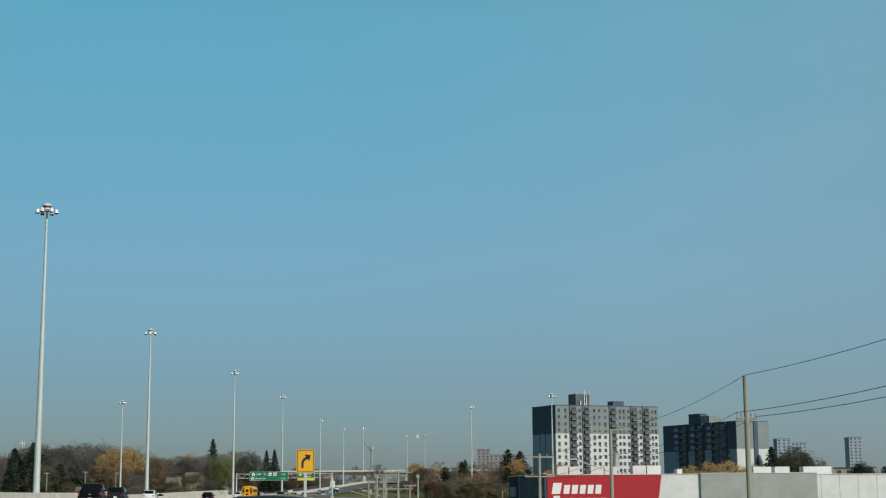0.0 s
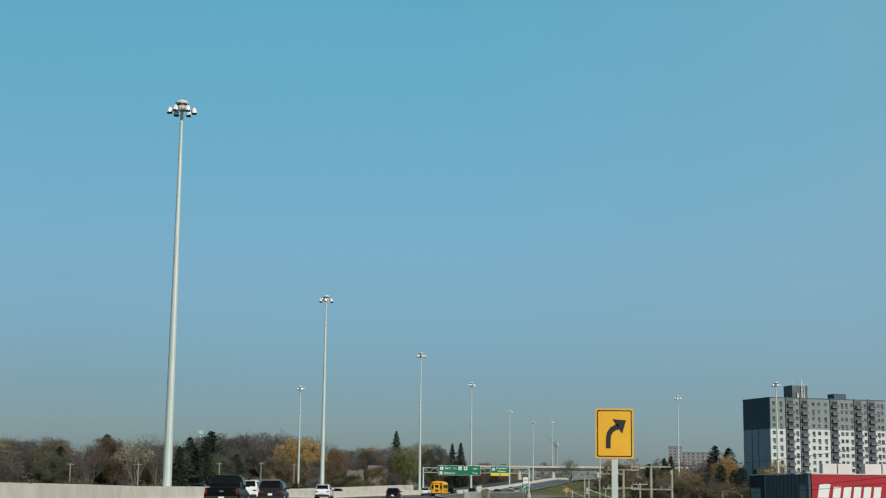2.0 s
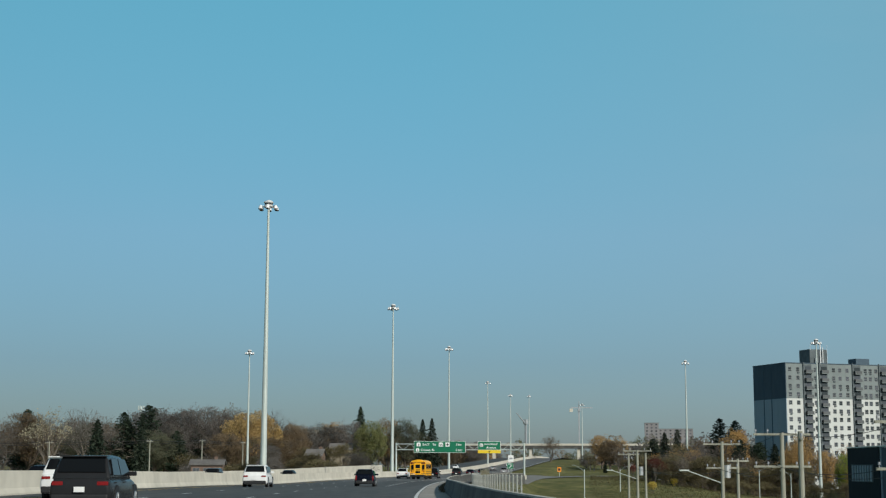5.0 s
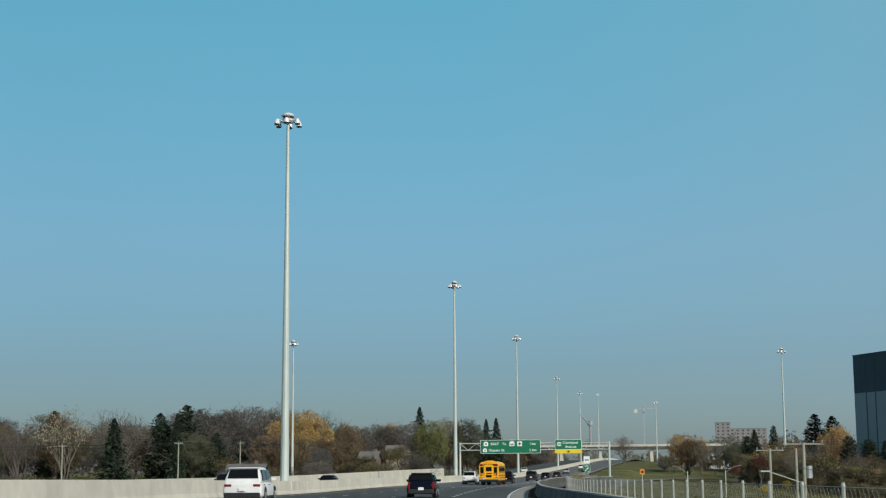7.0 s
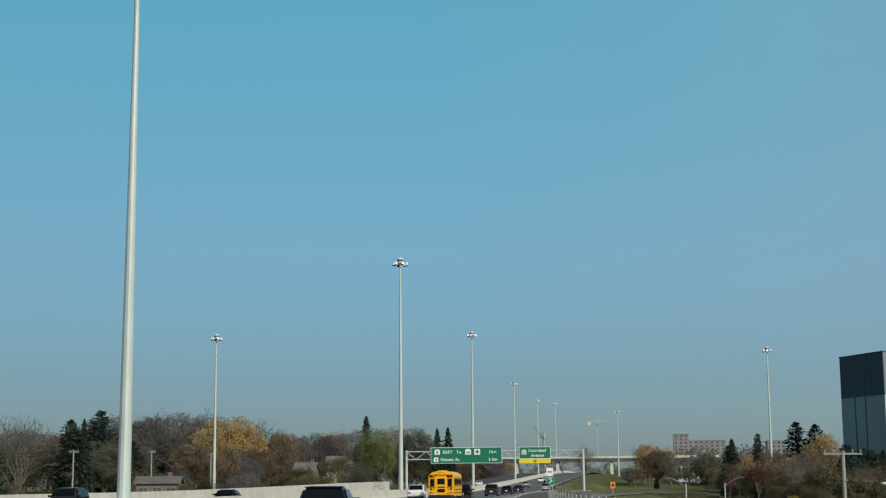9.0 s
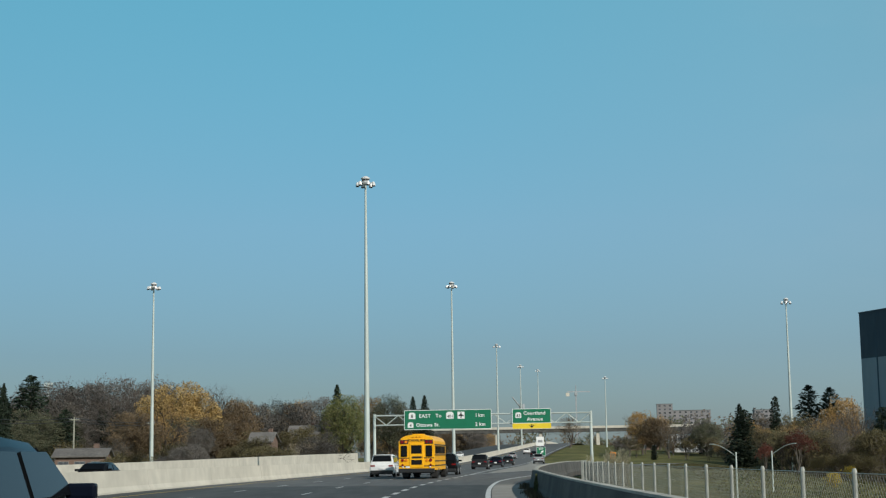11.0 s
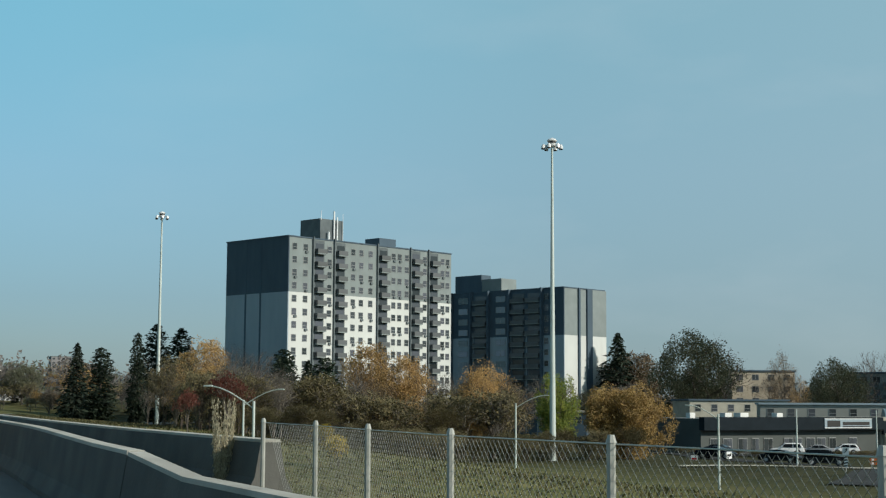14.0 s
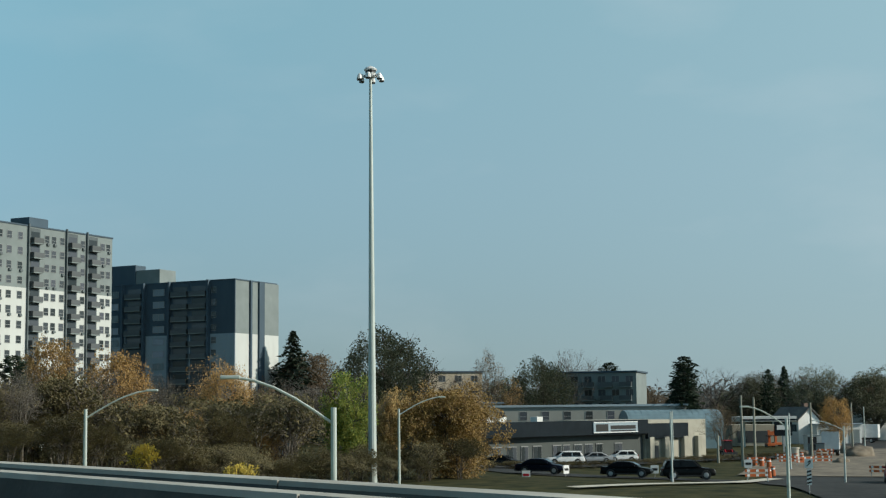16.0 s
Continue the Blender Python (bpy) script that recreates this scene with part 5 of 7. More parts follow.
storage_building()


def shop_block():
    """Low retail building beside the crossing street, front towards the road."""
    root = thing("retail_building", Matrix.Translation((128.2, 202.4, 0)) @ Matrix.Rotation(radians(2.0), 4, "Z"), "low retail building with a navy fascia and glass shopfronts", "building")
    g, top = -5.9, -0.1
    # grey-green stucco, darkened to hold the shade of the shopfront under the canopy
    part("wall", box(0, 35.0, 0.6, 22, g, top - 0.1), mat("shade_darkened_stucco", (0.075, 0.086, 0.082), 0.9, mottle=0.12, mottle_scale=0.3), root)
    part("fascia", box(-0.3, 34.6, -0.6, 0.6, top - 1.75, top + 0.15, 0.03), NAVY_METAL, root, "navy metal fascia")
    part("canopy", box(-0.2, 34.6, -0.3, 0.6, top - 1.85, top - 1.75), CONCRETE_DARK, root)
    part("name_board", box(22.4, 32.0, -0.75, -0.6, top - 1.5, top - 0.05, 0.02), PAINT_PALE, root, "pale grey name board with a white rim")
    for a, b, zz, h2 in ((22.4, 32.0, top - 1.5, 0.1), (22.4, 32.0, top - 0.15, 0.1)):
        part("board_rim", box(a, b, -0.78, -0.75, zz, zz + h2), SIGN_WHITE, root)
    for x, w, z, hh in ((22.9, 2.6, -1.2, 0.95), (26.0, 5.5, -0.95, 0.5), (26.0, 5.5, -1.25, 0.18)):
        part("text_bar", box(x, x + w, -0.78, -0.74, top + z - 0.1, top + z + hh - 0.1), SIGN_BLACK, root)
    for k, x in enumerate((1.6, 4.0, 6.8, 9.3, 11.6, 15.5, 17.6, 19.8, 22.0, 24.4, 28.4)):
        w = 1.7 if k % 3 else 1.4
        o = part("shop_window", box(x, x + w, 0.5, 0.6, g + (0.1 if k % 4 == 1 else 0.7), g + 2.9), WINDOW_FRAME, root)
        part("pane", box(x + 0.08, x + w / 2 - 0.04, 0.46, 0.5, g + (0.2 if k % 4 == 1 else 0.8), g + 2.8), PANE, o)
        part("pane", box(x + w / 2 + 0.04, x + w - 0.08, 0.46, 0.5, g + (0.2 if k % 4 == 1 else 0.8), g + 2.8), PANE, o)
    # cream end pavilion with piers
    part("pavilion", box(34.8, 49.5, 0.2, 16, g, top + 0.05, 0.03), CREAM, root, "cream stucco pavilion")
    part("pavilion_band", box(34.9, 44.5, -0.3, 0.2, g + 3.3, top - 0.4, 0.02), NAVY_METAL, root)
    for x in (35.1, 38.6, 43.2, 46.6):
        part("pier", box(x, x + 1.0, -0.5, 0.2, g, g + 3.5, 0.03), CREAM, root)
    part("pavilion_door", box(36.6, 37.9, 0.12, 0.2, g, g + 2.3), PANE, root)
    for x, y, w in ((4, 8, 1.0), (9, 6, 1.3), (14.5, 9, 1.6), (20, 7, 1.2)):
        part("rooftop_unit", box(x, x + w, y, y + w, top - 0.1, top + 0.7, 0.04), WHITE_METAL, root, "small white roof vent")
    return root


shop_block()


def long_block(name, x, y, turn, length, depth, g, top, wall, roof, label, wins, cat="building", win=WIN_SMALL, rows=1):
    root = thing(name, pose(x, y, 0, 0, 0, turn), label, cat)
    part("wall", box(0, length, 0, depth, g, top), wall, root)
    part("roof", box(-0.3, length + 0.3, -0.3, depth + 0.3, top, top + 0.35, 0.03), roof, root)
    for r in range(rows):
        for k in range(wins):
            put_window(root, win, pose(length * (k + 0.5) / wins, 0, top - 1.35 - 2.75 * r))
    return root


long_block("office_building", 168.2, 238.9, -36, 32, 12, -5.5, 1.9, mat("grey_siding", (0.27, 0.28, 0.26), 0.85, mottle=0.1, mottle_scale=0.3), PAINT_PALE, "long grey low office building with a flat roof", 9)
long_block("warehouse", 172.9, 266.0, -20, 20, 12, -5.4, 2.6, CREAM, PAINT_DARK, "cream low warehouse with a dark roof edge", 6)
qt = thing("quonset_shed", pose(179.7, 220.2, -4.7, 0, 0, -38), "teal metal shed with a rounded roof", "shed")
arc = [(0, 0)] + [(4 - 4 * math.cos(radians(a)), 3.6 + 2.4 * math.sin(radians(a))) for a in range(0, 181, 15)] + [(8, 0)]
qm = bmesh.new()
add_prism(qm, arc, 0, 15)
part("shell", qm, TEAL_ROOF, qt)
for k in range(15):
    rb = bmesh.new()
    add_prism(rb, [(y0, z0 + 0.04) for y0, z0 in arc[1:-1]] + [(y0, z0 - 0.02) for y0, z0 in arc[1:-1]][::-1], k + 0.4, k + 0.48)
    part("rib", rb, TEAL_ROOF, qt)
long_block("walk_up_apartments", 217, 309, -24, 15, 14, -4, 9.7, BRICK_TAN, PAINT_DARK, "tan walk-up apartment block of four storeys", 4, "apartment building", WIN_BIG, 4)
ap4 = long_block("walk_up_apartments", 228, 283, -60, 20, 14, -4, 8.9, PAINT_MID, PAINT_DARK, "grey walk-up apartment block with white balconies", 7, "apartment building", WIN_BIG, 4)
for k in range(5):
    for r in range(3):
        b = part("balcony", SLAB_M, CONCRETE, ap4)
        b.matrix_basis = pose(2.2 + 3.9 * k, 0, 8.9 - 2.75 * (r + 1) - 0.2)
        part("railing", RAIL_M, SIGN_WHITE, b)
long_block("white_lodge", 68, 447, 4, 12, 8, -1, 7.6, mat("white_siding", (0.52, 0.54, 0.56), 0.8, mottle=0.06, mottle_scale=0.3), PAINT_PALE, "long white building beyond the ramp", 5)
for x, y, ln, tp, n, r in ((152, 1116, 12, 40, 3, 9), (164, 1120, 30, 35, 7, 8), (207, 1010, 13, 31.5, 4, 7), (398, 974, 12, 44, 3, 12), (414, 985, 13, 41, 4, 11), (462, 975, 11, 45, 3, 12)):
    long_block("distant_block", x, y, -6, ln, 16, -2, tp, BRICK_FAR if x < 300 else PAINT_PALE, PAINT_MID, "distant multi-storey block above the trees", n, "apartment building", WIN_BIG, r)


def house(x, y, turn, w, d, eave, ridge, wall, label):
    g = ground_z(x, y) - 0.3
    root = thing("house", pose(x, y, 0, 0, 0, turn), label, "house", "houses")
    part("wall", box(0, w, 0, d, g, eave), wall, root)
    rf = bmesh.new()
    add_prism(rf, [(-0.5, eave - 0.1), (d / 2, ridge), (d + 0.5, eave - 0.1), (d + 0.5, eave + 0.12), (d / 2, ridge + 0.22), (-0.5, eave + 0.12)], -0.5, w + 0.5)
    part("roof", rf, ROOF_DARK, root)
    gb = bmesh.new()
    add_prism(gb, [(0, eave), (d / 2, ridge - 0.02), (d, eave)], 0.01, w - 0.01)
    part("gable", gb, wall, root)
    part("chimney", box(w * 0.7, w * 0.7 + 0.8, d * 0.55, d * 0.55 + 0.8, eave, ridge + 0.9, 0.02), BRICK_BROWN, root)
    for k in range(3):
        put_window(root, WIN_BIG, pose(w * (k + 0.5) / 3, 0, eave - 1.4))
    return root


WHITE_SIDING = mat("white_house_siding", (0.7, 0.7, 0.68), 0.8, mottle=0.06, mottle_scale=0.5)
house(-43, 266, -8, 4.5, 5, 5.2, 7.0, BRICK_BROWN, "brown brick house with a grey shingle roof")
house(-62, 192, 5, 7.5, 6, 2.5, 3.6, BRICK_BROWN, "brown bungalow with a grey roof beyond the parapet")
house(-42, 326, 0, 7, 6, 7.6, 9.6, BRICK_TAN, "tan house with a grey roof among bare trees")
house(58, 478, 0, 10, 8, 5.5, 8, BRICK_BROWN, "brown house with a dark roof beyond the ramp")
house(241.6, 235.7, 250, 8, 4.9, -1.0, 1.3, WHITE_SIDING, "white gabled house beside the street")
house(266, 230, -38, 13, 8, -0.3, 1.7, WHITE_SIDING, "white bungalow beside the street")

# ---- far overpass and crane ----
ov = thing("overpass", at_road(640, 0), "pale concrete overpass with a dark girder across the road", "bridge")
z0 = 5.2
part("girder", box(-70, 60, -4, 4, z0, z0 + 1.5, 0.05), CONCRETE_DARK, ov)
part("parapet", box(-70, 60, -4.4, -4.05, z0 + 1.5, z0 + 2.6, 0.03), CONCRETE, ov)
for x in (-38, -18, 8):
    part("pier", box(x - 0.7, x + 0.7, -3, 3, -3, z0, 0.1), CONCRETE, ov)
# the cranes' grey includes the haze in front of them
CRANE_HAZED = mat("hazed_crane_grey", (0.33, 0.36, 0.38), 0.6, mottle=0.1, mottle_scale=0.3)
cr = thing("tower_crane", pose(159, 2025, 0), "white tower crane far beyond the trees", "crane")
part("mast", box(-0.9, 0.9, -0.9, 0.9, -5, 90, 0.0), CRANE_HAZED, cr)
part("jib", box(-12, 20, -0.5, 0.5, 88.6, 90, 0.0), CRANE_HAZED, cr)
part("cab", box(-2, 2, -2, 2, 84, 88, 0.2), CRANE_HAZED, cr)
part("apex", tube((0, 0, 90), (0, 0, 99), 0.9, 0.3, 6), CRANE_HAZED, cr)
part("counterweight", box(-14, -9, -1.2, 1.2, 83, 88, 0.2), CONCRETE, cr)
cr2 = thing("tower_crane", pose(62, 1500, 0, 0, 0, 60), "small pale crane far beyond the trees", "crane")
part("mast", box(-1, 1, -1, 1, -5, 52, 0.0), CRANE_HAZED, cr2)
part("jib", tube((0, 0, 50), (-14, 4, 62), 0.9, 0.5, 6), CRANE_HAZED, cr2)
part("cab", box(-2.5, 2.5, -2, 2, 50, 55, 0.2), CRANE_HAZED, cr2)


# ---- trees ----
BARK = mat("bark", (0.095, 0.082, 0.068), 0.95, second=(0.08, 0.065, 0.053), scale=3, mottle=0.15, mottle_scale=0.5, vary=0.25)
TWIG = mat("bare_twigs", (0.125, 0.108, 0.09), 0.95, vary=0.35, mottle=0.2, mottle_scale=0.4)
GOLD = leaf_mat("golden_leaves", (0.30, 0.195, 0.07), (0.56, 0.40, 0.16))
TAN = leaf_mat("tan_olive_leaves", (0.070, 0.062, 0.030), (0.20, 0.165, 0.075))
HONEY = leaf_mat("honey_brown_leaves", (0.17, 0.105, 0.04), (0.40, 0.27, 0.085))
ORANGE = leaf_mat("orange_leaves", (0.25, 0.145, 0.05), (0.48, 0.31, 0.115))
RUST = leaf_mat("tan_brown_leaves", (0.095, 0.070, 0.045), (0.22, 0.155, 0.085))
RED = leaf_mat("dark_red_leaves", (0.10, 0.028, 0.020), (0.22, 0.075, 0.05))
LIME = leaf_mat("yellow_green_leaves", (0.065, 0.135, 0.02), (0.30, 0.31, 0.05))
GREEN = leaf_mat("dull_green_leaves", (0.07, 0.095, 0.03), (0.24, 0.235, 0.085))
OLIVE = leaf_mat("olive_leaves", (0.060, 0.072, 0.040), (0.165, 0.165, 0.10))
NEEDLE = leaf_mat("dark_needles", (0.012, 0.024, 0.014), (0.035, 0.055, 0.03), 0.3)
YELLOW = leaf_mat("yellow_leaves", (0.24, 0.19, 0.035), (0.48, 0.36, 0.06))
# grey-brown, lightened and greyed to hold the haze over the woods
WOODS = leaf_mat("grey_brown_woods", (0.085, 0.080, 0.075), (0.20, 0.18, 0.16))
HAZE = leaf_mat("bare_twig_ends", (0.11, 0.10, 0.092), (0.21, 0.19, 0.17))
SEED = leaf_mat("pale_seed_heads", (0.24, 0.215, 0.14), (0.50, 0.45, 0.31))


def limbs(rng, height, lean_out, levels, trunk_r, fork_h, fan, stems=1):
    """Segments of a branching tree of about that height: start, end, radii, level."""
    segs, tips = [], []

    def grow(p, d, length, r, lv):
        n = 2 if lv > 1 else 1
        for k in range(n):
            d2 = (d + Vector(rng.normal(0, 0.10 + 0.05 * (levels - lv), 3)) + Vector((0, 0, 0.06))).normalized()
            q = p + d2 * length / n
            r2 = max(r * 0.8, 0.012)
            segs.append((p, q, r, r2, lv))
            p, d, r = q, d2, r2
        if lv == 0:
            tips.append(p)
            return
        kids = 3
        for k in range(kids):
            a = 2 * math.pi * (k + rng.random()) / kids
            side = (d.orthogonal().normalized() * math.cos(a) + d.cross(d.orthogonal()).normalized() * math.sin(a))
            spread = lean_out * (0.7 + 0.6 * rng.random())
            grow(p, (d + side * spread).normalized(), length * (0.62 + 0.2 * rng.random()), r * 0.62, lv - 1)
        if lv <= 2:
            tips.append(p)
    for s in range(stems):
        base = Vector((rng.normal(0, 0.25), rng.normal(0, 0.25), 0)) if stems > 1 else Vector((0, 0, 0))
        top = base + Vector((rng.normal(0, 0.3), rng.normal(0, 0.3), fork_h))
        segs.append((base - Vector((0, 0, 0.4)), top, trunk_r, trunk_r * 0.75, levels + 1))
        mains = fan if stems == 1 else 2
        for k in range(mains):
            a = 2 * math.pi * (k + 0.5 * rng.random()) / mains
            up = 0.9 + 1.0 * rng.random()
            start = base.lerp(top, 0.65 + 0.35 * rng.random())
            grow(start, Vector((math.cos(a) * lean_out, math.sin(a) * lean_out, up)).normalized(), (height - fork_h) * 0.38, trunk_r * 0.5, levels)
        grow(top, Vector((0, 0, 1)), (height - fork_h) * 0.42, trunk_r * 0.6, levels)
    return segs, tips


def sticks_mesh(name, segs, thin=0.0):
    vs, fs = [], []
    for a, b, r0, r1, lv in segs:
        d = (b - a).normalized()
        u = d.orthogonal().normalized()
        v = d.cross(u)
        n = 6 if lv >= 3 else 3
        k = len(vs)
        for p, r in ((a, max(r0, thin)), (b, max(r1, thin))):
            vs.extend([p + (u * math.cos(2 * math.pi * i / n) + v * math.sin(2 * math.pi * i / n)) * r for i in range(n)])
        if lv == 0:
            del vs[k + 3:]
            vs.append(b)
            fs.extend([(k, k + 1, k + 3), (k + 1, k + 2, k + 3), (k + 2, k, k + 3)])
            continue
        fs.extend([(k + i, k + (i + 1) % n, k + n + (i + 1) % n, k + n + i) for i in range(n)])
    me = bpy.data.meshes.new(name)
    me.from_pydata(vs, [], fs)
    return me


def leaves_mesh(rng, tips, per, spread, size, clump=0.0):
    """Leaves round the tips; with clump, gathered into rounded masses of that radius."""
    vs, fs = [], []
    if clump:
        tips, per = tips[::3], per * 3
    for t in tips:
        rad = clump * (0.7 + 0.6 * rng.random())
        for _ in range(per):
            if clump and rng.random() > 0.3:
                v = Vector(rng.normal(0, 1, 3)).normalized() * rad * (0.55 + 0.5 * rng.random() ** 0.6)
                c = t + Vector((v.x, v.y, v.z * 0.75))
            else:
                v = Vector(rng.normal(0, 1, 3)).normalized() * (clump or spread) * 1.5 * rng.random() ** 0.6
                c = t + v
            a = Vector(rng.normal(0, 1, 3)).normalized()
            b = a.orthogonal().normalized()
            s = size * (0.6 + 0.8 * rng.random())
            k = len(vs)
            vs.extend([c - a * s - b * s * 0.4, c + a * s * 0.3 + b * s * 0.75, c + a * s - b * s * 0.35])
            fs.append((k, k + 1, k + 2))
    me = bpy.data.meshes.new("crown")
    me.from_pydata(vs, [], fs)
    return me


def crown_mesh(rng, height, low, wide, n, size, gaps, slim=0.75):
    """A full crown: leaves under an uneven rounded outline from low to the top, with hollows where the noise runs thin."""
    vs, fs = [], []
    seed = Vector(rng.random(3) * 50)
    zc, rz = height * (1 + low) / 2, height * (1 - low) / 2
    made = 0
    while made < n:
        d = Vector(rng.normal(0, 1, 3)).normalized()
        lump = 1 + 0.34 * noise.noise(d * 1.7 + seed) + 0.20 * noise.noise(d * 4.1 + seed)
        q = rng.random() ** 0.42
        c = Vector((d.x * wide * height * lump * q, d.y * wide * height * lump * q, zc + d.z * rz * min(lump, 1.16) * q / 1.08))
        if d.z < 0:
            c.x, c.y = c.x * (1 - 0.25 * d.z * d.z), c.y * (1 - 0.25 * d.z * d.z)
        if noise.noise(c * (5.2 / height) + seed * 2) + 0.5 * noise.noise(c * (13 / height) + seed) < gaps or c.z < 0.1:
            if rng.random() > 0.06:
                made += 0.2
                continue
        a = Vector(rng.normal(0, 1, 3)).normalized()
        b = a.orthogonal().normalized()
        s = size * (0.6 + 0.8 * rng.random())
        k = len(vs)
        vs.extend([c - a * s - b * s * slim * 0.5, c + a * s * 0.3 + b * s * slim, c + a * s - b * s * slim * 0.45])
        fs.append((k, k + 1, k + 2))
        made += 1
    me = bpy.data.meshes.new("crown")
    me.from_pydata(vs, [], fs)
    return me


def weed_clump(name, label, height, stems, seed):
    """Tall dry weeds: thin arching stems with feathery pale seed heads."""
    rng = np.random.default_rng(seed)
    root = thing(name, None, label, "shrub", "shrubs")
    bm, vs, fs = bmesh.new(), [], []
    for _ in range(stems):
        a, r = 6.28 * rng.random(), 0.20 * height * rng.random() ** 0.5
        h = height * (0.55 + 0.45 * rng.random())
        o = Vector((math.cos(a), math.sin(a), 0))
        pts = [o * (r + 0.10 * h * q * q) + Vector((rng.normal(0, 0.015), rng.normal(0, 0.015), h * q)) for q in (0, 0.25, 0.5, 0.75, 1.0)]
        add_path_tube(bm, pts, 0.005, 3)
        for _ in range(64):
            q = 0.2 + 0.8 * rng.random() ** 0.8
            i = min(int(q * 4), 3)
            c = pts[i].lerp(pts[i + 1], q * 4 - i) + Vector(rng.normal(0, 0.055, 3))
            e = Vector((rng.normal(0, 0.5), rng.normal(0, 0.5), 0.7)).normalized()
            f = e.orthogonal().normalized()
            z = 0.03 + 0.035 * rng.random()
            k = len(vs)
            vs.extend([c - e * z, c + f * z * 0.4, c + e * z, c - f * z * 0.4])
            fs.append((k, k + 1, k + 2, k + 3))
    part("stem", bm, SEED, root)
    me = bpy.data.meshes.new("seed_head")
    me.from_pydata(vs, [], fs)
    part("seed_head", me, SEED, root, "pale feathery seed heads")
    root["height"] = height
    return root


def make_tree(name, label, height, leaf, per, seed, lean=0.75, levels=3, fan=5, fork=0.22, stems=1, size=0.22, spread=0.42, r=0.028, clump=0.0, skirt=(0, 0, 0), full=None):
    rng = np.random.default_rng(seed)
    segs, tips = limbs(rng, height, lean, levels, height * r, height * fork, fan, stems)
    top = max(t.z for t in tips)
    k = height / top
    segs = [(a * k, b * k, r0, r1, lv) for a, b, r0, r1, lv in segs]
    tips = [t * k for t in tips]
    for _ in range(skirt[0]):
        a, q = 6.28 * rng.random(), rng.random() ** 0.5
        tips.append(Vector((math.cos(a) * q * skirt[1] * height, math.sin(a) * q * skirt[1] * height, height * (0.04 + skirt[2] * rng.random()))))
    root = thing(name, None, label, "tree" if name != "shrub" else "shrub", "trees" if name != "shrub" else "shrubs")
    part("trunk", sticks_mesh("trunk", segs, 0.022), TWIG if not leaf or per < 12 else BARK, root, "trunk with forking boughs and twigs")
    if leaf and full:
        part("crown", crown_mesh(rng, height, *full), leaf, root, "thinning autumn leaves")
    elif leaf and per:
        part("crown", leaves_mesh(rng, tips, per, spread, size, clump), leaf, root, "thinning autumn leaves")
    root["height"] = height
    return root


def make_conifer(name, label, height, width, seed, layers=26, droop=0.25, full=0.8):
    rng = np.random.default_rng(seed)
    root = thing(name, None, label, "tree", "trees")
    part("trunk", tube((0, 0, -0.4), (0, 0, height * 0.97), height * 0.018, 0.02, 7), BARK, root)
    vs, fs = [], []
    for _ in range(2900):
        f = rng.random() ** 1.35
        tier = (f * layers) % 1.0
        R = width * 0.5 * ((1 - f) ** full) * (1.12 - 0.42 * tier) * min(1.0, 0.55 + 3 * f) + 0.10
        a = 6.2832 * rng.random()
        lob = 0.82 + 0.18 * math.sin(5 * a + 9 * f * layers)
        q = R * lob * rng.random() ** 0.45
        o = Vector((math.cos(a), math.sin(a), 0))
        t = Vector((-o.y, o.x, 0))
        c = o * q + Vector((0, 0, height * (0.05 + 0.94 * f) - droop * q * 0.6))
        L = height * 0.034 * (0.6 + 0.9 * rng.random()) * (1.15 - 0.6 * f)
        e = (o * 0.8 + t * rng.normal(0, 0.7) + Vector((0, 0, rng.normal(-droop, 0.45)))).normalized() * L
        wv = (t + Vector(rng.normal(0, 0.6, 3))).normalized() * L * 0.42
        k = len(vs)
        vs.extend([c - e, c + wv, c + e, c - wv])
        fs.append((k, k + 1, k + 2, k + 3))
    me = bpy.data.meshes.new("crown")
    me.from_pydata(vs, [], fs)
    part("crown", me, NEEDLE, root, "dense dark green needles")
    root["height"] = height
    return root


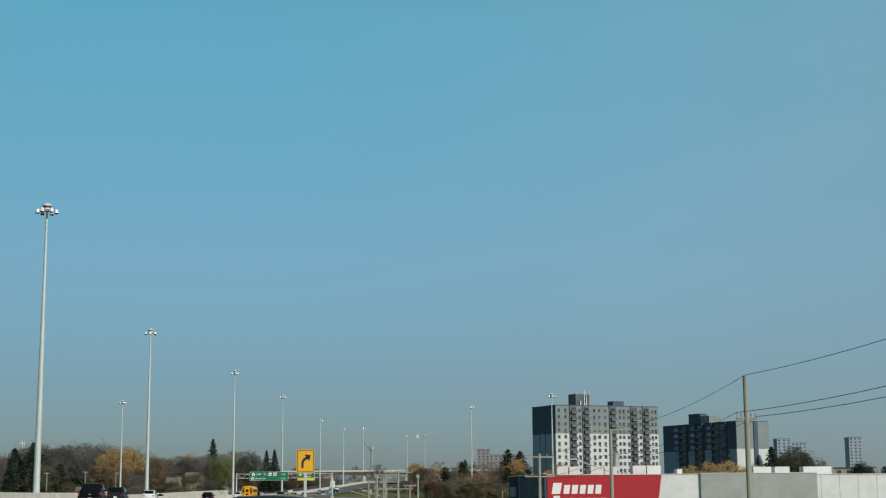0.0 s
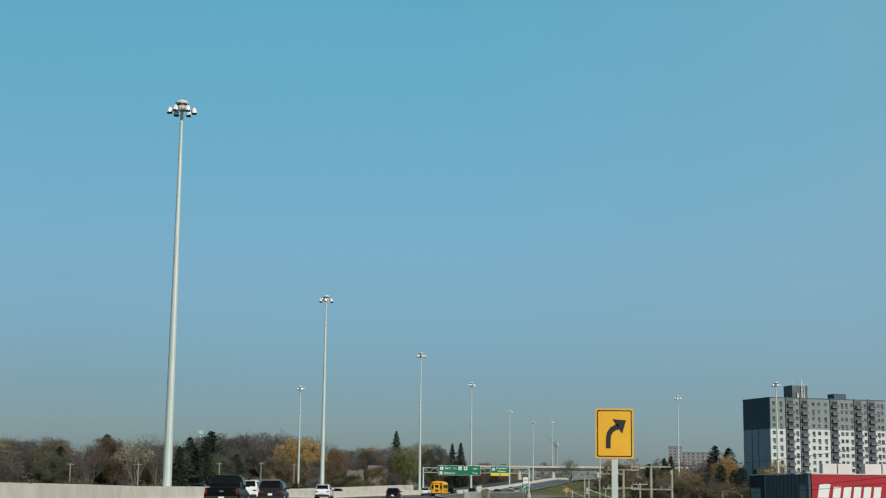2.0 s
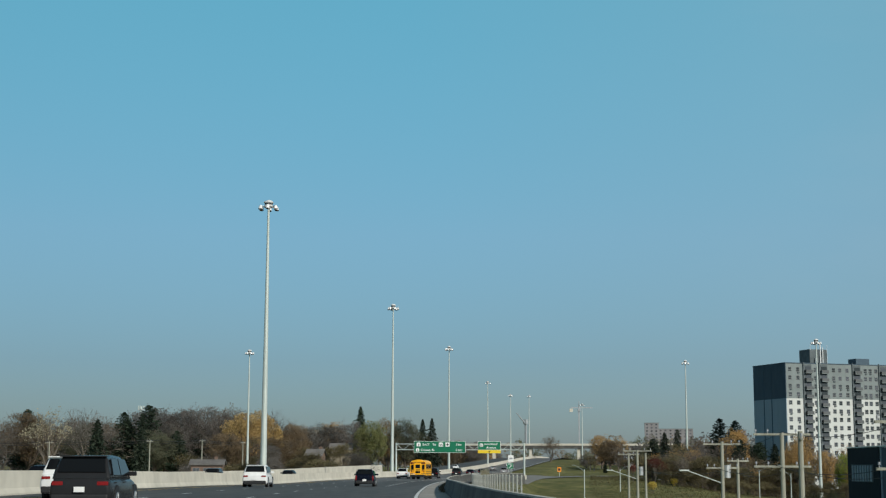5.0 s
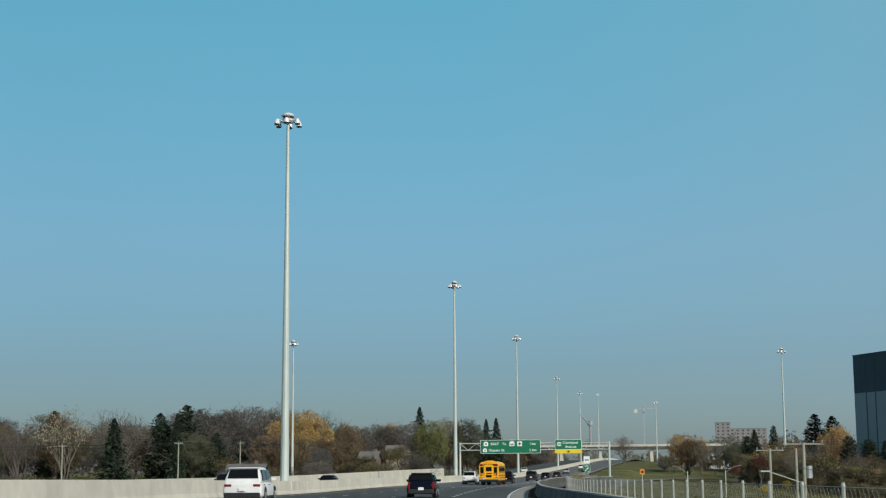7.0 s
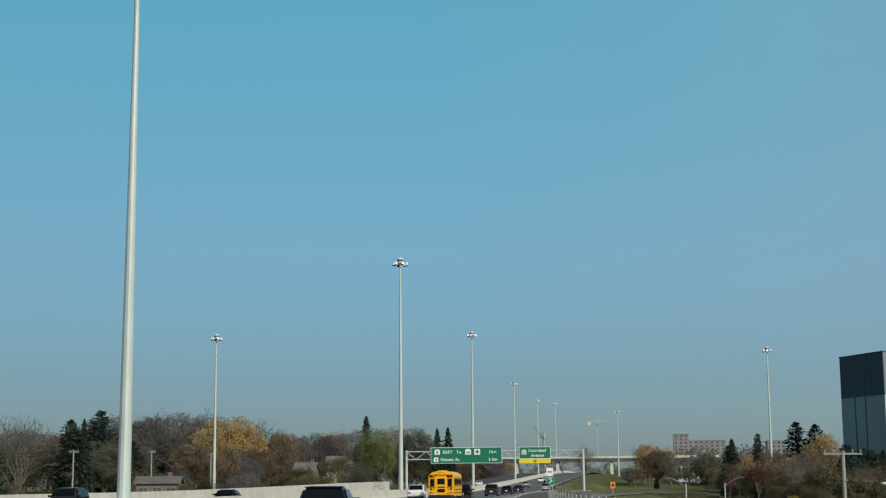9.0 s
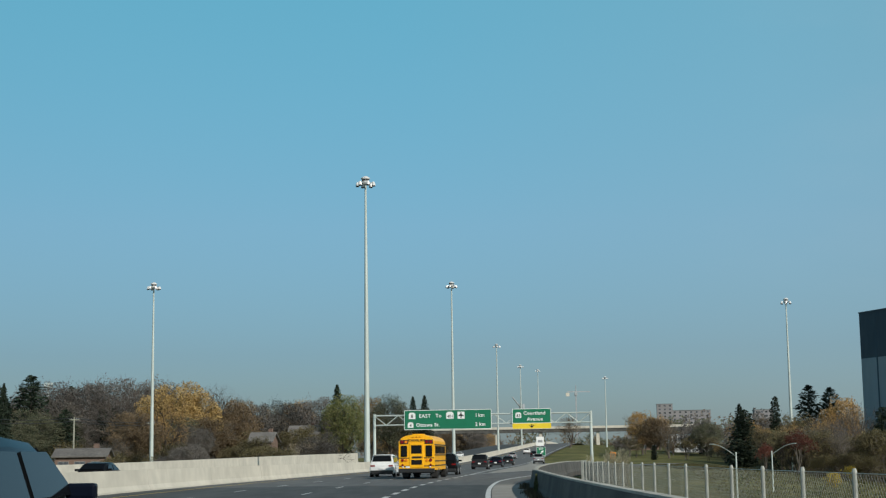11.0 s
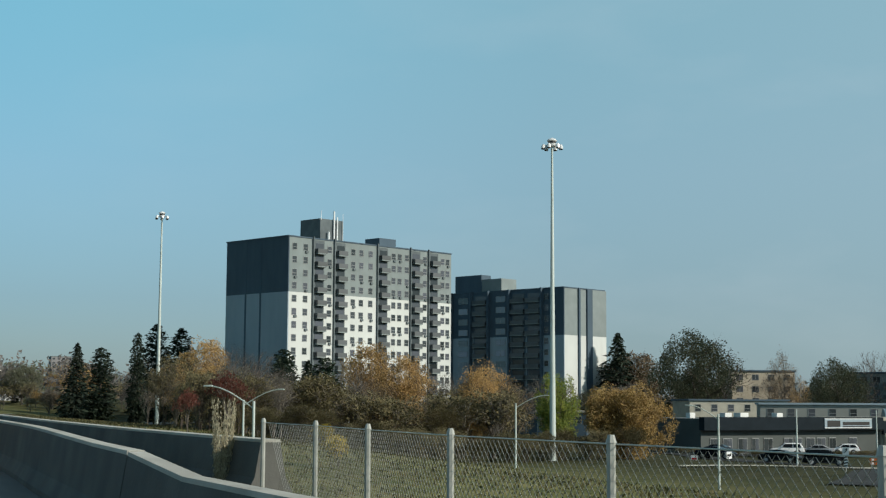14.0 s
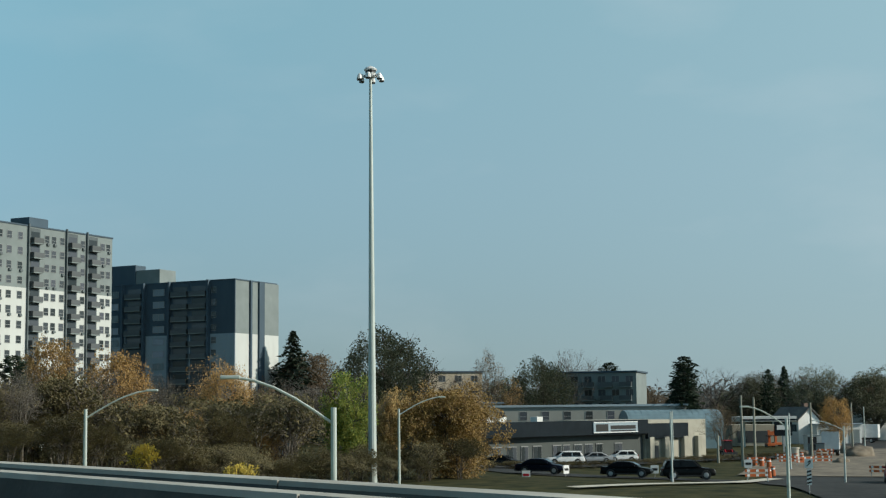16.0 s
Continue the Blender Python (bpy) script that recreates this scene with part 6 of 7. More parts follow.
T = {
    "bare": make_tree("bare_tree", "bare deciduous tree with fine grey-brown twigs", 12, HAZE, 20, 11, 0.62, 4, 4, 0.2, full=(0.30, 0.36, 5200, 0.085, 0.02, 0.3)),
    "bare2": make_tree("bare_tree", "tall bare tree with upright grey twigs", 13, HAZE, 20, 12, 0.45, 4, 4, 0.25, full=(0.26, 0.26, 3600, 0.085, 0.04, 0.3)),
    "sparse": make_tree("autumn_tree", "half-bare tree with scattered rust leaves", 12, RUST, 20, 13, 0.65, 3, 5, 0.2, full=(0.22, 0.33, 6500, 0.095, 0.02)),
    "sparse2": make_tree("autumn_tree", "half-bare tree with scattered orange leaves", 12, ORANGE, 20, 14, 0.7, 3, 5, 0.2, full=(0.22, 0.32, 6500, 0.095, 0.04)),
    "gold": make_tree("autumn_tree", "broad rounded tree with dense golden leaves", 12, GOLD, 84, 15, 0.95, 3, 7, 0.12, full=(0.12, 0.44, 36000, 0.125, -0.10)),
    "orange": make_tree("autumn_tree", "tree with orange autumn leaves", 12, ORANGE, 46, 16, 0.8, 3, 5, 0.18, full=(0.18, 0.36, 17000, 0.11, -0.06)),
    "rust": make_tree("autumn_tree", "tree with dull rust-brown leaves", 12, RUST, 18, 17, 0.85, 3, 6, 0.16, full=(0.16, 0.40, 24000, 0.115, -0.08)),
    "lime": make_tree("autumn_tree", "tree turning from green to yellow", 12, LIME, 130, 18, 0.5, 3, 6, 0.06, full=(0.05, 0.30, 24000, 0.12, -0.08)),
    "green": make_tree("broad_tree", "rounded tree with dull green leaves turning yellow", 12, GREEN, 84, 29, 0.85, 3, 6, 0.14, full=(0.12, 0.38, 26000, 0.12, -0.08)),
    "olive": make_tree("broad_tree", "large broad tree with olive-grey foliage", 12, OLIVE, 84, 19, 0.85, 3, 6, 0.18, full=(0.16, 0.42, 22000, 0.11, -0.06)),
    "red": make_tree("autumn_tree", "small tree with dark red leaves", 8, RED, 9, 20, 0.6, 3, 5, 0.15, size=0.16, spread=0.3),
    "yellow": make_tree("autumn_tree", "slender half-bare tree with a few pale yellow leaves", 12, SEED, 4, 21, 0.5, 3, 5, 0.2, size=0.14),
    "shrub": make_tree("shrub", "multi-stemmed shrub with grey twigs and thin tan leaves", 6, TAN, 3, 22, 0.55, 3, 2, 0.25, 3, 0.13, 0.3, 0.012),
    "shrub_y": make_tree("shrub", "small shrub with bright yellow leaves", 4, YELLOW, 9, 23, 0.6, 2, 2, 0.12, 5, 0.13, 0.22, 0.012),
    "round": make_tree("broad_tree", "dense grey-brown rounded tree losing its leaves", 12, WOODS, 70, 35, 0.9, 3, 6, 0.12, full=(0.10, 0.42, 26000, 0.115, -0.08, 0.5)),
    "thicket": make_tree("shrub", "tall thicket shrub with olive-tan leaves on grey stems", 7, TAN, 16, 27, 0.6, 3, 2, 0.25, 3, 0.085, 0.34, 0.012, 0.0, (40, 0.22, 0.4)),
    "bush": make_tree("shrub", "large rounded bush with dense honey-brown leaves to the ground", 8, HONEY, 60, 28, 0.8, 3, 3, 0.04, 4, 0.09, 0.42, 0.012, 0.0, (230, 0.38, 0.5)),
    "weed": weed_clump("shrub", "dry weeds with pale fluffy seed heads", 3, 60, 24),
    "spruce": make_conifer("spruce_tree", "dark green spruce with drooping branches", 13, 8.6, 31, 13),
    "cedar": make_conifer("cedar_tree", "dense dark green columnar cedar tree", 11, 4.6, 32, 9, 0.0, 0.3),
    "pine": make_conifer("pine_tree", "dark green open-crowned pine tree", 14, 9.0, 33, 6, -0.1, 0.5),
}
for o in T.values():
    o.matrix_world = pose(0, -900, -60)
TEMPLATES = dict(T)
_used = set()
_rng = np.random.default_rng(5)


def plant(kind, x, y, top, wide=1.0, base=None):
    """Sets a tree of that kind at (x, y) so that its top stands at the height top."""
    o = TEMPLATES[kind]
    g = ground_z(x, y) - 0.1 if base is None else base
    s = max(0.15, (top - g) / o["height"])
    m = Matrix.Translation((x, y, g)) @ Matrix.Rotation(6.28 * _rng.random(), 4, "Z") @ Matrix.Diagonal((s * wide, s * wide, s, 1))
    if kind in _used:
        c = copy_thing(o, m)
        c.matrix_world = m
    else:
        _used.add(kind)
        o.matrix_world = m


for k, x, y, top, w in (
        ("spruce", -70, 135, 11.6, 1), ("bare", -77, 299, 20.2, 1.1), ("bare", -88, 285, 16, 1.1), ("gold", -64, 300, 19.8, 1.05), ("bare2", -67, 373, 23, 1),
        ("rust", -52, 309, 16.4, 0.8), ("sparse2", -58, 405, 18.5, 1), ("orange", -50, 416, 20, 0.9), ("green", -29, 327, 17.6, 0.95), ("spruce", -51, 566, 31.8, 0.85), ("orange", -29, 428, 22, 0.8),
        ("olive", -21, 408, 20.6, 0.9), ("spruce", -17, 478, 22.8, 0.8), ("spruce", -13, 478, 23.2, 0.8), ("bare", -119, 223, 15, 1.1), ("yellow", -90, 169, 15.2, 0.7), ("bare", -93, 221, 16, 1)):
    plant(k, x, y, top, w)
for k, x, y, top, w in (
        ("pine", -93, 283, 20.5, 1.2), ("pine", -101, 286, 18.5, 1.1), ("olive", -86, 262, 12.5, 1.1), ("green", -64, 268, 9.0, 0.9), ("bare", -84, 315, 22.5, 1.2), ("sparse", -74, 325, 22.5, 1.2), ("bare", -177, 336, 20, 1.2), ("bare2", -166, 340, 20.6, 1.1),
        ("bare", -110, 273, 19.8, 1), ("pine", -122.5, 425.6, 25.4, 0.75), ("spruce", -84, 236, 16.4, 0.6),
        ("orange", 56, 426, 15.3, 1), ("sparse2", 68, 475, 16, 1), ("spruce", 69, 333, 13.9, 1), ("cedar", 57, 264, 10.4, 1.25), ("cedar", 65, 272, 13.3, 0.6), ("pine", 90, 349, 19, 1)):
    plant(k, x, y, top, w)
for k, x, y, top, w in (
        ("pine", 95, 347, 18.2, 1), ("orange", 88, 308, 14.8, 0.7), ("red", 45.6, 168, 4.6, 0.8), ("red", 40.5, 163.5, 2.9, 0.6), ("bare2", 57, 192, 6.6, 0.8), ("bare2", 49, 172, 5.4, 0.8), ("bare2", 52, 170, 5.0, 0.8), ("bare2", 55, 192, 7.0, 0.8), ("bare", 62, 206, 8.2, 0.9), ("cedar", 76, 233, 9.6, 1.2),
        ("cedar", 79, 224, 8.2, 1.3), ("bare", 57, 181, 5.5, 0.9), ("bare2", 68, 188, 6.2, 0.9), ("orange", 95, 246, 11.9, 0.7), ("sparse2", 92, 222, 7.6, 1.0), ("sparse2", 101, 217, 8.7, 0.9),
        ("sparse", 96, 202, 5.2, 1.2), ("lime", 91.1, 181.5, 5.6, 0.85), ("bush", 93.1, 169.8, 3.9, 0.95), ("gold", 98.7, 183.7, 4.1, 0.5), ("orange", 87.2, 216.5, 9.0, 0.75), ("orange", 91.1, 200.7, 6.8, 0.7), ("yellow", 101, 186, 3.8, 0.8)):
    plant(k, x, y, top, w)
for k, x, y, top, w in (
        ("bare", 64, 233, 8.5, 1), ("bare2", 77, 255, 11.5, 1), ("cedar", 87, 262, 9.4, 1.4), ("spruce", 91, 261, 9.0, 1.2), ("sparse", 72, 192, 5.2, 1.2), ("shrub", 75, 179, 3.0, 1.6), ("sparse", 68, 194, 4.6, 1.1),
        ("bare2", 50, 211, 4.0, 0.7), ("shrub", 56, 172, 1.9, 1.5), ("shrub_y", 47, 146, -0.1, 0.8), ("weed", 7.9, 55.6, 1.75, 0.38), ("weed", 7.2, 33.4, 1.95, 0.8), ("weed", 7.5, 34.3, 2.05, 0.8), ("weed", 7.2, 35.3, 1.75, 0.75), ("spruce", 197, 327, 19.2, 1.2), ("rust", 203, 330, 15.5, 1.0),
        ("olive", 197, 297, 18.8, 0.95), ("bare", 206, 300, 14.5, 0.8), ("sparse", 199, 270, 13.8, 0.5), ("sparse2", 195, 260, 8.4, 0.6), ("olive", 214, 270, 12.0, 0.9)):
    plant(k, x, y, top, w)
for k, x, y, top, w in (
        ("bare", 234, 279, 14.6, 0.8), ("cedar", 195, 221, 10, 1.3), ("cedar", 292, 318, 13.4, 1.4), ("cedar", 208, 231, 9.4, 1.0), ("pine", 220, 240, 9.6, 1), ("bare", 246, 252, 9.9, 1.2), ("spruce", 280, 258, 10.6, 1),
        ("olive", 258, 235, 9.8, 1.1), ("olive", 263, 226, 9.4, 1.1), ("orange", 186, 188, 3.2, 0.75), ("sparse", 170.6, 196.8, 2.6, 0.9), ("olive", 275, 262, 9.0, 1.0), ("pine", 262, 250, 9.4, 0.8), ("bare", 300, 268, 10.4, 1.2), ("shrub_y", 40.5, 128, -0.6, 0.75), ("rust", 58, 410, 13.0, 1.2), ("olive", 75, 420, 12.0, 1.1), ("sparse", 40, 520, 17, 1.2)):
    plant(k, x, y, top, w)
# belt of shrubs and thin trees between the field and the towers
for i in range(84):
    q = (i + _rng.random()) / 84
    x, y = lerp(44, 82, q), lerp(172, 177, q) + abs(_rng.normal(0, 9)) - 2
    plant(("thicket", "bare", "thicket", "bare2", "shrub", "thicket", "sparse2", "shrub")[i % 8], x, y, ground_z(x, y) + 4.6 + 3.0 * _rng.random(), 1.05)
for i in range(22):
    x, y = 56 + 50 * _rng.random(), 200 + 50 * _rng.random()
    plant(("bare", "thicket", "bare2", "sparse2")[i % 4], x, y, ground_z(x, y) + 7.0 + 4 * _rng.random(), 1.0)
for x, y, top, w in ((-102, 327, 22.5, 1.1), (-93, 322, 22.0, 1.0), (-84, 318, 22.5, 1.15), (-73, 322, 22.0, 1.0), (-126, 330, 19.0, 1.2), (-140, 322, 18.0, 1.2), (-46, 335, 17.5, 0.9), (-38, 345, 18.5, 0.9)):
    plant("round", x, y, top, w)
for x, y, h in ((-51, 184, 6.6), (-50.5, 192, 7.0), (-54, 204, 4.5), (-53, 214, 5.5), (-60, 221, 6), (-45, 258, 5.5), (-40, 262, 6), (-47, 300, 8), (-41, 312, 8), (-37, 318, 9)):
    plant("thicket", x, y, ground_z(x, y) + h, 1.2)
# low undergrowth along the foot of the belt
for i in range(40):
    q = (i + _rng.random()) / 40
    x, y = lerp(46, 92, q), lerp(160, 166, q) + 7 * _rng.random()
    plant("thicket", x, y, ground_z(x, y) + 2.0 + 1.6 * _rng.random(), 1.5)
# low dark hedge between the parking lot and the lane
for i in range(34):
    q = (i + 0.5 * _rng.random()) / 34
    x, y = lerp(116, 176, q), lerp(191.0, 186.0, q) + _rng.random()
    plant("thicket", x, y, ground_z(x, y) + 0.45 + 0.25 * _rng.random(), 2.6)
# crowns on the skyline behind the shops
for i in range(32):
    a, d = radians(28 + 36 * (i + _rng.random()) / 32), 305 + 60 * _rng.random()
    x, y = 2.9 + d * math.sin(a), 75.7 + d * math.cos(a)
    plant(("round", "olive", "bare", "round", "rust", "sparse", "bare", "olive")[i % 8], x, y, 5.0 + 6.0 * _rng.random(), 1.0)
# yellowing trees behind the storage building
for x, y, top in ((96, 58, 7.4), (101, 57, 8.2), (106, 60, 8.4), (111, 58, 7.6)):
    plant("gold", x, y, top, 0.9)
# woods on the far side of the opposite lanes
for i in range(120):
    q = _rng.random()
    x = lerp(-330, -50, q ** 0.8)
    y = lerp(300, 250, q) + 130 * _rng.random() - 60 * (x < -120)
    plant(("round", "rust", "bare", "olive", "round", "sparse2", "round", "pine", "rust")[i % 9], x, y, ground_z(x, y) + 9.8 + 3.2 * (x < -110) + 7.0 * _rng.random(), 1.15)
for i in range(34):
    x, y = -150 + 90 * _rng.random(), 60 + 130 * _rng.random()
    plant(("shrub", "bare", "shrub", "sparse")[i % 4], x - 10, y, ground_z(x, y) + 4.5 + 4 * _rng.random(), 1.3)
for i in range(30):
    x, y = -75 + 50 * _rng.random(), 215 + 40 * _rng.random()
    plant(("round", "thicket", "bare", "round", "shrub")[i % 5], x, y, ground_z(x, y) + 4 + 4 * _rng.random(), 1.2)
for i in range(40):
    x, y = 46 + 90 * _rng.random(), 372 + 70 * _rng.random()
    plant(("shrub", "sparse", "bare", "round", "sparse2", "cedar", "shrub")[i % 7], x, y, ground_z(x, y) + (3.5 + 3 * _rng.random() if x < 95 else 7 + 4 * _rng.random()), 1.3)
# woods beyond the ramp and along the far road
for i in range(66):
    s = _rng.random()
    x = lerp(52, 330, s)
    y = 385 + 170 * _rng.random() - 60 * (x > 200)
    plant(("bare", "rust", "sparse2", "round", "bare2", "orange", "pine")[i % 7], x, y, ground_z(x, y) + 7 + 6 * _rng.random(), 1.1)
for i in range(40):
    y = 430 + 420 * _rng.random()
    x = xc(y) - 42 - 60 * _rng.random()
    plant(("bare", "round", "sparse", "rust", "sparse2")[i % 5], x, y, ground_z(x, y) + 10 + 7 * _rng.random(), 1.1)


def far_woods():
    """Distant woods up to the skyline, as one sheet of leaf clumps for each colour."""
    for material, n, seed, a0, a1, d0, d1 in ((RUST, 420, 41, -42, 56, 620, 1500), (OLIVE, 420, 42, -42, 56, 620, 1500), (WOODS, 330, 43, -40, -9, 360, 520), (WOODS, 120, 44, 9, 34, 430, 560), (WOODS, 150, 45, 32, 62, 380, 560), (OLIVE, 150, 46, 4, 17, 620, 1000), (RUST, 150, 47, 4, 26, 600, 1000)):
        rng = np.random.default_rng(seed)
        tips = []
        for _ in range(n):
            a = radians(a0 + (a1 - a0) * rng.random())
            d = d0 + (d1 - d0) * rng.random()
            x, y = d * math.sin(a), d * math.cos(a)
            if abs(x - xc(min(y, 900))) < 26 and y < 900:
                continue
            g = ground_z(x, y)
            h = 8 + 7 * rng.random()
            for _ in range(34):
                v = Vector(rng.normal(0, 1, 3)).normalized() * rng.random() ** 0.4
                tips.append(Vector((x + v.x * 6, y + v.y * 6, g + h * 0.55 + v.z * h * 0.48)))
        me = leaves_mesh(rng, tips, 4, 0.9, 0.62)
        o = new("far_woods", me)
        me.materials.append(material)
        tagged(o, "distant autumn woods along the skyline", "woods", "", "stuff")


far_woods()


def field_grass():
    """Tufts of dry grass on the field and the embankment beside the fence."""
    rng = np.random.default_rng(9)
    vs, fs = [], []
    for _ in range(36000):
        y = -20 + 330 * rng.random()
        u = 22 + 34 * rng.random()
        x = xc(y) + u
        if u < 9 and y > 40:
            continue
        g = ground_z(x, y)
        a = rng.random() * 6.28
        h, w = 0.08 + 0.16 * rng.random(), 0.03 + 0.06 * rng.random()
        dx, dy = math.cos(a) * w, math.sin(a) * w
        lx, ly = rng.normal(0, 0.08, 2)
        k = len(vs)
        vs.extend([(x - dx, y - dy, g - 0.03), (x + dx, y + dy, g - 0.03), (x + lx + dx * 0.3, y + ly + dy * 0.3, g + h), (x + lx - dx, y + ly - dy, g + h * 0.8)])
        fs.append((k, k + 1, k + 2, k + 3))
    me = bpy.data.meshes.new("grass_tufts")
    me.from_pydata(vs, [], fs)
    me.materials.append(leaf_mat("grass_blades", (0.055, 0.06, 0.02), (0.16, 0.13, 0.055)))
    tagged(new("grass_tufts", me), "dry grass tufts on the field beside the road", "grass", "", "stuff")


field_grass()


# ---- utility poles and wires ----
def utility_pole(x, y, top, arms, turn=0.0, lamp=False):
    g = ground_z(x, y) - 0.5
    root = thing("utility_pole", pose(x, y, 0, 0, 0, turn), "weathered wooden utility pole with crossarms", "utility pole", "utility poles")
    part("pole", tube((0, 0, g), (0, 0, top), 0.17, 0.12, 10), WOOD_POLE, root)
    for z, w in arms:
        a = part("crossarm", box(-w, w, -0.07, 0.05, top + z - 0.06, top + z + 0.06, 0.01), WOOD_POLE, root)
        for k in (-0.92, -0.5, 0.5, 0.92):
            ins = bmesh.new()
            add_tube(ins, (w * k, 0, top + z + 0.06), (w * k, 0, top + z + 0.16), 0.025, 0.025, 6)
            add_tube(ins, (w * k, 0, top + z + 0.16), (w * k, 0, top + z + 0.28), 0.06, 0.045, 8)
            part("insulator", ins, INSULATOR, a)
    if lamp:
        part("transformer", tube((0.35, 0, top - 2.6), (0.35, 0, top - 1.7), 0.24, 0.24, 12), STEEL, root)
        part("lamp_arm", tube((0, 0, top - 3.0), (-2.6, 0, top - 2.1), 0.035, n=6), STEEL_PALE, root)
        part("lamp_head", box(-3.2, -2.5, -0.14, 0.14, top - 2.13, top - 2.03, 0.03), STEEL_PALE, root)
    return Vector((x, y, top))


U = [utility_pole(38.0, -242, 8.6, ((-0.8, 1.2),)), utility_pole(37.0, -198, 7.5, ((-2.1, 0.5),)), utility_pole(36.4, -165.3, 6.2, ((0.0, 1.5),), 0, True), utility_pole(33.8, -147, 5.0, ((-0.3, 1.3), (-1.9, 1.3)), 10),
     utility_pole(24.1, -98.9, 4.2, ((-0.1, 1.7), (-2.0, 1.7)), 0), utility_pole(23.5, -75.4, 4.2, ((-0.1, 1.6), (-1.9, 1.6)), 0), utility_pole(24.0, -52, 4.1, ((-0.2, 1.4), (-1.9, 1.2)), 8, True),
     utility_pole(22.9, -6, 4.0, ((-0.1, 1.5),), 0, True), utility_pole(25.0, 23.2, 4.0, ((-0.2, 1.3),), 5)]
utility_pole(27.0, -88, 4.0, ((-0.4, 1.5),), 80)
utility_pole(22.0, -87, 4.0, ((-0.4, 1.5),), 80)
utility_pole(26.5, 18, 3.9, (), 5)
utility_pole(29.0, -30, 3.0, ((-0.2, 1.2),), 30)
for x, y, top in ((-66, 165, 8.0), (-84, 150, 7.4), (-60, 195, 8.6), (-95, 128, 7.0), (-56, 232, 8.8)):
    utility_pole(x, y, top, ((-0.4, 1.1),), 60)
for x, y, top in ((147.9, 177.2, 3.0), (148.6, 175.9, 2.8), (167.3, 180.1, 2.1), (195.2, 190.9, 2.1), (155.8, 186.4, -1.9)):
    utility_pole(x, y, top, (), 0)


def wire(a, b, sag, r=0.016, label="thin black overhead wire between poles"):
    bm = bmesh.new()
    n = 14
    pts = [a.lerp(b, i / n) - Vector((0, 0, 4 * sag * (i / n) * (1 - i / n))) for i in range(n + 1)]
    add_path_tube(bm, pts, r, 4)
    solid("overhead_wire", bm, CABLE, label, "wire", "", "overhead wires")


for a, b in zip(U, U[1:]):
    for dx, dz in ((0.0, 0.05), (-0.5, -1.8), (0.5, -2.0)):
        off = Vector((dx, 0, dz))
        wire(a + off, b + off, 0.5)
for (x0, y0, z0_), (x1, y1, z1_) in (((-95, 128, 6.9), (-84, 150, 7.3)), ((-84, 150, 7.3), (-66, 165, 7.9)), ((-66, 165, 7.9), (-60, 195, 8.5)), ((-60, 195, 8.5), (-56, 232, 8.7))):
    for dz in (0, -0.5):
        wire(Vector((x0, y0, z0_ + dz)), Vector((x1, y1, z1_ + dz)), 0.4, 0.045, "thick grey overhead cable between poles")


# ---- street lamps along the side street ----
def street_lamp(x, y, top, ax, ay, rise):
    g = ground_z(x, y) - 0.2
    root = thing("street_lamp", pose(x, y, 0), "grey concrete street lamp with a curved steel arm", "street lamp", "street lamps")
    part("pole", tube((0, 0, g), (0, 0, top), 0.09, 0.07, 10), STEEL_PALE, root)
    bm = bmesh.new()
    pts = [Vector((ax * s, ay * s, top - 0.4 + (rise + 0.4) * math.sin(s * 1.45) / math.sin(1.45))) for s in (0, 0.2, 0.4, 0.6, 0.8, 1.0)]
    add_path_tube(bm, pts, 0.034, 6)
    part("arm", bm, STEEL_PALE, root)
    hd = part("lamp_head", box(-0.09, 0.09, -0.24, 0.24, -0.045, 0.045, 0.03), STEEL_PALE, root)
    hd.matrix_basis = Matrix.Translation((ax * 1.05, ay * 1.05, top + rise)) @ Matrix.Rotation(math.atan2(ay, ax) + math.pi / 2, 4, "Z")


street_lamp(25.4, 103.3, 1.8, -1.8, 1.55, 0.75)
street_lamp(34.4, 130.7, 1.9, 2.0, -1.7, 0.75)
street_lamp(64.1, 144.2, 1.8, 2.0, -1.6, 0.7)
street_lamp(64.6, 116.3, 1.1, -1.5, 1.25, 0.6)
street_lamp(118.3, 145.7, -0.1, -2.0, 1.5, 0.5)

# ---- side street, lot and parked cars ----
def strip(name, pts, w, material, label, dz=0.06):
    bm = bmesh.new()
    rows = []
    fine = []
    for (x0, y0), (x1, y1) in zip(pts, pts[1:]):
        for i in range(12):
            fine.append((lerp(x0, x1, i / 12), lerp(y0, y1, i / 12)))
    fine.append(pts[-1])
    for i, (x, y) in enumerate(fine):
        x2, y2 = fine[min(i + 1, len(fine) - 1)]
        x1, y1 = fine[max(i - 1, 0)]
        d = math.hypot(x2 - x1, y2 - y1)
        nx, ny = (y2 - y1) / d, -(x2 - x1) / d
        rows.append([bm.verts.new((x + nx * s * w / 2, y + ny * s * w / 2, ground_z(x + nx * s * w / 2, y + ny * s * w / 2) + dz)) for s in (-1, -0.33, 0.33, 1)])
    for a, b in zip(rows, rows[1:]):
        for i in range(3):
            bm.faces.new((a[i], a[i + 1], b[i + 1], b[i]))
    bmesh.ops.recalc_face_normals(bm, faces=bm.faces)
    return solid(name, bm, material, label, "road", "structure")


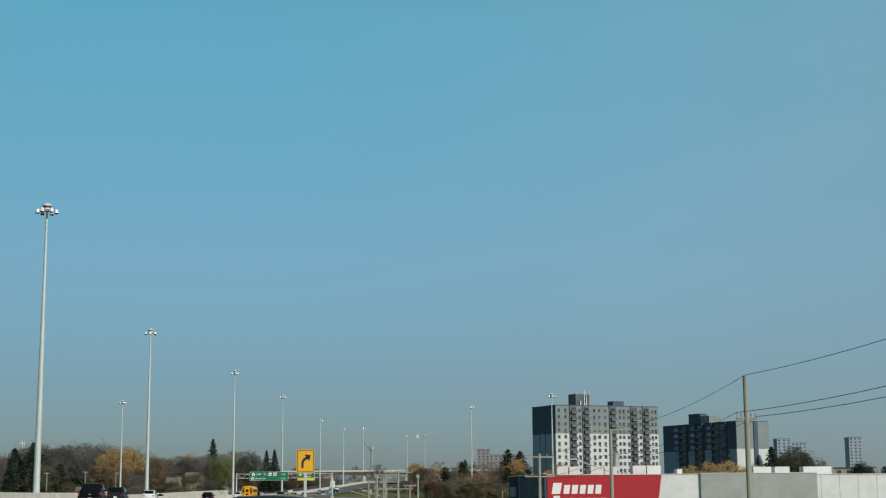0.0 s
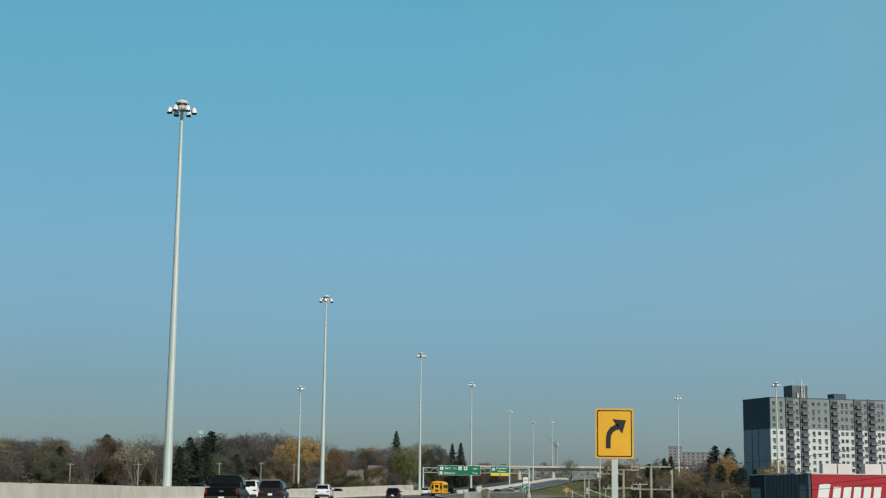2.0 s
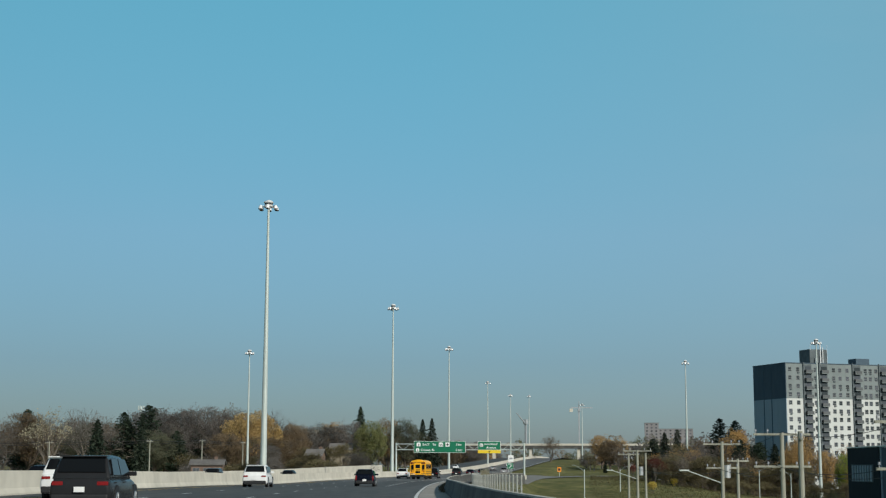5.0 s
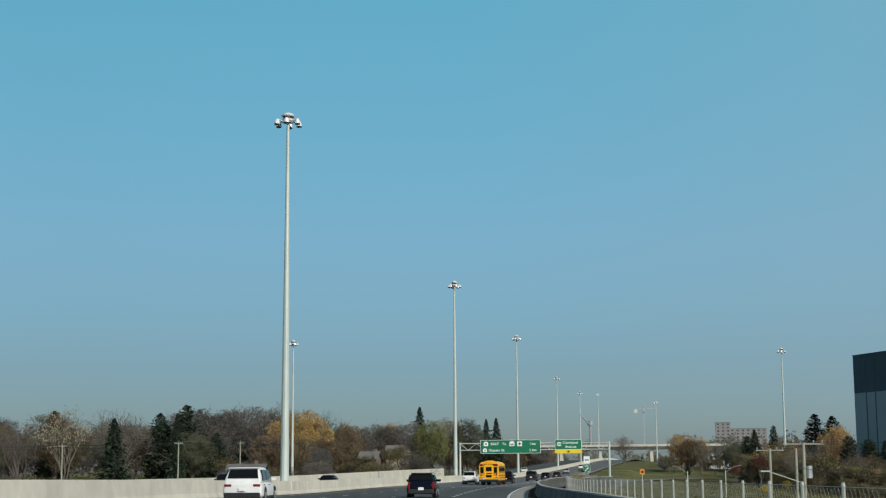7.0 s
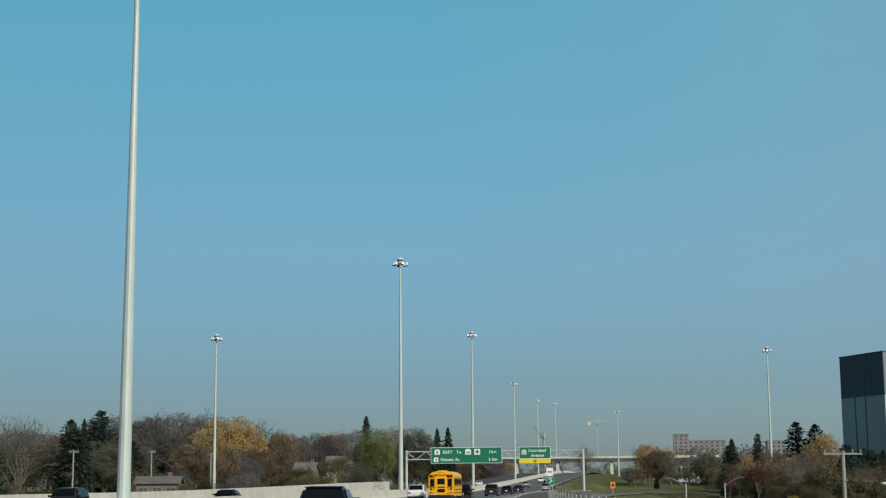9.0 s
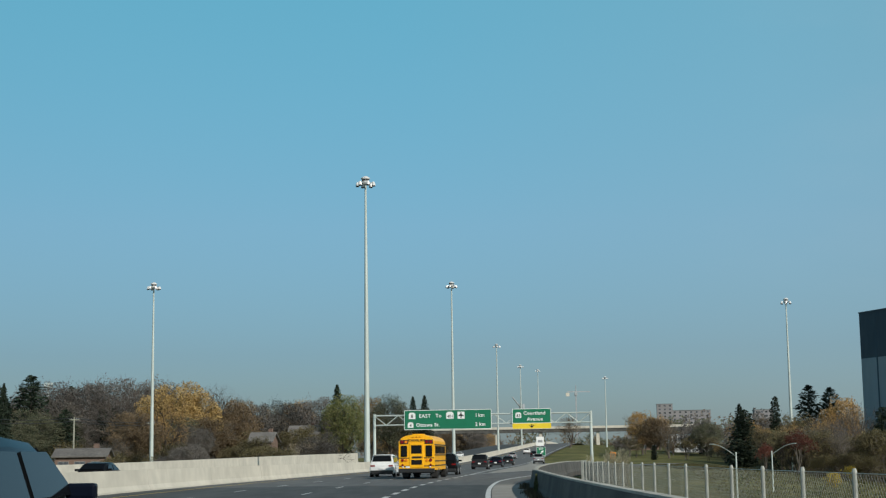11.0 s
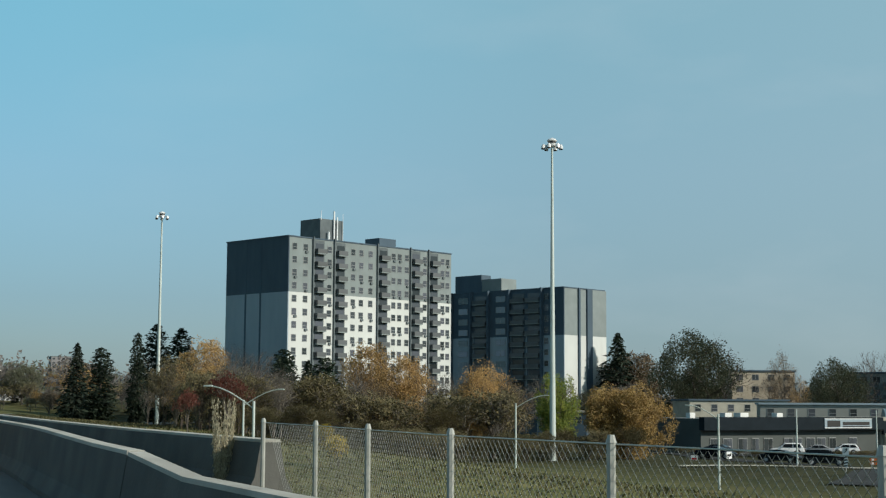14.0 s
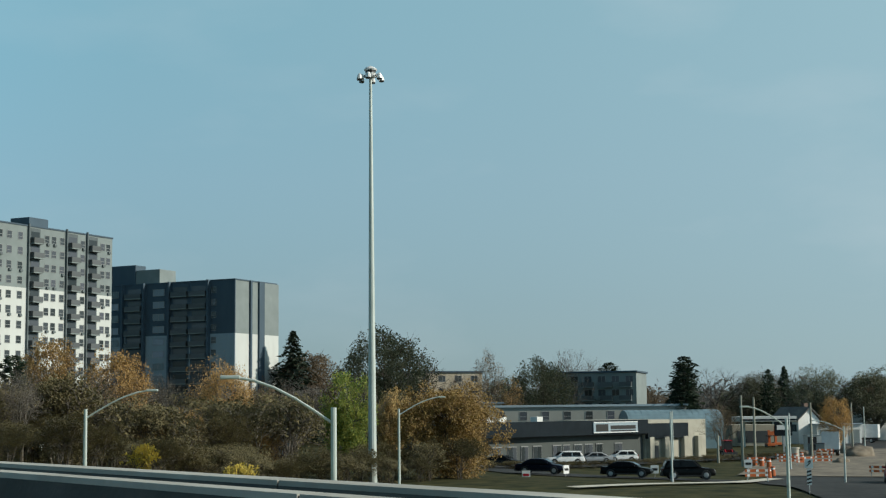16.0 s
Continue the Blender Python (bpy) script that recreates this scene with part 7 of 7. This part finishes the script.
strip("side_street", [(82.1, 113.8), (112.8, 142.1), (164.7, 172.8), (270.9, 231.8), (388.9, 295.5)], 15, ASPHALT_OLD, "grey asphalt side street below the highway", 0.10)
strip("frontage_lane", [(126, 203), (116, 189), (109, 174), (107.8, 166), (109.2, 157), (112.2, 151)], 7.5, ASPHALT_OLD, "grey asphalt lane beside the crossing", 0.08)
strip("parking_lot", [(117.5, 199.9), (147.0, 197.1), (178.8, 194.0)], 13, ASPHALT_OLD, "grey asphalt parking lot before the shops", 0.12)
strip("exit_ramp", [(12.6, 136), (15.2, 160), (19, 190), (25, 226), (33, 262), (50, 305), (82, 348), (130, 385)], 7.5, mat("pale_worn_asphalt", (0.15, 0.148, 0.14), 0.9, second=(0.19, 0.187, 0.175), scale=1.0, mottle=0.2, mottle_scale=0.1, bump=0.3), "pale worn asphalt ramp curving away through the grass", 0.16)


def on_ground(x, y, turn):
    return pose(x, y, ground_z(x, y) + 0.12, 0, 0, turn)


for x, y, t, st, pn, lb in ((138.9, 197.2, 55, "suv", CAR_WHITE, "white sport utility car parked before the shops"), (143.9, 196.8, 55, "sedan", CAR_SILVER, "silver sedan parked before the shops"),
                            (149.0, 196.5, 55, "hatch", CAR_WHITE, "white crossover parked before the shops"), (106.8, 171.6, -150, "sedan", CAR_NAVY, "dark blue sedan waiting on the lane"),
                            (109.0, 162.8, -150, "sedan", CAR_BLACK, "black sedan waiting on the lane"), (110.0, 156.6, -135, "suv", CAR_BLACK, "black crossover waiting on the lane"),
                            (124.6, 194.0, -150, "sedan", CAR_GREY, "dark grey sedan on the lane"), (141.1, 238.9, -50, "suv", CAR_WHITE, "white sport utility car parked among trees"),
                            (132.8, 246.0, -50, "suv", CAR_SILVER, "silver sport utility car parked among trees"), (202.4, 198.8, -60, "pickup", CAR_MAROON, "red pickup truck on the side street"),
                            (223.7, 212.9, 120, "suv", CAR_BLACK, "black crossover on the side street")):
    build_car(st, pn, lb, on_ground(x, y, t))

ORANGE_PLASTIC = mat("orange_plastic", (0.48, 0.11, 0.025), 0.5, mottle=0.08, mottle_scale=3)


def barrel(x, y):
    g = ground_z(x, y) + 0.1
    root = thing("traffic_barrel", pose(x, y, g), "orange construction barrel with white bands beside the street", "traffic barrel", "construction barrels")
    part("body", tube((0, 0, 0.0), (0, 0, 1.0), 0.29, 0.22, 12), ORANGE_PLASTIC, root)
    for z in (0.35, 0.7):
        part("band", tube((0, 0, z), (0, 0, z + 0.14), 0.285 - 0.06 * z, 0.275 - 0.06 * z, 12), SIGN_WHITE, root)
    part("foot", tube((0, 0, -0.02), (0, 0, 0.06), 0.4, 0.36, 12), RUBBER, root)


for i in range(3):
    barrel(142.3 + 3.0 * i, 169.8 + 2.2 * i + 0.8 * (i % 3))
for i in range(4):
    barrel(160 + 4.0 * i, 176.9 + 2.6 * i + 0.9 * (i % 2))
barrel(122.2, 156.3)
barrel(128.1, 159.8)


def works_barricade(x, y, turn):
    ws_ = thing("road_works_barricade", pose(x, y, ground_z(x, y) + 0.08, 0, 0, turn), "red and white works barricade on two legs", "barricade", "works barricades")
    for z in (0.45, 0.85):
        b = part("board", plate(-1.1, 1.1, z, z + 0.24, 0, 0.03, 0.02), ORANGE_PLASTIC, ws_)
        for q in (-0.8, 0.0, 0.8):
            part("stripe", plate(q - 0.12, q + 0.12, z + 0.02, z + 0.22, -0.03, 0.006, 0.01), SIGN_WHITE, b)
    for q in (-0.9, 0.9):
        part("leg", box(q - 0.04, q + 0.04, -0.3, 0.3, -0.1, 0.06), STEEL, ws_)
        part("upright", box(q - 0.03, q + 0.03, 0.04, 0.1, 0.0, 1.15), STEEL, ws_)


for x, y, t in ((144.9, 173.2, -40), (160.4, 179.7, -50), (135.8, 152.3, -60), (150.5, 170.4, -30), (172.9, 182.2, -55)):
    works_barricade(x, y, t)
for x, y in ((112.6, 151.0), (152.0, 173.6), (155.5, 171.2), (181.0, 186.6)):
    works_barricade(x, y, -42)


def square_sign(x, y, top, face, label, turn=-45):
    g = ground_z(x, y)
    q = thing("road_sign", pose(x, y, 0, 0, 0, turn), label, "road sign", "small road signs")
    part("post", tube((0, 0.06, g - 0.3), (0, 0.06, top), 0.03, n=6), STEEL, q)
    b = part("board", plate(-0.38, 0.38, top - 0.78, top, 0, 0.02, 0.04), SIGN_WHITE, q)
    part("symbol", plate(-0.28, 0.28, top - 0.5, top - 0.28, -0.025, 0.006, 0.05), face, b)


square_sign(101.0, 168.1, -3.9, RED_PANEL, "white square sign with a red bar beside the lane")
square_sign(114.7, 164.1, -3.8, SIGN_BLACK, "white square sign with a black bar beside the lane")
square_sign(122.2, 158.6, -3.4, SIGN_BLACK, "white sign with a black symbol at the crossing")
square_sign(104.6, 166.4, -3.5, SIGN_BLACK, "small white sign beside the lane", 0)
for x, y, top in ((141.1, 166.2, 0.9), (143.1, 183.7, 1.2), (196.1, 189.4, 1.4), (103.0, 153.0, 1.3)):
    q = thing("signal_pole", pose(x, y, 0), "thin grey steel pole beside the crossing street", "pole", "steel poles")
    part("shaft", tube((0, 0, ground_z(x, y) - 0.3), (0, 0, top), 0.10, 0.07, 8), STEEL_PALE, q)
    part("cap", tube((0, 0, top), (0, 0, top + 0.06), 0.085, 0.03, 8), STEEL, q)
    part("base_collar", tube((0, 0, ground_z(x, y) - 0.1), (0, 0, ground_z(x, y) + 0.35), 0.16, 0.13, 8), STEEL, q)

# ---- beyond the crossing ----
DIRT = mat("dug_earth", (0.14, 0.115, 0.085), 0.95, second=(0.22, 0.185, 0.14), scale=0.8, mottle=0.3, mottle_scale=0.2, bump=0.8, bump_scale=4)
strip("dug_ground", [(131, 157), (148.2, 167), (166, 176.3), (190, 189), (214, 203)], 15, DIRT, "brown dug-up earth along the street works", 0.17)
for x, y, w, hh in ((185.5, 184.1, 5.0, 1.5), (176.5, 184.6, 3.2, 0.9), (162.3, 172.8, 2.6, 0.6), (195.4, 191.7, 4.0, 1.1)):
    bm = bmesh.new()
    bmesh.ops.create_icosphere(bm, subdivisions=3, radius=1.0)
    for v in bm.verts:
        f = 1 + 0.35 * noise.noise(v.co * 2.2 + Vector((x, y, 0)))
        v.co = Vector((v.co.x * w / 2 * f, v.co.y * w / 2.6 * f, max(v.co.z, -0.2) * hh * f))
    bm.transform(Matrix.Translation((x, y, ground_z(x, y) + 0.1)))
    solid("earth_pile", bm, DIRT, "low pile of brown dug earth", "earth pile", "", "earth piles", True)


def box_truck(x, y, turn, length):
    g = ground_z(x, y) + 0.1
    q = thing("box_truck", pose(x, y, g, 0, 0, turn), "white box truck parked beyond the street works", "truck", "white trucks")
    part("cargo_box", box(-1.2, 1.2, -length / 2, length / 2 - 1.8, 0.95, 3.4, 0.06), CAR_WHITE, q)
    part("cab", loft([ring(length / 2 - 1.7, 1.05, 1.0, 0.6, 2.5), ring(length / 2 - 0.7, 1.05, 0.95, 0.6, 2.45), ring(length / 2 - 0.2, 1.05, 1.0, 0.6, 1.6), ring(length / 2 + 0.2, 1.0, 0.95, 0.65, 1.5)]), CAR_WHITE, q)
    part("windscreen", box(-0.85, 0.85, length / 2 - 0.62, length / 2 - 0.45, 1.65, 2.3, 0.02), GLASS_DARK, q)
    part("chassis", box(-0.9, 0.9, -length / 2 + 0.1, length / 2, 0.55, 0.95, 0.03), BLACK, q)
    for sx in (-1, 1):
        for yy in (-length / 2 + 1.3, length / 2 - 0.7):
            wheel(q, sx * 0.95, yy, 0.45)


box_truck(249.5, 221.5, 20, 6.5)
box_truck(186.5, 189.1, -60, 6.0)
bin_ = thing("waste_container", on_ground(182.5, 189.0, -50), "dark steel waste container with a grey side", "container")
part("body", box(-1.0, 1.0, -0.9, 0.9, 0.1, 1.7, 0.04), PAINT_MID, bin_)
part("lid", box(-1.05, 1.05, -0.95, 0.95, 1.7, 1.8, 0.03), BLACK, bin_)
part("dark_panel", box(-1.03, -0.2, -0.93, -0.9, 0.15, 1.65, 0.01), BLACK, bin_)
tank = thing("concrete_pipe", on_ground(166.1, 181.9, 0), "pale concrete pipe section standing on end", "pipe")
part("shell", tube((0, 0, 0), (0, 0, 1.6), 0.6, 0.6, 18), CONCRETE, tank)
part("collar", tube((0, 0, 1.45), (0, 0, 1.65), 0.68, 0.68, 18), CONCRETE, tank)


def gas_station(x, y, turn):
    g = ground_z(x, y)
    q = thing("canopy_shop", pose(x, y, g, 0, 0, turn), "white flat canopy with columns beside a small shop", "building")
    part("canopy", box(-5, 5, -3, 3, 4.4, 5.3, 0.05), WHITE_METAL, q)
    part("canopy_band", box(-5.03, 5.03, -3.03, -3.0, 4.55, 4.85), NAVY_METAL, q)
    for sx in (-3.6, 3.6):
        part("column", box(sx - 0.2, sx + 0.2, -0.2, 0.2, 0, 4.4, 0.02), STEEL_PALE, q)
    part("shop", box(-4.5, 4.5, 4.5, 10, 0, 3.8, 0.04), CREAM, q)
    part("shop_window", box(-3.6, 2.4, 4.44, 4.5, 0.6, 2.7), PANE, q)


gas_station(222.5, 224.7, -40)


def wheel_loader(x, y, turn):
    """A compact loader, its arms and bucket lowered before it."""
    q = thing("wheel_loader", on_ground(x, y, turn), "dull red compact wheel loader with a dark bucket", "loader")
    part("chassis", box(-0.62, 0.62, -0.5, 1.7, 0.55, 1.15, 0.08), CAR_MAROON, q)
    part("engine_hood", box(-0.58, 0.58, 0.75, 1.72, 1.1, 1.62, 0.12), RED_PANEL, q)
    cab = part("cab", loft([ring(-0.35, 0.6, 0.5, 1.1, 2.3), ring(0.1, 0.6, 0.52, 1.1, 2.36), ring(0.7, 0.6, 0.5, 1.1, 2.3)]), BLACK, q, "dark glazed cab")
    part("cab_roof", box(-0.6, 0.6, -0.45, 0.8, 2.3, 2.42, 0.05), RED_PANEL, cab)
    for sx in (-1, 1):
        for yy in (-0.55, 1.15):
            wheel(q, sx * 0.75, yy, 0.55)
        part("loader_arm", tube((sx * 0.45, -0.1, 1.25), (sx * 0.45, -1.55, 0.5), 0.09, 0.08, 8), RED_PANEL, q)
    bk = bmesh.new()
    add_prism(bk, [(-1.5, 0.1), (-2.25, 0.08), (-2.25, 0.13), (-1.65, 0.22), (-1.5, 0.85), (-1.42, 0.85)], -0.95, 0.95)
    part("bucket", bk, BLACK, q, "dark steel bucket")


wheel_loader(166.5, 192.6, -40)


def mast_lift(x, y, turn, high):
    q = thing("mast_lift", on_ground(x, y, turn), "orange mast lift parked before the canopy", "lift", "mast lifts")
    part("base", box(-0.65, 0.65, -0.8, 0.8, 0.25, 0.7, 0.06), ORANGE_PLASTIC, q)
    for sx in (-1, 1):
        for yy in (-0.5, 0.5):
            wheel(q, sx * 0.6, yy, 0.26)
    part("mast", box(-0.2, 0.2, 0.2, 0.55, 0.7, high, 0.03), ORANGE_PLASTIC, q)
    part("platform", box(-0.55, 0.55, -0.7, 0.5, high - 1.0, high - 0.88, 0.02), BLACK, q)
    for sx in (-0.52, 0.52):
        part("guard_rail", tube((sx, -0.66, high - 0.9), (sx, -0.66, high + 0.1), 0.035, n=6), ORANGE_PLASTIC, q)
    part("guard_panel", box(-0.52, 0.52, -0.7, -0.64, high - 0.85, high - 0.2, 0.02), ORANGE_PLASTIC, q)


mast_lift(216.5, 219.5, -40, 2.9)
mast_lift(221.0, 221.2, -35, 3.5)


def garage_row(x, y, turn):
    q = thing("garage_row", on_ground(x, y, turn), "low white garages with pale grey roller doors", "garage")
    part("wall", box(0, 8.6, 0, 5, -0.3, 3.4, 0.03), WHITE_SIDING, q)
    part("roof", box(-0.2, 8.8, -0.3, 5.2, 3.4, 3.62, 0.04), PAINT_PALE, q)
    for a in (0.5, 3.3, 6.1):
        d = part("roller_door", box(a, a + 2.1, -0.05, -0.004, 0.0, 2.5, 0.01), PAINT_MID, q)
        for k in range(5):
            part("slat", box(a + 0.03, a + 2.07, -0.075, -0.05, 0.08 + 0.48 * k, 0.48 + 0.48 * k, 0.01), PAINT_MID, d)


garage_row(239.2, 224.5, -36)
site = thing("site_container", on_ground(205.0, 203.4, -44), "pale steel site container with a black panel for the dark inside of the doorway", "container")
part("shell", box(-1.55, 1.55, -1.2, 1.2, 0.12, 2.35, 0.04), WHITE_METAL, site)
part("roof", box(-1.6, 1.6, -1.25, 1.25, 2.35, 2.46, 0.03), PAINT_MID, site)
# black panel on the closed shell stands for the unlit inside
part("doorway", box(-1.45, -0.05, -1.24, -1.2, 0.2, 2.25, 0.01), BLACK, site, "black panel for the dark inside of the doorway")
for k in range(6):
    part("rib", box(0.08 + 0.24 * k, 0.16 + 0.24 * k, -1.23, -1.2, 0.2, 2.28, 0.008), WHITE_METAL, site)
for sx in (-1.2, 1.2):
    part("skid", box(sx - 0.12, sx + 0.12, -1.15, 1.15, -0.1, 0.12), BLACK, site)
build_car("pickup", RED_PANEL, "red pickup truck on the side street", pose(121.6, 142.6, ground_z(121.6, 142.6) + 0.12, 0, 0, -59))
ar = thing("hazard_sign", on_ground(89.8, 131.2, -50), "white sign with a black arrow above a striped hazard board", "road sign")
part("post", tube((0, 0.06, -0.3), (0, 0.06, 2.3), 0.03, n=6), STEEL, ar)
ab = part("arrow_board", plate(-0.28, 0.28, 1.65, 2.3, 0, 0.02, 0.04), SIGN_WHITE, ar)
for a, b in (((-0.14, 1.8), (0.1, 2.05)), ((0.1, 2.05), (0.1, 2.2)), ((-0.06, 2.05), (0.1, 2.2))):
    part("arrow_stroke", tube((a[0], -0.025, a[1]), (b[0], -0.025, b[1]), 0.035, n=5), SIGN_BLACK, ab)
hb = part("hazard_board", plate(-0.16, 0.16, 0.55, 1.6, 0, 0.02, 0.02), SIGN_WHITE, ar)
for k in range(4):
    quad_panel("stripe", [(-0.15, -0.024, 0.6 + 0.25 * k), (0.15, -0.024, 0.68 + 0.25 * k), (0.15, -0.024, 0.80 + 0.25 * k), (-0.15, -0.024, 0.72 + 0.25 * k)], hb, SIGN_BLACK, 0.003)
strip("corner_pavement", [(84, 147.5), (94.6, 144.8), (103.0, 147.2), (113.0, 151.6), (121, 154.8)], 1.7, CONCRETE, "pale concrete pavement round the corner of the verge", 0.16)
sg = thing("pylon_sign", on_ground(189.9, 199.2, -42), "dark blue pylon sign with a white panel", "sign")
part("post", box(-0.12, 0.12, -0.1, 0.1, 0, 2.6), STEEL, sg)
part("panel", box(-1.3, 1.3, -0.15, 0.15, 2.5, 4.6, 0.04), NAVY_METAL, sg)
part("text_bar", box(-1.0, 1.0, -0.17, -0.15, 3.4, 4.1, 0.005), SIGN_WHITE, sg)
low = long_block("low_pavilion", 136, 262, -40, 9, 7, -4.3, 0.3, PAINT_DARK, CREAM, "small dark building with a pale fascia among trees", 3)

# ---- antenna mast behind the woods ----
am = thing("antenna_mast", pose(-121, 395, 0), "slim antenna mast with white panel antennas above the woods", "antenna mast")
part("shaft", tube((0, 0, 0), (0, 0, 24.6), 0.4, 0.25, 8), STEEL_PALE, am)
part("platform", tube((0, 0, 23.2), (0, 0, 23.4), 1.1, 1.1, 12), STEEL, am)
for k in range(6):
    a = math.pi * k / 3
    pa = part("panel_antenna", box(-0.14, 0.14, -0.08, 0.08, 23.0, 24.8, 0.04), STEEL_PALE, am)
    pa.matrix_basis = Matrix.Rotation(a, 4, "Z") @ Matrix.Translation((0, -1.15, 0))


# ---- plants along the foot of the parapet ----
VINE = leaf_mat("vine_leaves", (0.03, 0.045, 0.015), (0.12, 0.13, 0.04))
DEAD = leaf_mat("dead_weeds", (0.03, 0.026, 0.018), (0.12, 0.095, 0.055))


def climbing_plant(y, width, top, seed):
    """Leaves and stems clinging to the roadside face of the parapet."""
    rng = np.random.default_rng(seed)
    root = thing("climbing_plant", None, "green and yellow climbing plant on the parapet face", "plant", "climbing plants")
    vs, fs, stems = [], [], bmesh.new()
    for k in range(7):
        pts = [point(y + rng.normal(0, width * 0.25), 2.98, 0.02)]
        for j in range(5):
            q = pts[-1]
            h_ = (j + 1) * top / 5
            pts.append(point(q.y + rng.normal(0, 0.05), 2.97 + 0.16 * h_, h_))
        add_path_tube(stems, pts, 0.006, 4)
        for q in pts[1:]:
            for _ in range(16):
                c = q + Vector((-0.03 - 0.05 * rng.random(), rng.normal(0, 0.10), rng.normal(0, 0.06)))
                a = Vector(rng.normal(0, 1, 3)).normalized()
                b = a.orthogonal().normalized()
                s_ = 0.018 + 0.022 * rng.random()
                n_ = len(vs)
                vs.extend([c - a * s_, c + b * s_ * 0.7, c + a * s_, c - b * s_ * 0.7])
                fs.append((n_, n_ + 1, n_ + 2, n_ + 3))
    part("stem", stems, BARK, root)
    me = bpy.data.meshes.new("leaves")
    me.from_pydata(vs, [], fs)
    part("leaves", me, VINE, root)


climbing_plant(25.0, 0.7, 0.66, 71)
climbing_plant(23.6, 0.5, 0.45, 72)


def foot_weeds():
    """Dead weeds and leaf litter in the angle between the shoulder and the parapet."""
    rng = np.random.default_rng(77)
    vs, fs = [], []
    for _ in range(9000):
        y = -60 + 100 * rng.random() ** 0.6
        if noise.noise((y * 0.35, 3.1, 0)) < -0.08:
            continue
        c = point(y, parapet_u(y) - 0.36 - abs(rng.normal(0, 0.13)), 0.02)
        h_, w = 0.04 + 0.2 * rng.random() ** 2, 0.02 + 0.03 * rng.random()
        a = 6.28 * rng.random()
        d = Vector((math.cos(a) * w, math.sin(a) * w, 0))
        t = Vector((rng.normal(0, 0.06), rng.normal(0, 0.06), h_))
        n_ = len(vs)
        vs.extend([c - d, c + d, c + t])
        fs.append((n_, n_ + 1, n_ + 2))
    me = bpy.data.meshes.new("foot_weeds")
    me.from_pydata(vs, [], fs)
    me.materials.append(DEAD)
    tagged(new("foot_weeds", me), "dead weeds and leaf litter along the parapet foot", "weeds", "", "stuff")


foot_weeds()
